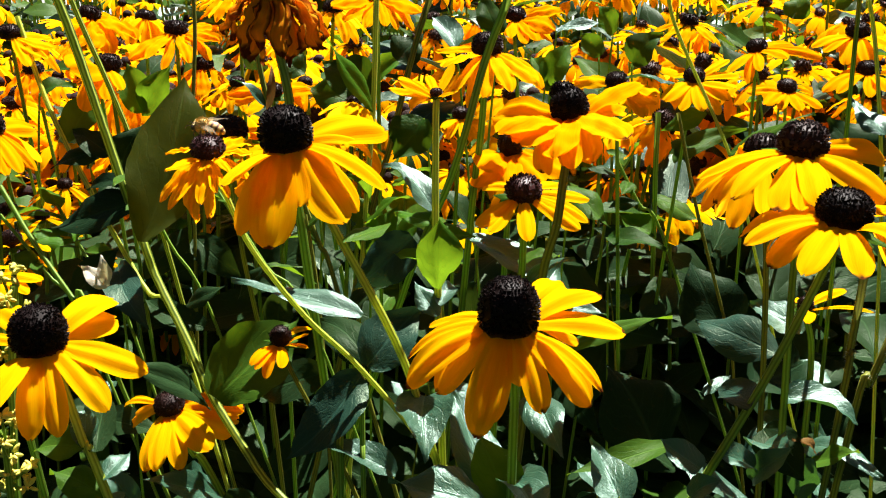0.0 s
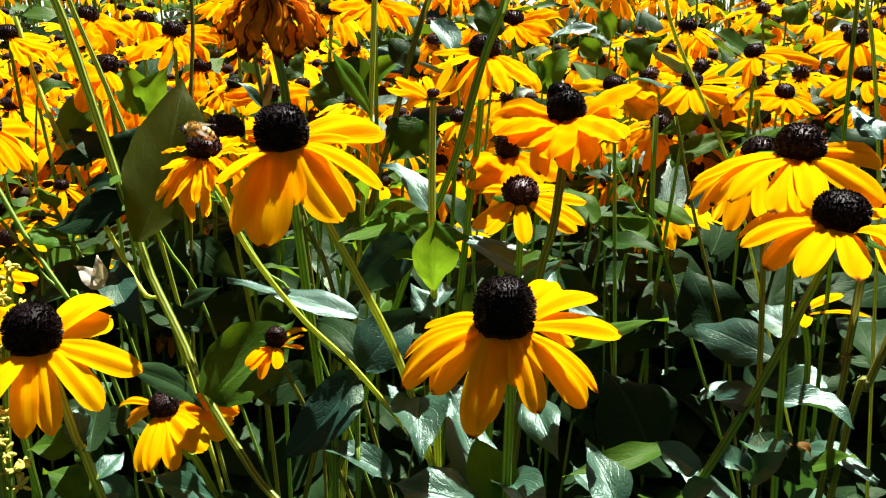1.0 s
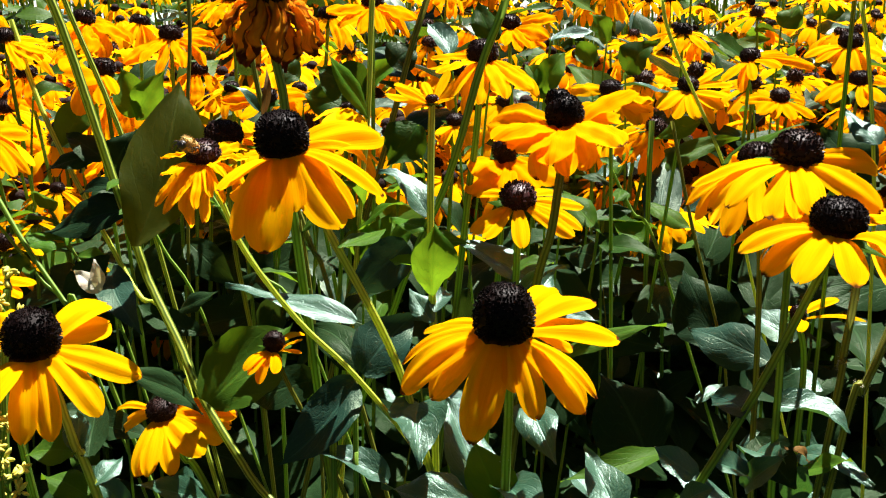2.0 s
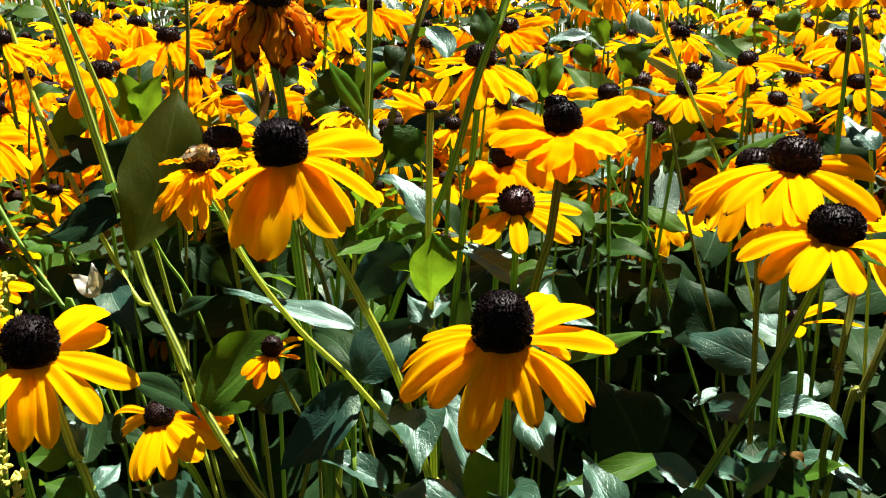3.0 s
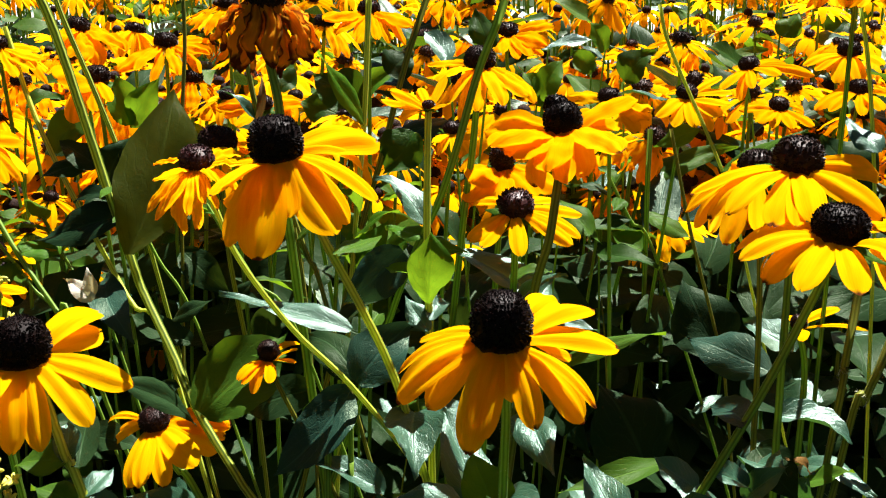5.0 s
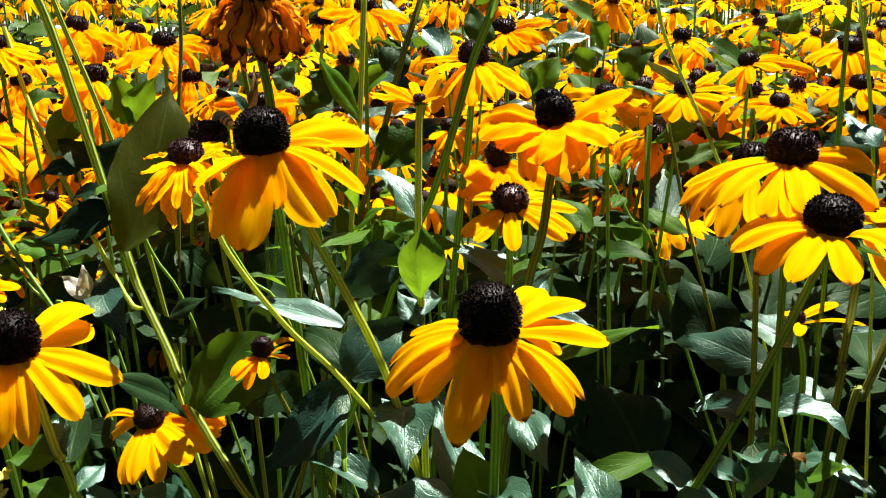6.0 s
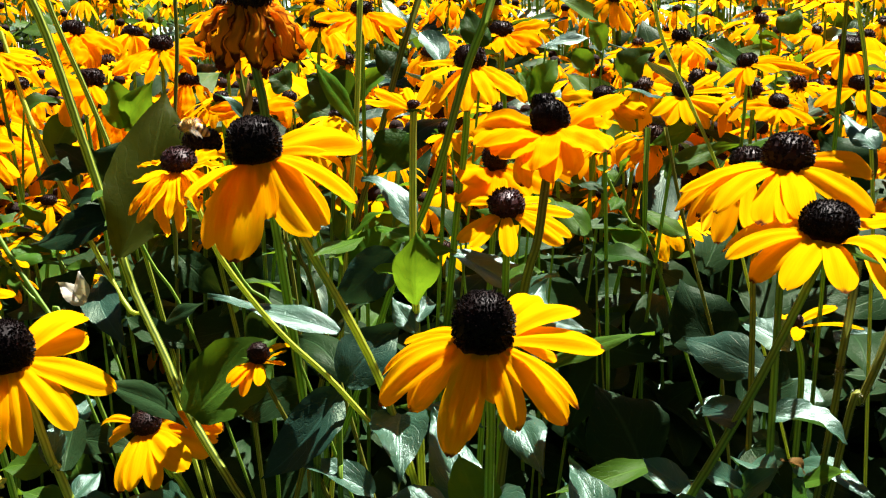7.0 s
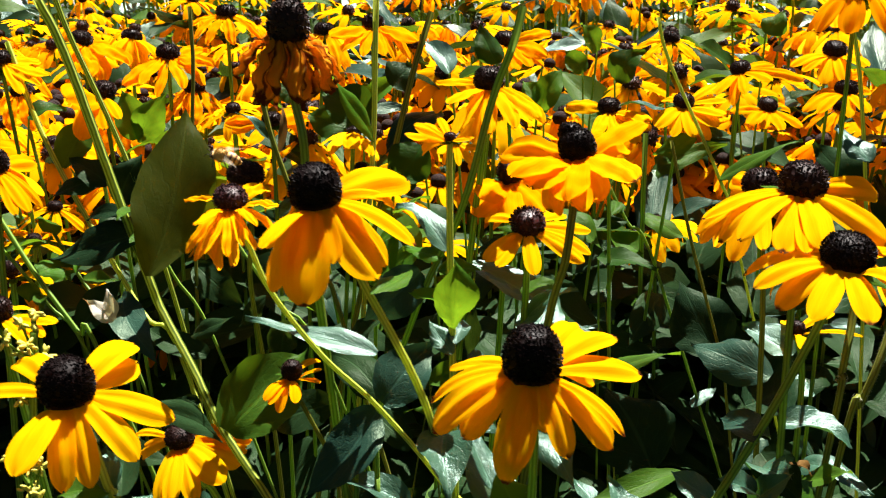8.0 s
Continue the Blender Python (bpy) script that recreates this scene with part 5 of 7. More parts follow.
v5 = stalk("slim green stalk with a broad leaf", ((-0.0111, 0.6109, 0.6697), (-0.0054, 0.6118, 0.6111), (0.0185, 0.6160, 0.3056), (0.0275, 0.6175, 0.0000),), 0.0013, tip=0.4)
leaf_on(v5, (-0.0111, 0.6109, 0.6697), (-0.0288, 0.6032, 0.6474), 0.0275, 0.60, 108, LEAF_BROAD, 28, 0.20, 0)
v6 = stalk("slim green stalk with a broad leaf", ((0.0631, 0.6571, 0.6811), (0.0586, 0.6571, 0.6197), (0.0402, 0.6572, 0.3099), (0.0333, 0.6573, 0.0000),), 0.0014, tip=0.4)
leaf_on(v6, (0.0631, 0.6571, 0.6811), (0.0781, 0.6653, 0.7048), 0.0195, 0.60, 109, LEAF_SUNLIT, 28, 0.20, 0)
v7 = stalk("slim green stalk with a broad leaf", ((0.0666, 0.6559, 0.6778), (0.0686, 0.6559, 0.6163), (0.0767, 0.6559, 0.3082), (0.0798, 0.6559, 0.0000),), 0.0014, tip=0.4)
leaf_on(v7, (0.0666, 0.6559, 0.6778), (0.0552, 0.6728, 0.6960), 0.0176, 0.60, 110, LEAF_SUNLIT, 28, 0.20, 0)
v8 = stalk("slim green stalk with a broad leaf", ((0.0077, 0.6645, 0.7025), (0.0144, 0.6647, 0.6418), (0.0427, 0.6658, 0.3209), (0.0533, 0.6662, 0.0000),), 0.0014, tip=0.4)
leaf_on(v8, (0.0077, 0.6645, 0.7025), (-0.0065, 0.6906, 0.7169), 0.0184, 0.30, 111, LEAF_PALE, 28, 0.40, 0)
v9 = stalk("slim green stalk with a broad leaf", ((0.0786, 0.7484, 0.7007), (0.0735, 0.7464, 0.6334), (0.0542, 0.7389, 0.3167), (0.0470, 0.7361, 0.0000),), 0.0016, tip=0.4)
leaf_on(v9, (0.0786, 0.7484, 0.7007), (0.1103, 0.7502, 0.7058), 0.0133, 0.30, 112, LEAF_PALE, 28, 0.40, 0)
v10 = stalk("slim green stalk with a broad leaf", ((-0.2716, 0.7150, 0.6649), (-0.2792, 0.7132, 0.5983), (-0.3063, 0.7068, 0.2991), (-0.3164, 0.7044, 0.0000),), 0.0015, tip=0.4)
leaf_on(v10, (-0.2716, 0.7150, 0.6649), (-0.2473, 0.7168, 0.6703), 0.0175, 0.50, 113, LEAF_BROAD, 28, 0.20, 0)
v11 = stalk("slim green stalk with a broad leaf", ((-0.1820, 0.5643, 0.5960), (-0.1821, 0.5650, 0.5365), (-0.1827, 0.5675, 0.2683), (-0.1830, 0.5684, 0.0000),), 0.0013, tip=0.4)
leaf_on(v11, (-0.1820, 0.5643, 0.5960), (-0.1544, 0.5161, 0.5788), 0.0202, 0.60, 114, LEAF_SHADE, 28, 0.20, 0)
v12 = stalk("slim green stalk with a broad leaf", ((0.2582, 0.8130, 0.7038), (0.2569, 0.8093, 0.6318), (0.2522, 0.7965, 0.3159), (0.2504, 0.7917, 0.0000),), 0.0017, tip=0.4)
leaf_on(v12, (0.2582, 0.8130, 0.7038), (0.2730, 0.8185, 0.7198), 0.0211, 0.50, 115, LEAF_FRESH, 28, 0.20, 0)
v13 = stalk("slim green stalk with a broad leaf", ((0.1167, 0.8033, 0.6758), (0.1196, 0.7994, 0.6031), (0.1292, 0.7865, 0.3015), (0.1329, 0.7817, 0.0000),), 0.0017, tip=0.4)
leaf_on(v13, (0.1167, 0.8033, 0.6758), (0.1040, 0.8088, 0.6918), 0.0194, 0.50, 116, LEAF_FRESH, 28, 0.20, 0)
v14 = stalk("slim green stalk with a broad leaf", ((-0.0902, 0.6993, 0.6809), (-0.0860, 0.6982, 0.6163), (-0.0697, 0.6941, 0.3082), (-0.0636, 0.6926, 0.0000),), 0.0015, tip=0.4)
leaf_on(v14, (-0.0902, 0.6993, 0.6809), (-0.1050, 0.7017, 0.6878), 0.0185, 0.50, 117, LEAF_BROAD, 28, 0.20, 0)
v15 = stalk("slim green stalk with a broad leaf", ((0.0788, 0.6366, 0.6217), (0.0747, 0.6361, 0.5586), (0.0603, 0.6340, 0.2793), (0.0549, 0.6332, 0.0000),), 0.0014, tip=0.4)
leaf_on(v15, (0.0788, 0.6366, 0.6217), (0.1001, 0.6096, 0.6047), 0.0206, 0.40, 118, LEAF_FRESH, 28, 0.20, 0)
v16 = stalk("slim green stalk with a broad leaf", ((0.1045, 0.6454, 0.5857), (0.1076, 0.6439, 0.5200), (0.1173, 0.6392, 0.2600), (0.1210, 0.6375, 0.0000),), 0.0014, tip=0.4)
leaf_on(v16, (0.1045, 0.6454, 0.5857), (0.1381, 0.6242, 0.5855), 0.0177, 0.30, 119, LEAF_BROAD, 28, 0.20, 0)
leaf_on(G, (-0.0222, 0.4384, 0.5376), (-0.0592, 0.4427, 0.5500), 0.0159, 0.30, 120, LEAF_PALE, 30, 0.42, 0)
leaf_on(main, (0.0177, 0.3813, 0.5559), (-0.0219, 0.3851, 0.5669), 0.0256, 0.35, 121, LEAF_PALE, 30, 0.42, 0)
leaf_on(main, (0.0238, 0.4089, 0.5439), (0.0042, 0.4505, 0.5725), 0.0231, 0.50, 122, LEAF_PALE, 30, 0.42, 0)
leaf_on(main, (0.0252, 0.3900, 0.5503), (0.0114, 0.4154, 0.5627), 0.0146, 0.50, 123, LEAF, 30, 0.20, 0)
leaf_on(D, (-0.1444, 0.4002, 0.5494), (-0.1687, 0.4042, 0.5608), 0.0194, 0.30, 124, LEAF_FRESH, 30, 0.20, 0)
leaf_on(low, (-0.1217, 0.4959, 0.4894), (-0.1406, 0.4804, 0.5058), 0.0266, 0.30, 125, LEAF_PALE, 30, 0.42, 0)
leaf_on(s14, (-0.1781, 0.5308, 0.5960), (-0.1921, 0.5344, 0.6061), 0.0105, 0.60, 126, PAPER, 30, 0.30, 0, label="papery cream faded petal")
leaf_on(s14, (-0.1883, 0.5514, 0.5891), (-0.1973, 0.5455, 0.6028), 0.0062, 0.40, 127, LEAF_DRY, 30, 0.30, 20, label="small faded curled leaf")
leaf_on(s14, (-0.1787, 0.5313, 0.5977), (-0.1819, 0.5363, 0.6119), 0.0080, 0.55, 128, PAPER, 30, 0.30, 0, label="papery cream faded petal")
leaf_on(s3, (-0.1880, 0.6002, 0.6387), (-0.1743, 0.6096, 0.6660), 0.0229, 0.70, 129, LEAF, 25, 0.20, 0)
leaf_on(s3, (-0.1960, 0.6137, 0.6471), (-0.2211, 0.6278, 0.6575), 0.0201, 0.50, 130, LEAF, 25, 0.20, 0)
leaf_on(s3, (-0.1864, 0.5991, 0.6356), (-0.1915, 0.5736, 0.6229), 0.0193, 0.60, 131, LEAF, 25, 0.20, 0)
leaf_on(s7, (-0.1461, 0.5980, 0.6015), (-0.1160, 0.5799, 0.5799), 0.0198, 0.60, 132, LEAF, 30, 0.10, 0)
leaf_on(s14, (-0.2039, 0.5488, 0.5817), (-0.1820, 0.5674, 0.6050), 0.0189, 0.60, 133, LEAF, 30, 0.10, 0)
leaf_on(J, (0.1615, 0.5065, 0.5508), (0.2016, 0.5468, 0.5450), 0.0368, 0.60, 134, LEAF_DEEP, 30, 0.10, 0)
leaf_on(s13, (-0.0607, 0.4993, 0.5608), (-0.1006, 0.5136, 0.5407), 0.0237, 0.60, 135, LEAF, 30, 0.10, 0)
w0 = stalk("slim pale green stalk in the sun", ((-0.1153, 0.5209, 0.6541), (-0.0879, 0.4985, 0.6198), (-0.0571, 0.4830, 0.5748), (0.0353, 0.4365, 0.2874), (0.0700, 0.4190, 0.0000),), 0.0010, tip=0.8)
leaf_on(w0, (-0.1112, 0.5188, 0.6482), (-0.1208, 0.5049, 0.6526), 0.0056, 0.11, 136, LEAF_FRESH, 30, 0.30, 0)
leaf_on(w0, (-0.1050, 0.5157, 0.6391), (-0.0963, 0.5103, 0.6333), 0.0076, 0.10, 137, LEAF, 30, 0.30, 0)
leaf_on(w0, (-0.1099, 0.5182, 0.6463), (-0.1203, 0.5139, 0.6556), 0.0109, 0.19, 138, LEAF_FRESH, 30, 0.30, 0)
w1 = stalk("slim pale green stalk in the sun", ((-0.1756, 0.5819, 0.6469), (-0.1534, 0.5684, 0.6080), (-0.1217, 0.5488, 0.5510), (-0.0374, 0.4967, 0.2755), (-0.0057, 0.4771, 0.0000),), 0.0011, tip=0.8)
leaf_on(w1, (-0.1638, 0.5747, 0.6262), (-0.1777, 0.5807, 0.6143), 0.0092, 0.13, 139, LEAF, 30, 0.30, 0)
leaf_on(w1, (-0.1663, 0.5762, 0.6306), (-0.1734, 0.5596, 0.6294), 0.0085, 0.14, 140, LEAF_FRESH, 30, 0.30, 0)
leaf_on(w1, (-0.1726, 0.5800, 0.6415), (-0.1782, 0.5562, 0.6438), 0.0082, 0.33, 141, LEAF_FRESH, 30, 0.30, 0)
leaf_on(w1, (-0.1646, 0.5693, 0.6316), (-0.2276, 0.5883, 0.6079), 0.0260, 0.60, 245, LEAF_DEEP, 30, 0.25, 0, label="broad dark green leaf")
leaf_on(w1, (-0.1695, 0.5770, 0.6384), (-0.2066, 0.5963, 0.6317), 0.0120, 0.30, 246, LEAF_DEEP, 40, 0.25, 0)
w2 = stalk("slim pale green stalk in the sun", ((-0.2385, 0.6332, 0.6118), (-0.2177, 0.6136, 0.5855), (-0.1839, 0.5876, 0.5408), (-0.1068, 0.5283, 0.2704), (-0.0778, 0.5061, 0.0000),), 0.0012, tip=0.8)
leaf_on(w2, (-0.2321, 0.6295, 0.6009), (-0.2462, 0.6093, 0.6122), 0.0113, 0.32, 142, LEAF_FRESH, 30, 0.30, 0)
leaf_on(w2, (-0.2374, 0.6326, 0.6100), (-0.2387, 0.6088, 0.6283), 0.0133, 0.10, 143, LEAF_FRESH, 30, 0.30, 0)
leaf_on(w2, (-0.2214, 0.6232, 0.5828), (-0.1992, 0.6137, 0.5859), 0.0114, 0.32, 144, LEAF_FRESH, 30, 0.30, 0)
w3 = stalk("slim pale green stalk in the sun", ((-0.2485, 0.5736, 0.6229), (-0.2232, 0.5633, 0.5930), (-0.1915, 0.5468, 0.5450), (-0.1045, 0.5015, 0.2725), (-0.0718, 0.4845, 0.0000),), 0.0011, tip=0.8)
leaf_on(w3, (-0.2458, 0.5725, 0.6197), (-0.2250, 0.5774, 0.6243), 0.0114, 0.16, 145, LEAF_FRESH, 30, 0.30, 0)
leaf_on(w3, (-0.2324, 0.5671, 0.6039), (-0.2332, 0.5623, 0.5941), 0.0128, 0.06, 146, LEAF_FRESH, 30, 0.30, 0)
leaf_on(w3, (-0.2264, 0.5646, 0.5967), (-0.2205, 0.5468, 0.5951), 0.0079, 0.06, 147, LEAF_FRESH, 30, 0.30, 0)
w4 = stalk("slim pale green stalk in the sun", ((0.1132, 0.6812, 0.6284), (0.1280, 0.6716, 0.6004), (0.1502, 0.6584, 0.5620), (0.2370, 0.6065, 0.2810), (0.2696, 0.5871, 0.0000),), 0.0013, tip=0.8)
leaf_on(w4, (0.1215, 0.6758, 0.6126), (0.1210, 0.6635, 0.6081), 0.0081, 0.14, 148, LEAF_FRESH, 30, 0.30, 0)
leaf_on(w4, (0.1276, 0.6719, 0.6012), (0.1071, 0.6660, 0.5987), 0.0109, 0.33, 149, LEAF, 30, 0.30, 0)
leaf_on(w4, (0.1208, 0.6763, 0.6140), (0.1133, 0.6551, 0.6103), 0.0101, 0.15, 150, LEAF_FRESH, 30, 0.30, 0)
w5 = stalk("slim pale green stalk in the sun", ((0.1314, 0.7214, 0.6223), (0.1157, 0.7113, 0.5927), (0.1079, 0.6960, 0.5484), (0.0692, 0.6205, 0.2742), (0.0547, 0.5921, 0.0000),), 0.0014, tip=0.8)
leaf_on(w5, (0.1267, 0.7184, 0.6135), (0.1144, 0.7283, 0.6227), 0.0126, 0.19, 151, LEAF_FRESH, 30, 0.30, 0)
leaf_on(w5, (0.1304, 0.7208, 0.6205), (0.1336, 0.7165, 0.6327), 0.0127, 0.05, 152, LEAF_FRESH, 30, 0.30, 0)
leaf_on(w5, (0.1218, 0.7152, 0.6043), (0.0974, 0.7256, 0.6108), 0.0151, 0.16, 153, LEAF, 30, 0.30, 0)
flower("yellow coneflower with a dark spiky cone and drooping petals", (0.1429, 0.8893, 0.5570), (4, 0), 0.0117, 0.5, ((7, -31, 22, 6), (52, -26, 22, 6), (92, -33, 22, 6), (120, -36, 22, 6), (159, -33, 22, 6), (199, -31, 22, 6), (253, -36, 22, 6), (284, -35, 22, 6), (323, -32, 22, 6),), ((0.1452, 0.8980, 0.3070), (0.1463, 0.9022, 0.1535), (0.1467, 0.9038, 0.0000),), 154, thick=0.0013, crumple=0.00, material=PETAL_DEEP)
flower("yellow coneflower with a dark spiky cone and drooping petals", (0.1748, 0.8386, 0.5324), (4, 0), 0.0102, 0.5, ((7, -35, 19, 5), (48, -36, 19, 5), (78, -34, 19, 5), (127, -31, 19, 5), (166, -29, 19, 5), (214, -36, 19, 5), (238, -42, 19, 5), (286, -39, 19, 5), (319, -33, 19, 5),), ((0.1825, 0.8655, 0.2824), (0.1860, 0.8776, 0.1412), (0.1873, 0.8822, 0.0000),), 155, thick=0.0013, crumple=0.10)
flower("yellow coneflower with a dark spiky cone and drooping petals", (0.1934, 0.9655, 0.5324), (4, 0), 0.0116, 0.5, ((21, -36, 21, 5), (51, -31, 21, 5), (99, -34, 21, 5), (127, -27, 21, 5), (168, -35, 21, 5), (224, -36, 21, 5), (262, -35, 21, 5), (292, -28, 21, 5), (329, -24, 21, 5),), ((0.2127, 0.9793, 0.2824), (0.2214, 0.9855, 0.1412), (0.2246, 0.9879, 0.0000),), 156, thick=0.0013, crumple=0.10, material=PETAL_DEEP)
flower("yellow coneflower with a dark spiky cone and drooping petals", (0.2163, 0.9213, 0.5576), (4, 0), 0.0120, 0.5, ((28, -36, 22, 6), (108, -26, 22, 6), (142, -27, 22, 6), (177, -29, 22, 6), (226, -26, 22, 6), (263, -30, 22, 6), (311, -30, 22, 6), (345, -28, 22, 6),), ((0.2121, 0.9227, 0.3076), (0.2101, 0.9234, 0.1538), (0.2093, 0.9237, 0.0000),), 157, thick=0.0013, crumple=0.05)
flower("yellow coneflower with a dark spiky cone and drooping petals", (-0.0271, 0.7810, 0.6111), (4, 0), 0.0110, 0.5, ((22, -27, 22, 6), (74, -34, 22, 6), (103, -25, 22, 6), (141, -34, 22, 6), (184, -34, 22, 6), (229, -28, 22, 6), (257, -30, 22, 6), (306, -34, 22, 6), (346, -35, 22, 6),), ((-0.0404, 0.7817, 0.3611), (-0.0481, 0.7821, 0.1805), (-0.0510, 0.7822, 0.0000),), 158, thick=0.0013, crumple=0.05, material=PETAL_DEEP)
flower("yellow coneflower with a dark spiky cone and drooping petals", (0.1298, 0.9191, 0.5205), (4, 0), 0.0101, 0.5, ((21, -43, 19, 5), (66, -36, 19, 5), (113, -46, 19, 5), (144, -43, 19, 5), (183, -34, 19, 5), (224, -38, 19, 5), (265, -34, 19, 5), (302, -44, 19, 5), (345, -37, 19, 5),), ((0.1443, 0.9220, 0.2705), (0.1506, 0.9232, 0.1353), (0.1530, 0.9237, 0.0000),), 159, thick=0.0013, crumple=0.05)
flower("yellow coneflower with a dark spiky cone and drooping petals", (-0.2697, 0.6877, 0.5857), (4, 0), 0.0114, 0.5, ((3, -12, 33, 7), (58, -8, 33, 7), (97, -12, 33, 7), (132, -6, 33, 7), (190, -8, 33, 7), (270, -3, 33, 7), (329, -12, 33, 7),), ((-0.2831, 0.6844, 0.3357), (-0.2904, 0.6827, 0.1679), (-0.2931, 0.6820, 0.0000),), 160, thick=0.0013, crumple=0.05, material=PETAL_DEEP)
flower("yellow coneflower with a dark spiky cone and drooping petals", (-0.2616, 0.7138, 0.6001), (6, 0), 0.0117, 0.5, ((20, -35, 25, 7), (61, -23, 25, 7), (90, -27, 25, 7), (131, -26, 25, 7), (181, -25, 25, 7), (208, -26, 25, 7), (248, -25, 25, 7), (291, -32, 25, 7), (330, -33, 25, 7),), ((-0.2476, 0.7266, 0.3501), (-0.2398, 0.7338, 0.1751), (-0.2369, 0.7364, 0.0000),), 161, thick=0.0013, crumple=0.00)
flower("yellow coneflower with a dark spiky cone and drooping petals", (-0.2629, 0.6225, 0.5805), (6, 0), 0.0105, 0.5, ((15, -33, 22, 6), (61, -37, 22, 6), (95, -32, 22, 6), (133, -29, 22, 6), (178, -36, 22, 6), (213, -35, 22, 6), (258, -30, 22, 6), (326, -36, 22, 6),), ((-0.2698, 0.6176, 0.3305), (-0.2735, 0.6151, 0.1653), (-0.2748, 0.6141, 0.0000),), 162, thick=0.0013, crumple=0.10, material=PETAL_DEEP)
flower("yellow coneflower with a dark spiky cone and drooping petals", (-0.1269, 0.6571, 0.6811), (10, 0), 0.0105, 0.5, ((10, -22, 22, 6), (50, -24, 22, 6), (92, -15, 22, 6), (131, -25, 22, 6), (179, -24, 22, 6), (206, -25, 22, 6), (260, -26, 22, 6), (290, -23, 22, 6), (341, -22, 22, 6),), ((-0.1192, 0.6696, 0.4311), (-0.1138, 0.6782, 0.2155), (-0.1118, 0.6815, 0.0000),), 163, thick=0.0013, crumple=0.05)
flower("yellow coneflower with a dark spiky cone and drooping petals", (-0.0851, 0.6571, 0.6811), (10, 0), 0.0105, 0.5, ((26, -19, 22, 6), (60, -25, 22, 6), (108, -18, 22, 6), (136, -24, 22, 6), (181, -19, 22, 6), (219, -26, 22, 6), (269, -24, 22, 6), (306, -16, 22, 6), (344, -16, 22, 6),), ((-0.0861, 0.6727, 0.4311), (-0.0868, 0.6835, 0.2155), (-0.0871, 0.6875, 0.0000),), 164, thick=0.0013, crumple=0.05, material=PETAL_DEEP)
flower("yellow coneflower with a dark spiky cone and drooping petals", (-0.0472, 0.6066, 0.6573), (0, 0), 0.0085, 0.5, ((297, -50, 21, 8), (355, -48, 21, 8), (433, -47, 21, 8), (504, -52, 21, 8), (586, -53, 21, 8),), ((-0.0649, 0.6141, 0.4073), (-0.0764, 0.6190, 0.2037), (-0.0807, 0.6209, 0.0000),), 165, thick=0.0013, crumple=0.00)
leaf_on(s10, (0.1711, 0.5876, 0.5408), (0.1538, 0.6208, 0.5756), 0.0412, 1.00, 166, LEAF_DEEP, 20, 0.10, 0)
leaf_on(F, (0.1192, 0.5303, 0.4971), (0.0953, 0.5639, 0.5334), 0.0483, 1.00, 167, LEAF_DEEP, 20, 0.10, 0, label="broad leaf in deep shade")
leaf_on(F, (0.1084, 0.3954, 0.5660), (0.0918, 0.3994, 0.5777), 0.0147, 0.38, 170, LEAF_PALE, 35, 0.35, 0)
leaf_on(E, (0.1426, 0.4305, 0.5453), (0.1212, 0.4242, 0.5576), 0.0154, 0.25, 171, LEAF_PALE, 35, 0.35, 0)
leaf_on(J, (0.1442, 0.4376, 0.5351), (0.1562, 0.4249, 0.5596), 0.0145, 0.41, 172, LEAF_PALE, 35, 0.35, 0)
leaf_on(F, (0.1041, 0.3915, 0.5548), (0.1141, 0.3851, 0.5669), 0.0118, 0.40, 173, LEAF_PALE, 35, 0.35, 0)
leaf_on(yb, (0.1786, 0.4698, 0.5058), (0.1733, 0.4406, 0.5438), 0.0154, 0.35, 174, LEAF_PALE, 35, 0.35, 0)
leaf_on(yb, (0.1848, 0.4832, 0.5141), (0.2022, 0.4596, 0.5374), 0.0170, 0.21, 175, LEAF_FRESH, 35, 0.35, 0)
leaf_on(yb, (0.1897, 0.4959, 0.5200), (0.2132, 0.4560, 0.5271), 0.0200, 0.41, 176, LEAF_PALE, 35, 0.35, 0)
leaf_on(C, (0.0396, 0.5142, 0.5732), (0.0759, 0.5028, 0.6015), 0.0145, 0.28, 179, LEAF_PALE, 35, 0.35, 0)
leaf_on(low, (-0.1166, 0.4872, 0.4949), (-0.1467, 0.4551, 0.5245), 0.0171, 0.40, 180, LEAF_PALE, 35, 0.35, 0)
leaf_on(D, (-0.1452, 0.3982, 0.5589), (-0.1376, 0.4154, 0.5627), 0.0112, 0.33, 181, LEAF_PALE, 35, 0.35, 0)
leaf_on(D, (-0.1507, 0.3985, 0.5750), (-0.1541, 0.4129, 0.5861), 0.0120, 0.28, 182, LEAF_PALE, 35, 0.35, 0)
leaf_on(hb, (-0.0023, 0.4385, 0.6175), (-0.0124, 0.4490, 0.6296), 0.0111, 0.32, 183, LEAF_PALE, 35, 0.35, 0)
leaf_on(hb, (-0.0020, 0.4401, 0.6222), (0.0041, 0.4583, 0.6260), 0.0092, 0.43, 184, LEAF_PALE, 35, 0.35, 0)
leaf_on(C, (0.0402, 0.5219, 0.5956), (0.0659, 0.5090, 0.6196), 0.0163, 0.35, 185, LEAF_PALE, 35, 0.35, 0)
leaf_on(C, (0.0402, 0.5195, 0.5886), (0.0786, 0.4821, 0.6029), 0.0143, 0.31, 186, LEAF_PALE, 35, 0.35, 0)
leaf_on(C, (0.0399, 0.5267, 0.6096), (0.0609, 0.5286, 0.6152), 0.0130, 0.12, 187, LEAF_FRESH, 35, 0.35, 0)
leaf_on(s5, (-0.0067, 0.5030, 0.6330), (0.0157, 0.5030, 0.6330), 0.0129, 0.25, 188, LEAF_SUNLIT, 35, 0.35, 0)
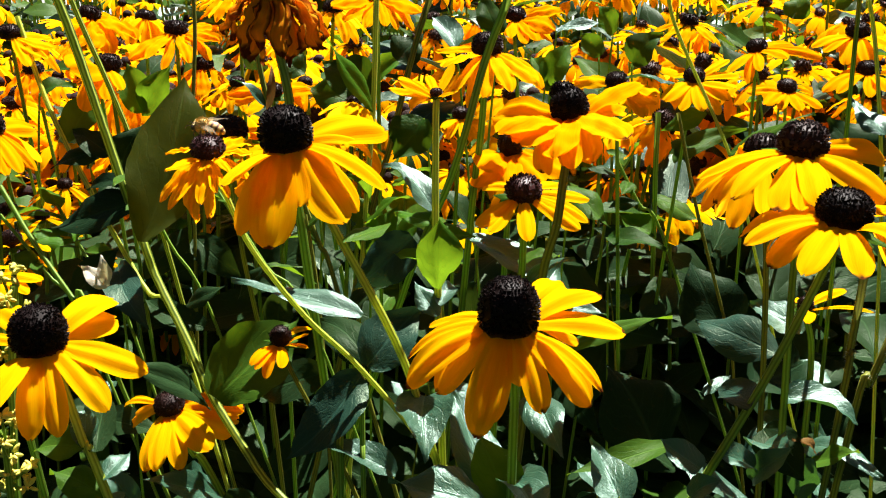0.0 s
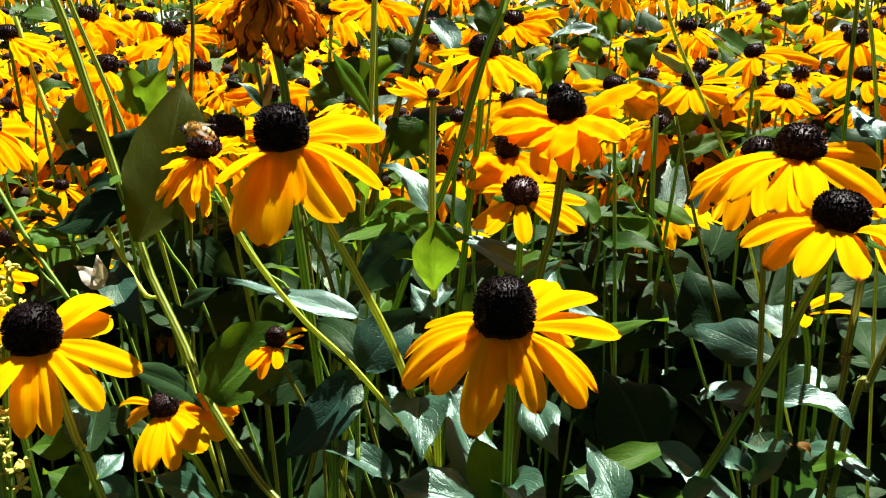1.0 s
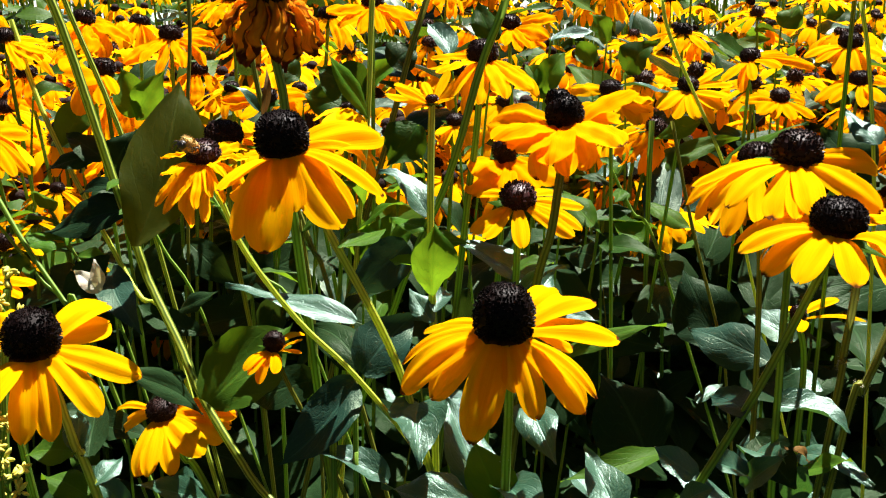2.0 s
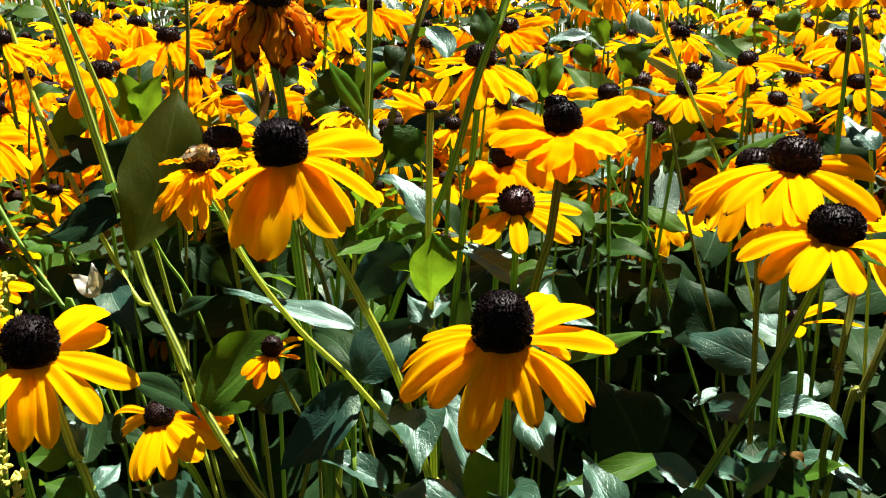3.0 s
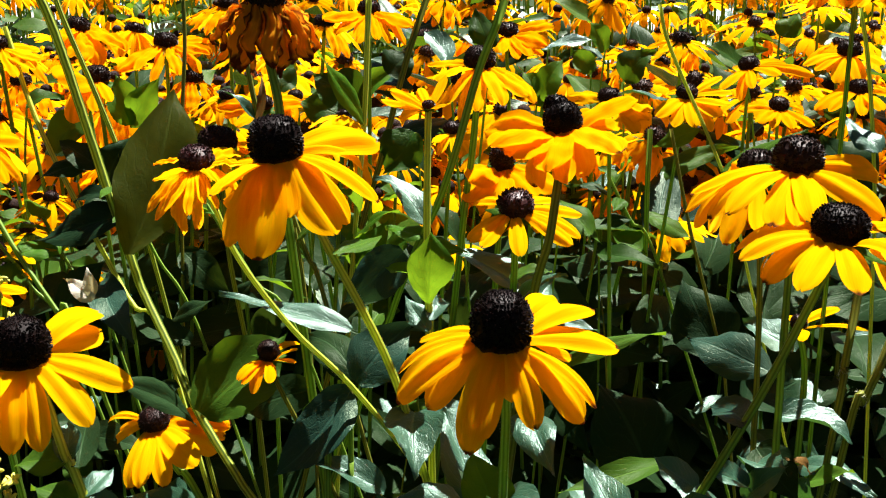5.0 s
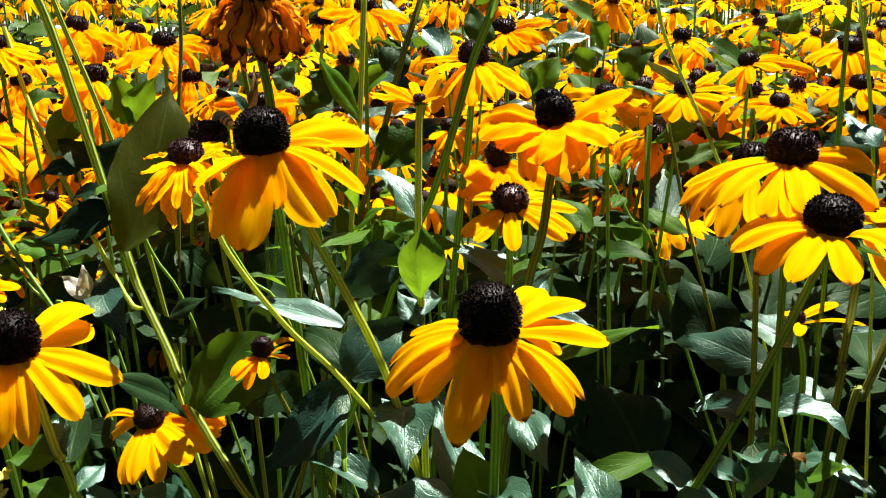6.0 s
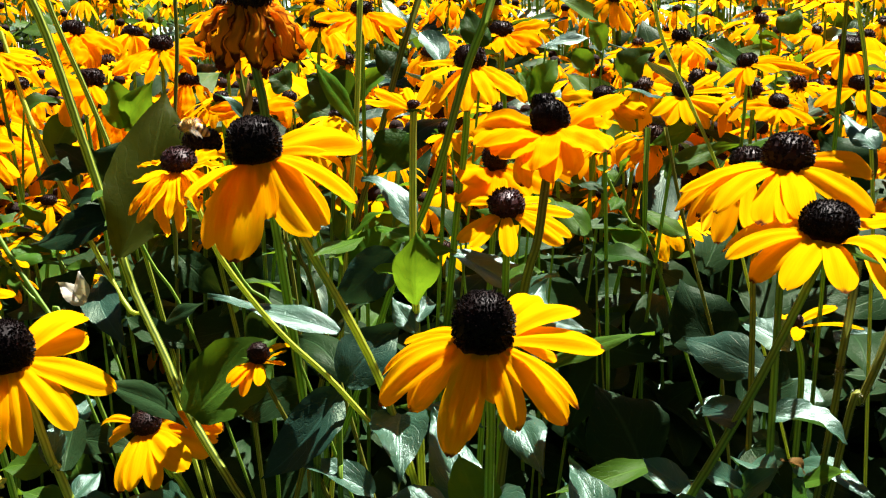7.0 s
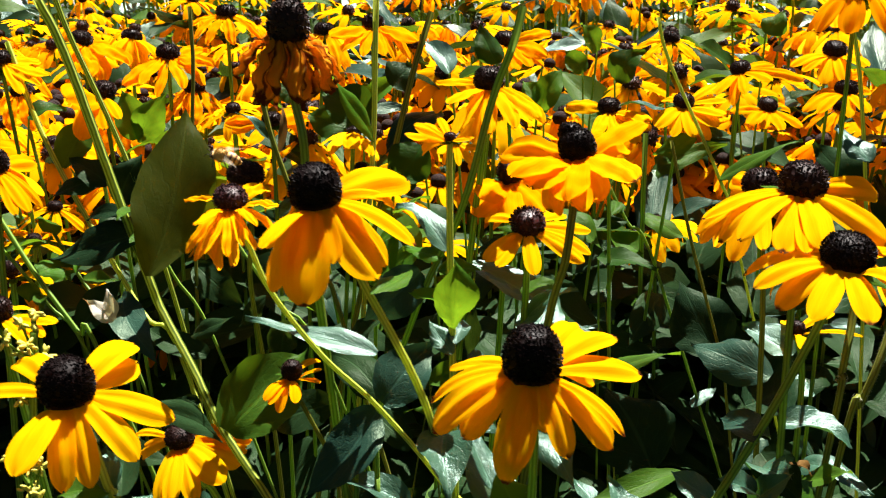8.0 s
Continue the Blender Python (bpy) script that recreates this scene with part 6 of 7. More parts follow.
leaf_on(s5, (-0.0038, 0.4958, 0.6427), (-0.0235, 0.5067, 0.6436), 0.0139, 0.20, 189, LEAF_SUNLIT, 35, 0.35, 0)
leaf_on(s6, (-0.0373, 0.5885, 0.6047), (-0.0552, 0.5684, 0.6080), 0.0161, 0.20, 190, LEAF_FRESH, 35, 0.35, 0)
leaf_on(hb, (-0.0030, 0.4420, 0.6402), (-0.0213, 0.4531, 0.6416), 0.0120, 0.18, 191, LEAF_SUNLIT, 35, 0.35, 0)
leaf_on(s12, (-0.0686, 0.5495, 0.6144), (-0.0855, 0.5410, 0.6204), 0.0134, 0.24, 192, LEAF_FRESH, 35, 0.35, 0)
leaf_on(s13, (-0.0651, 0.5145, 0.6047), (-0.0896, 0.5079, 0.6164), 0.0127, 0.21, 193, LEAF_FRESH, 35, 0.35, 0)
leaf_on(B, (-0.0368, 0.3790, 0.6720), (-0.0214, 0.4096, 0.6688), 0.0096, 0.24, 194, LEAF_FRESH, 35, 0.35, 0)
leaf_on(s4, (-0.0425, 0.5715, 0.6169), (-0.0196, 0.5580, 0.6390), 0.0156, 0.15, 195, LEAF_SUNLIT, 35, 0.35, 0)
leaf_on(s4, (-0.0425, 0.5767, 0.6319), (-0.0564, 0.5625, 0.6520), 0.0143, 0.09, 196, LEAF_FRESH, 35, 0.35, 0)
leaf_on(s6, (-0.0275, 0.5981, 0.6325), (-0.0076, 0.5819, 0.6469), 0.0142, 0.09, 197, LEAF_FRESH, 35, 0.35, 0)
leaf_on(s13, (-0.0694, 0.5239, 0.6322), (-0.0468, 0.5181, 0.6460), 0.0115, 0.10, 198, LEAF_FRESH, 35, 0.35, 0)
u0 = stalk("leafy green stalk in the shade", ((0.0808, 0.4929, 0.4964), (0.0903, 0.4943, 0.4389), (0.1195, 0.4984, 0.2194), (0.1304, 0.5000, 0.0000),), 0.0012, STEM_DARK, tip=0.2)
leaf_on(u0, (-0.1665, 0.4879, 0.4957), (-0.1928, 0.5012, 0.4748), 0.0113, 0.63, 203, LEAF_PALE, 30, 0.20, 0)
leaf_on(u0, (0.2712, 0.5920, 0.5044), (0.2833, 0.5707, 0.5025), 0.0117, 0.36, 205, LEAF, 30, 0.20, 0)
leaf_on(u0, (-0.1989, 0.5845, 0.5143), (-0.2047, 0.5627, 0.5041), 0.0142, 0.23, 206, LEAF_PALE, 30, 0.20, 0)
leaf_on(u0, (0.2131, 0.5392, 0.4727), (0.2084, 0.5101, 0.4731), 0.0110, 0.36, 207, LEAF_PALE, 30, 0.20, 0)
leaf_on(u0, (0.1982, 0.5670, 0.4940), (0.1737, 0.5540, 0.4785), 0.0169, 0.54, 208, LEAF_SHADE, 30, 0.20, 0)
u8 = stalk("leafy green stalk in the shade", ((-0.0064, 0.5738, 0.5309), (-0.0165, 0.5741, 0.4704), (-0.0477, 0.5751, 0.2352), (-0.0595, 0.5754, 0.0000),), 0.0013, STEM_DARK, tip=0.2)
leaf_on(u8, (-0.0064, 0.5738, 0.5309), (-0.0429, 0.5910, 0.5222), 0.0150, 0.45, 209, LEAF, 30, 0.20, 0)
leaf_on(u8, (-0.2249, 0.5761, 0.5017), (-0.2019, 0.5919, 0.4904), 0.0124, 0.56, 210, LEAF, 30, 0.20, 0)
leaf_on(u8, (-0.0054, 0.5969, 0.5242), (0.0370, 0.6087, 0.5307), 0.0193, 0.64, 212, LEAF, 30, 0.20, 0)
leaf_on(u8, (-0.1149, 0.4927, 0.4938), (-0.0889, 0.5042, 0.4660), 0.0176, 0.63, 213, LEAF, 30, 0.20, 0)
leaf_on(u8, (0.0167, 0.5941, 0.5455), (0.0289, 0.5926, 0.5269), 0.0134, 0.44, 214, LEAF_PALE, 30, 0.20, 0)
leaf_on(u8, (-0.2362, 0.5128, 0.4831), (-0.2583, 0.5062, 0.4869), 0.0106, 0.45, 215, LEAF, 30, 0.20, 0)
leaf_on(u8, (-0.1653, 0.6059, 0.5736), (-0.1310, 0.6104, 0.5839), 0.0165, 0.64, 216, LEAF, 30, 0.20, 0)
u16 = stalk("leafy green stalk in the shade", ((0.0955, 0.5734, 0.5836), (0.1021, 0.5747, 0.5260), (0.1264, 0.5795, 0.2630), (0.1355, 0.5813, 0.0000),), 0.0013, STEM_DARK, tip=0.2)
leaf_on(u16, (0.0092, 0.5163, 0.5484), (0.0423, 0.5419, 0.5409), 0.0137, 0.46, 218, LEAF, 30, 0.20, 0)
leaf_on(u16, (-0.1399, 0.5431, 0.5811), (-0.1156, 0.5332, 0.5963), 0.0115, 0.55, 220, LEAF, 30, 0.20, 0)
leaf_on(u16, (0.2319, 0.5706, 0.4774), (0.2174, 0.5663, 0.4967), 0.0115, 0.33, 222, LEAF_PALE, 30, 0.20, 0)
leaf_on(u16, (-0.0722, 0.6163, 0.5714), (-0.0628, 0.6400, 0.5802), 0.0123, 0.55, 223, LEAF, 30, 0.20, 0)
leaf_on(u16, (0.0294, 0.5070, 0.5373), (-0.0037, 0.4974, 0.5538), 0.0156, 0.25, 224, LEAF_PALE, 30, 0.20, 0)
u24 = stalk("leafy green stalk in the shade", ((-0.0097, 0.5279, 0.5573), (-0.0051, 0.5297, 0.5010), (0.0112, 0.5361, 0.2505), (0.0173, 0.5385, 0.0000),), 0.0012, STEM_DARK, tip=0.2)
leaf_on(u24, (-0.0097, 0.5279, 0.5573), (0.0158, 0.5308, 0.5688), 0.0135, 0.49, 225, LEAF_FRESH, 30, 0.20, 0)
leaf_on(u24, (0.0189, 0.5684, 0.5837), (0.0151, 0.5752, 0.5518), 0.0190, 0.24, 227, LEAF, 30, 0.20, 0)
leaf_on(u24, (-0.1856, 0.5997, 0.5348), (-0.1773, 0.5896, 0.5635), 0.0158, 0.31, 229, LEAF, 30, 0.20, 0)
leaf_on(u24, (-0.1371, 0.5681, 0.5569), (-0.1754, 0.5868, 0.5656), 0.0180, 0.52, 231, LEAF, 30, 0.20, 0)
leaf_on(u24, (0.0209, 0.5574, 0.5160), (-0.0236, 0.5859, 0.5090), 0.0192, 0.37, 232, LEAF_FRESH, 30, 0.20, 0)
u32 = stalk("leafy green stalk in the shade", ((0.0033, 0.5367, 0.4686), (0.0121, 0.5366, 0.4071), (0.0355, 0.5365, 0.2035), (0.0442, 0.5365, 0.0000),), 0.0013, STEM_DARK, tip=0.2)
leaf_on(u32, (0.0033, 0.5367, 0.4686), (0.0029, 0.5491, 0.4800), 0.0116, 0.37, 233, LEAF_FRESH, 30, 0.20, 0)
leaf_on(u32, (-0.2673, 0.5936, 0.5109), (-0.3037, 0.6030, 0.5146), 0.0148, 0.25, 234, LEAF, 30, 0.20, 0)
leaf_on(u32, (-0.1908, 0.5212, 0.5220), (-0.1437, 0.4963, 0.5279), 0.0173, 0.57, 236, LEAF, 30, 0.20, 0)
leaf_on(u32, (-0.1829, 0.5530, 0.4503), (-0.1996, 0.5567, 0.4725), 0.0167, 0.54, 237, LEAF_PALE, 30, 0.20, 0)
leaf_on(u32, (-0.0877, 0.5512, 0.5860), (-0.0924, 0.5610, 0.5549), 0.0176, 0.59, 238, LEAF, 30, 0.20, 0)
leaf_on(u32, (-0.1020, 0.5685, 0.5921), (-0.1197, 0.5814, 0.5693), 0.0131, 0.58, 239, LEAF, 30, 0.20, 0)
leaf_on(u32, (-0.1359, 0.5273, 0.5496), (-0.1542, 0.5188, 0.5367), 0.0135, 0.37, 240, LEAF, 30, 0.20, 0)
bud_spray("stalk with a spray of yellow-green flower buds", ((-0.1845, 0.4299, 0.6355), (-0.1872, 0.4237, 0.6024), (-0.1872, 0.4089, 0.5439), (-0.1873, 0.3537, 0.2720), (-0.1874, 0.3330, 0.0000),), 0.0016, 3)
bud_spray("stalk with a spray of yellow-green flower buds", ((-0.1804, 0.3919, 0.5866), (-0.1816, 0.3907, 0.5526), (-0.1897, 0.3832, 0.2763), (-0.1928, 0.3804, 0.0000),), 0.0015, 4)


# ---- the rest of the bed: flowers farther back ----
def pattern(seed):
    """One flower with its stalk and leaves, foot at the origin, about 0.62 m high."""
    rng = random.Random(seed)
    height = 0.62
    off = Vector((rng.uniform(-0.05, 0.05), rng.uniform(-0.05, 0.05), height))
    root = thing("coneflower", (0, 0, 0), "yellow coneflower with a dark cone among the crowded bed", "flower", "yellow coneflowers in the bed")
    wide = rng.uniform(0.013, 0.0165)
    m = head_at(root, off, (rng.uniform(-20, 34), rng.uniform(-26, 26)), wide, rng.choice((0.4, 0.5, 0.6)), seed, 110, CONE_FAR)
    count, droop, length = rng.choice((10, 11, 12, 13)), rng.choice((-12, -22, -32, -42, -55)), rng.uniform(0.030, 0.039)
    cover = (PETAL, PETAL_DEEP, PETAL_DEEP, PETAL, PETAL_WORN)[seed % 5]
    shapes = []
    for k in range(4):
        bm = petal_bm(length * rng.uniform(0.85, 1.1), rng.uniform(0.0080, 0.0115), droop + rng.uniform(-9, 9), rng.uniform(12, 26), wide * 0.4, seed * 9 + k, 8, 4, curl=rng.choice((0.0, 0.0, 0.08, 0.25)), crumple=rng.choice((0.0, 0.06, 0.12, 0.22)))
        mesh = bpy.data.meshes.new("petal")
        bm.to_mesh(mesh)
        bm.free()
        mesh.shade_smooth()
        mesh.materials.append(cover)
        shapes.append(mesh)
    for k in range(count):
        if rng.random() < 0.07:
            continue
        turn = math.tau * (k + rng.uniform(-0.25, 0.25)) / count
        part("petal", rng.choice(shapes), cover, root, "", m @ Matrix.Rotation(turn, 4, "Z") @ Matrix.Rotation(rng.uniform(-0.12, 0.12), 4, "Y"))
    mid = off * 0.5 + Vector((rng.uniform(-0.02, 0.02), rng.uniform(-0.02, 0.02), 0))
    line = glide([off, off * 0.8 + mid * 0.2 + Vector((0, 0, -0.01)), mid, Vector((0, 0, 0))], 3)
    part("stem", tube_bm(line, 0.0012, 0.0020, 6), STEM, root)
    for k in range(rng.choice((2, 3, 3))):
        s = rng.uniform(0.35, 0.88)
        at = line[int((1 - s) * (len(line) - 1))]
        turn = rng.uniform(0, math.tau)
        long = rng.uniform(0.045, 0.085)
        tip = at + Vector((math.cos(turn) * long, math.sin(turn) * long, rng.uniform(-0.3, 0.7) * long))
        leaf_on(root, at, tip, long * rng.uniform(0.32, 0.45), rng.uniform(0, 0.4), seed * 5 + k, rng.choice((LEAF, LEAF_BROAD, LEAF_FRESH, LEAF_SHADE)), 40, 0.25)
    return root


def crowd():
    """Copies of a dozen patterns over the bed behind the front flowers."""
    rng = random.Random(11)
    patterns = [pattern(100 + k) for k in range(20)]
    spots = []
    tries = 0
    while len(spots) < 300 and tries < 20000:
        tries += 1
        y = 0.77 + 0.85 * rng.random() ** 1.1
        x = rng.uniform(-1, 1) * (0.44 * y + 0.08)
        gap = 0.045 + 0.004 * y
        if all((x - a) ** 2 + (y - b) ** 2 > gap * gap for a, b in spots):
            spots.append((x, y))
    spots.sort(key=lambda s: s[1])
    for k, (x, y) in enumerate(spots):
        high = rng.uniform(0.585, 0.665) if y < 1.0 else rng.uniform(0.53, 0.685)
        high -= rng.uniform(0.05, 0.13) if rng.random() < 0.36 else 0.0
        m = pose(x, y, 0, rng.uniform(-6, 6), rng.uniform(-7, 7), rng.uniform(0, 360))
        ob = patterns[k] if k < len(patterns) else copy_thing(rng.choice(patterns), m)
        ob.matrix_basis = m
        s = high / 0.62
        ob.scale = (s, s, s)
    return rng


def ball_bm(bm, m, r):
    """A small rough dome."""
    layer = bm.loops.layers.uv.verify()
    rows = [[m @ Vector((r * math.cos(w) * math.cos(math.tau * j / 9), r * math.cos(w) * math.sin(math.tau * j / 9), r * 0.9 * math.sin(w))) for j in range(10)]
            for w in (-0.8, -0.2, 0.4, 0.9, 1.3, 1.55)]
    sheet(bm, rows, [[(0, 0)] * 10] * 6, layer)


def far_flowers():
    """The flowers at the back of the bed, past counting."""
    rng = random.Random(21)
    petals, cones, stems = bmesh.new(), bmesh.new(), bmesh.new()
    for k in range(4900):
        if k < 3300:
            y = 0.3 + 4.7 * rng.random() ** 1.3
            # Spread wide: unseen flowers at the sides, added to block light from there.
            x = rng.uniform(-1, 1) * (1.2 + 0.3 * y)
            if y < 1.66 and abs(x) < 0.44 * y + 0.10 or y < 0.8 and abs(x) < 0.55:
                continue
            c = Vector((x, y, rng.uniform(0.52, 0.70)))
        elif k >= 4200:
            y = rng.uniform(0.3, 4.9)
            x = rng.choice((-1, 1)) * rng.uniform(1.2 + 0.3 * y, 2.7)
            if abs(x) > 2.25:
                continue
            c = Vector((x, y, rng.uniform(0.52, 0.70)))
        else:
            y = rng.uniform(0.86, 1.5)
            x = rng.uniform(-1, 1) * (0.46 * y + 0.06)
            c = Vector((x, y, rng.uniform(0.53, 0.60)))
        lean = Matrix.Translation(c) @ Euler((rng.uniform(-0.3, 0.4), rng.uniform(-0.3, 0.3), 0)).to_matrix().to_4x4()
        droop = rng.uniform(-55, -5)
        for j in range(9):
            m = lean @ Matrix.Rotation(math.tau * j / 9 + rng.uniform(-0.15, 0.15), 4, "Z")
            petal_bm(rng.uniform(0.028, 0.037), 0.0105, droop + rng.uniform(-8, 8), 16, 0.007, j, 3, 2, bm=petals, m=m)
        ball_bm(cones, lean @ Matrix.Translation((0, 0, 0.003)), 0.0076)
        tube_bm([c, c * 0.5 + Vector((x, y, 0)) * 0.5 + Vector((0.01, 0, 0)), Vector((x, y, 0))], 0.0018, 0.0025, 5, 0, stems)
    root = thing("far_coneflowers", (0, 2.7, 0), "mass of yellow coneflowers at the back of the bed", "flowers", "", "stuff")
    part("petals", petals, PETAL, root)
    part("cones", cones, CONE_GRAIN, root)
    part("stems", stems, STEM, root)


def understory():
    """Leaves past counting between the stalks, on thin stalks of their own."""
    rng = random.Random(31)
    # The dense, very dark leaves are added to darken gaps between the stalks.
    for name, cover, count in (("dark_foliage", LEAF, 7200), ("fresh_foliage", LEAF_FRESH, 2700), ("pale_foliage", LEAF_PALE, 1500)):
        bm, twigs = bmesh.new(), bmesh.new()
        for k in range(count):
            y = 0.50 + 2.3 * rng.random() ** 1.5
            x = rng.uniform(-1, 1) * (0.52 * y + 0.40)
            if rng.random() < 0.2:
                # Unseen leaves off to both sides, added to block side light.
                y, x = rng.uniform(0.2, 2.8), rng.choice((-1, 1)) * rng.uniform(0.5, 1.6)
            top = 0.38 if y < 0.62 else 0.42 if y < 0.74 else 0.50 if y < 0.86 else 0.59
            z = rng.uniform(0.10, top)
            if k > 5200:
                x, y, z = rng.uniform(-0.5, 0.5), rng.uniform(0.64, 0.98), rng.uniform(0.22, 0.42)
            elif k > 4990:
                # Extra layer of leaves, added to shade the stems below.
                x, y, z = rng.uniform(-0.5, 0.6), rng.uniform(0.66, 0.84), rng.uniform(0.46, 0.55)
            elif k % 3 == 0:
                x, y = rng.uniform(-0.65, 0.65), rng.uniform(0.80, 1.40)
                z = rng.uniform(0.34, 0.535) if cover is LEAF else rng.uniform(0.40, 0.50) if cover is LEAF_PALE else rng.uniform(0.40, 0.55)
            elif k % 5 == 1:
                y = rng.uniform(1.6, 5.0)
                x, z = rng.uniform(-1, 1) * (0.5 * y + 0.3), rng.uniform(0.32, 0.60)
            long = rng.uniform(0.05, 0.10)
            tip = rng.uniform(0, 35)
            if cover is LEAF_PALE and k < 16:
                x, y, z, long = rng.uniform(0.02, 0.32), rng.uniform(0.50, 0.74), rng.uniform(0.41, 0.52), rng.uniform(0.024, 0.05)
            m = pose(x, y, z, tip, 0, 0) @ pose(0, 0, 0, rng.uniform(-20, 20), rng.uniform(-30, 30), rng.uniform(0, 360))
            leaf_bm(long, long * rng.uniform(0.34, 0.5), rng.uniform(10, 60), 0.22, k, 6, 4, bm, m)
            if k % 30 == 0:
                tube_bm([Vector((x, y, z)), Vector((x + rng.uniform(-0.02, 0.02), y, z * 0.5)), Vector((x + rng.uniform(-0.10, 0.10), y, 0))], 0.0013, 0.0022, 5, 0, twigs)
        root = thing(name, (0, 1.5, 0), "tangle of broad leaves between the flower stalks", "foliage", "", "stuff")
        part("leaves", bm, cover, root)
        part("twigs", twigs, STEM_DARK, root)


crowd()
far_flowers()
understory()


# ---- the bee ----
def bee_hair(colours):
    n = Nodes("bee_fur" if len(colours) == 2 else "bee_bands")
    coords = n.add("ShaderNodeTexCoord")
    if len(colours) == 2:
        grain = n.noise(coords.outputs["Object"], 900.0, 3.0)
        return n.solid(n.mix(grain, *colours), 0.8, n.bump(grain, 1.0, 0.0005), 0.2)
    split = n.add("ShaderNodeSeparateXYZ")
    n.link(coords.outputs["Object"], split.inputs[0])
    wave = n.maths("SINE", n.maths("MULTIPLY", split.outputs["X"], 6.283 / 0.0021))
    band = n.ramp(n.maths("ADD", wave, 0.55), (0.05, colours[0]), (0.35, colours[1]), (1.0, colours[2]))
    grain = n.noise(coords.outputs["Object"], 1200.0, 3.0)
    return n.solid(band, 0.55, n.bump(grain, 0.6, 0.0002), 0.4)


def blob(length, wide, high, taper=0.0, segments=14, rings=9):
    """A rounded body along x."""
    bm = bmesh.new()
    bmesh.ops.create_uvsphere(bm, u_segments=segments, v_segments=rings, radius=0.5)
    for v in bm.verts:
        x, y, z = v.co.z, v.co.x, v.co.y
        k = 1 - taper * (0.5 - x)
        v.co = (x * length, y * wide * k, z * high * k)
    return bm


def honey_bee():
    fur = bee_hair(((0.62, 0.44, 0.15), (0.32, 0.19, 0.055)))
    bands = bee_hair(((0.09, 0.034, 0.009), (0.42, 0.17, 0.03), (0.52, 0.33, 0.11)))
    black = Nodes("bee_dark").solid((0.02, 0.013, 0.01), 0.35)
    clear = Nodes("bee_wing")
    wing = clear.add("ShaderNodeBsdfPrincipled", Roughness=0.4)
    wing.inputs["Base Color"].default_value = (0.50, 0.40, 0.24, 1)
    wing.inputs["Specular IOR Level"].default_value = 0.15
    see = clear.add("ShaderNodeBsdfTransparent")
    both = clear.add("ShaderNodeMixShader", Fac=0.13)
    clear.link(see.outputs[0], both.inputs[1])
    clear.link(wing.outputs[0], both.inputs[2])
    clear.link(both.outputs[0], clear.out.inputs["Surface"])
    bee = thing("honey_bee", (0, 0, 0), "furry brown honey bee with banded abdomen feeding on coneflowers", "bee")
    thorax = blob(0.0062, 0.0062, 0.0058)
    for v in list(thorax.verts):
        v.co *= 1 + 0.05 * noise.noise(v.co * 900)
    part("thorax", thorax, fur, bee, "fuzzy tan thorax", pose(0.0005, 0, 0.0035))
    tufts = bmesh.new()
    rng = random.Random(3)
    for k in range(1100):
        way = Vector((rng.gauss(0, 1), rng.gauss(0, 1), rng.gauss(0.3, 1))).normalized()
        at = Vector((0.0005, 0, 0.0035)) + Vector((way.x * 0.0028, way.y * 0.0027, way.z * 0.0026))
        a = way.orthogonal().normalized() * 0.00012
        b = way.cross(a)
        tufts.faces.new([tufts.verts.new(p) for p in (at + a, at - a * 0.5 + b, at + way * rng.uniform(0.0006, 0.0015))])
    part("fur", tufts, fur, bee, "fine tan hairs")
    part("abdomen", blob(0.0082, 0.0066, 0.0064, 0.4), bands, bee, "amber and dark banded abdomen", pose(-0.0050, 0, 0.0024, 0, -26, 0))
    part("head", blob(0.0026, 0.0040, 0.0038), black, bee, "dark head", pose(0.0040, 0, 0.0028))
    for side in (-1, 1):
        part("eye", blob(0.0013, 0.0008, 0.0020), black, bee, "glossy dark eye", pose(0.0043, side * 0.0016, 0.0032))
        part("antenna", tube_bm(glide([Vector((0.0049, side * 0.0006, 0.0036)), Vector((0.0062, side * 0.0014, 0.0042)), Vector((0.0074, side * 0.0020, 0.0030))], 3), 0.00014, 0.0001, 5), black, bee)
        for k, (x, y) in enumerate(((0.0095, 0.0034), (0.0068, 0.0022))):
            m = pose(0.0002 - 0.0012 * k, side * 0.0014, 0.0054 - 0.0005 * k, 0, 12, 180 - side * (28 + 14 * k))
            part("wing", leaf_bm(x, y, 8, 0.03, k, 6, 4), clear.mat, bee, "clear amber wing", m)
        for k, x in enumerate((0.0022, 0.0004, -0.0014)):
            line = glide([Vector((x, side * 0.0014, 0.0022)), Vector((x + 0.0006 - 0.0008 * k, side * 0.0036, 0.0026)), Vector((x + 0.001 - 0.0016 * k, side * 0.0046, -0.0002))], 3)
            part("leg", tube_bm(line, 0.0004 if k == 2 else 0.0003, 0.00015, 5), black, bee, "bent dark leg")
    return bee


bee = honey_bee()


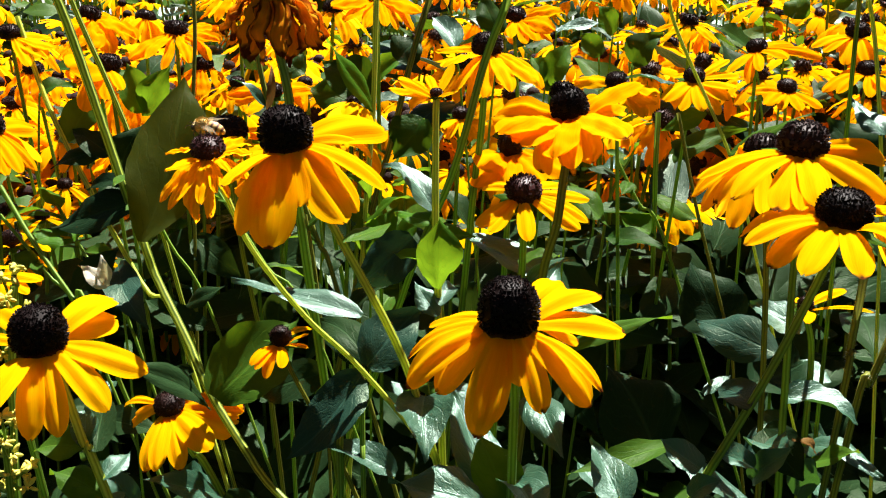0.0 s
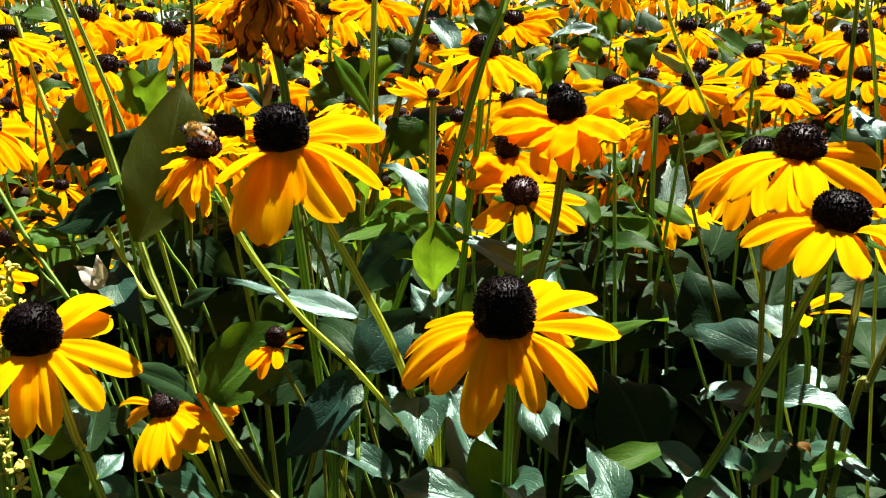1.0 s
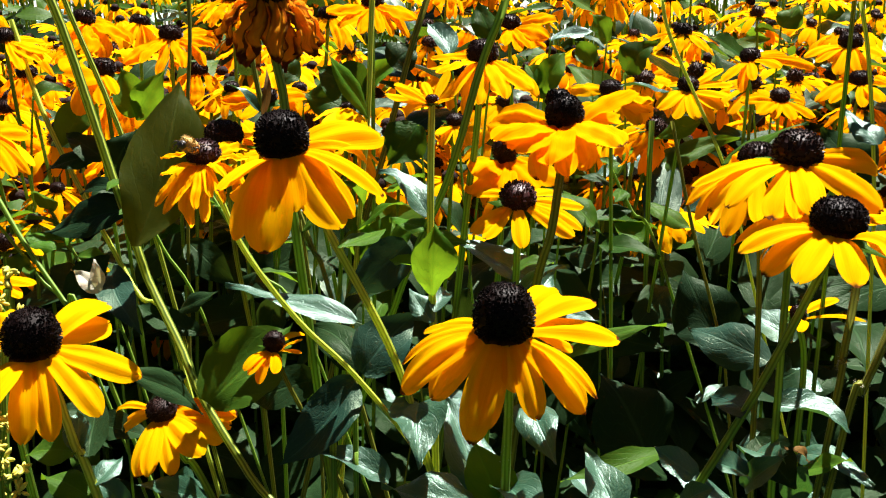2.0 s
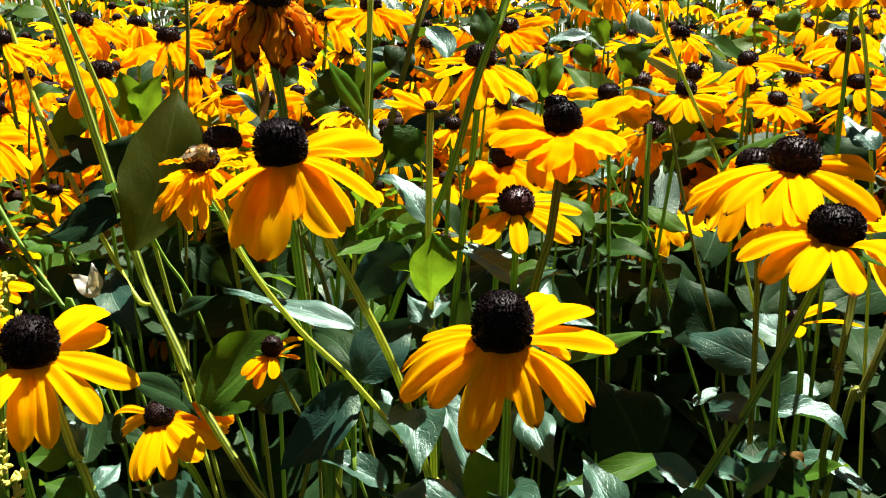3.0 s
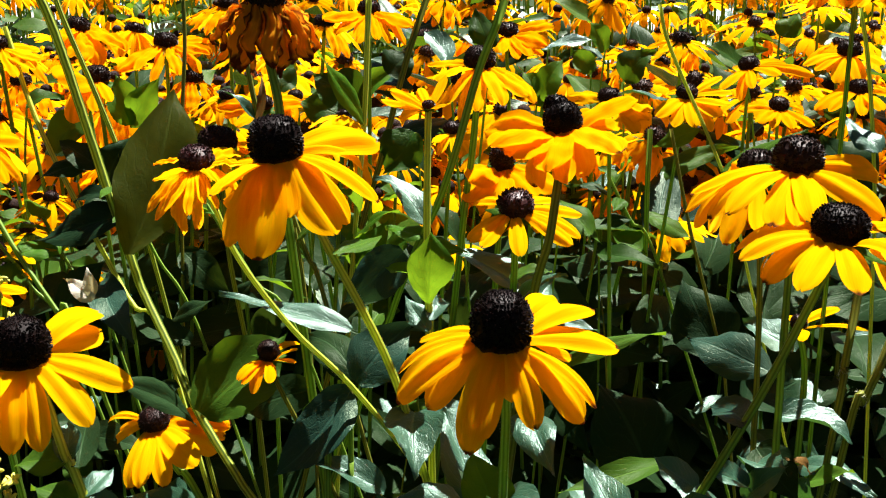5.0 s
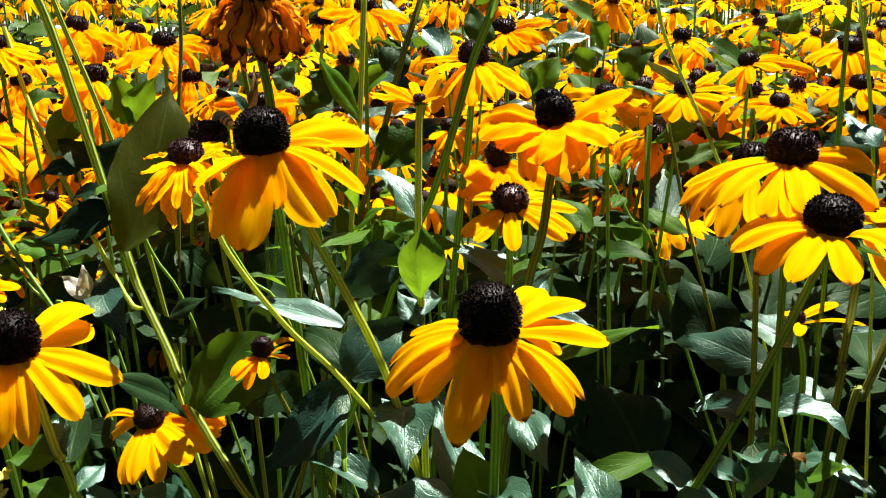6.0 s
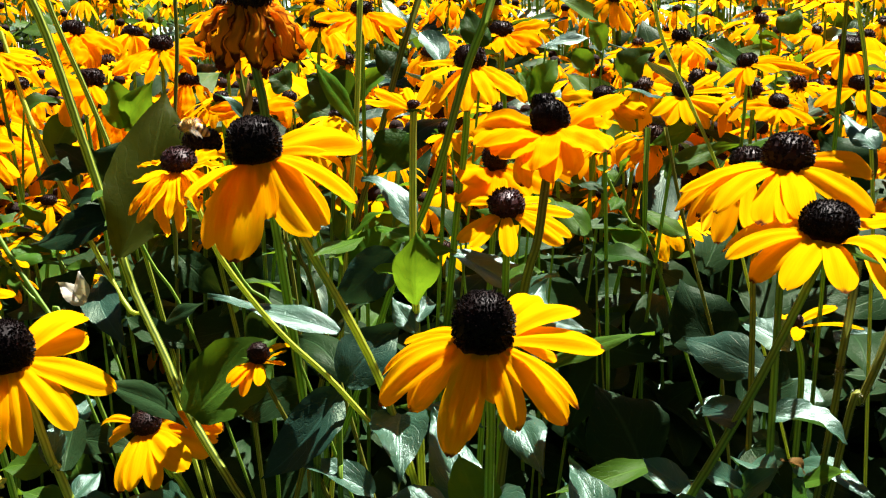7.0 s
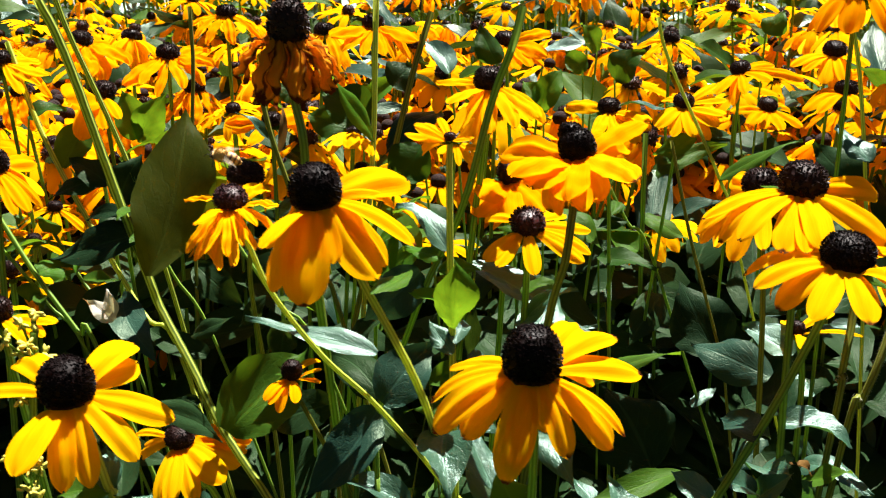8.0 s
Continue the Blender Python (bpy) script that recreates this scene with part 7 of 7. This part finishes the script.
def motions():
    """The bee moves from flower to flower."""
    walk(bee, [
        (0.0, pose(-0.0945, 0.4178, 0.7049, -20, 0, 165)),
        (0.5, pose(-0.0965, 0.4178, 0.7051, -20, -4, 175)),
        (1.0, pose(-0.0979, 0.4179, 0.7026, -20, -10, 190)),
        (1.4, pose(-0.1009, 0.4164, 0.7029, -15, -16, 200)),
        (1.7, pose(-0.1021, 0.4134, 0.7005, -10, -24, 215)),
        (2.2, pose(-0.0972, 0.4123, 0.7000, 0, -10, 280)),
        (2.8, pose(-0.0934, 0.4125, 0.6999, 10, -4, 345)),
        (3.0, pose(-0.0922, 0.4124, 0.6995, 10, -4, 350)),
        (3.4, pose(-0.0901, 0.4102, 0.7015, 15, -4, 350)),
        (3.6, pose(-0.0893, 0.4103, 0.7021, 20, 0, 20)),
        (3.7, pose(-0.0882, 0.4118, 0.7020, 10, 0, 60)),
        (3.9, pose(-0.0880, 0.4202, 0.7018, 10, -30, 45)),
        (4.1, pose(-0.0836, 0.4234, 0.7065, 10, -25, 25)),
        (4.2, pose(-0.0747, 0.4166, 0.7150, 0, -10, 20)),
        (4.4, pose(-0.0418, 0.3760, 0.7310, 0, 0, 0)),
        (4.5, pose(-0.1310, 0.3488, 0.6414, 0, 0, -60)),
        (4.7, pose(-0.1773, 0.3294, 0.6275, 0, 0, -140)),
        (5.1, pose(-0.1831, 0.3936, 0.6936, 0, 0, -220)),
        (5.5, pose(-0.1351, 0.4449, 0.7225, 0, 0, -290)),
        (5.8, pose(-0.0882, 0.4611, 0.7007, 0, 20, -250)),
        (6.0, pose(-0.0878, 0.4593, 0.7009, 0, 10, -230)),
        (6.2, pose(-0.0912, 0.4561, 0.7017, -20, 0, -200)),
        (6.4, pose(-0.0944, 0.4527, 0.7020, -30, -6, -192)),
        (6.6, pose(-0.0960, 0.4512, 0.7031, -30, -8, -190)),
        (7.0, pose(-0.0966, 0.4515, 0.7029, -30, -8, -190)),
        (7.3, pose(-0.1002, 0.4505, 0.7036, -30, -8, -190)),
        (7.5, pose(-0.1000, 0.4480, 0.7030, -30, -8, -190)),
        (7.7, pose(-0.1003, 0.4470, 0.7038, -30, -8, -190)),
        (8.0, pose(-0.1012, 0.4462, 0.7068, -30, -8, -190)),
    ])


motions()
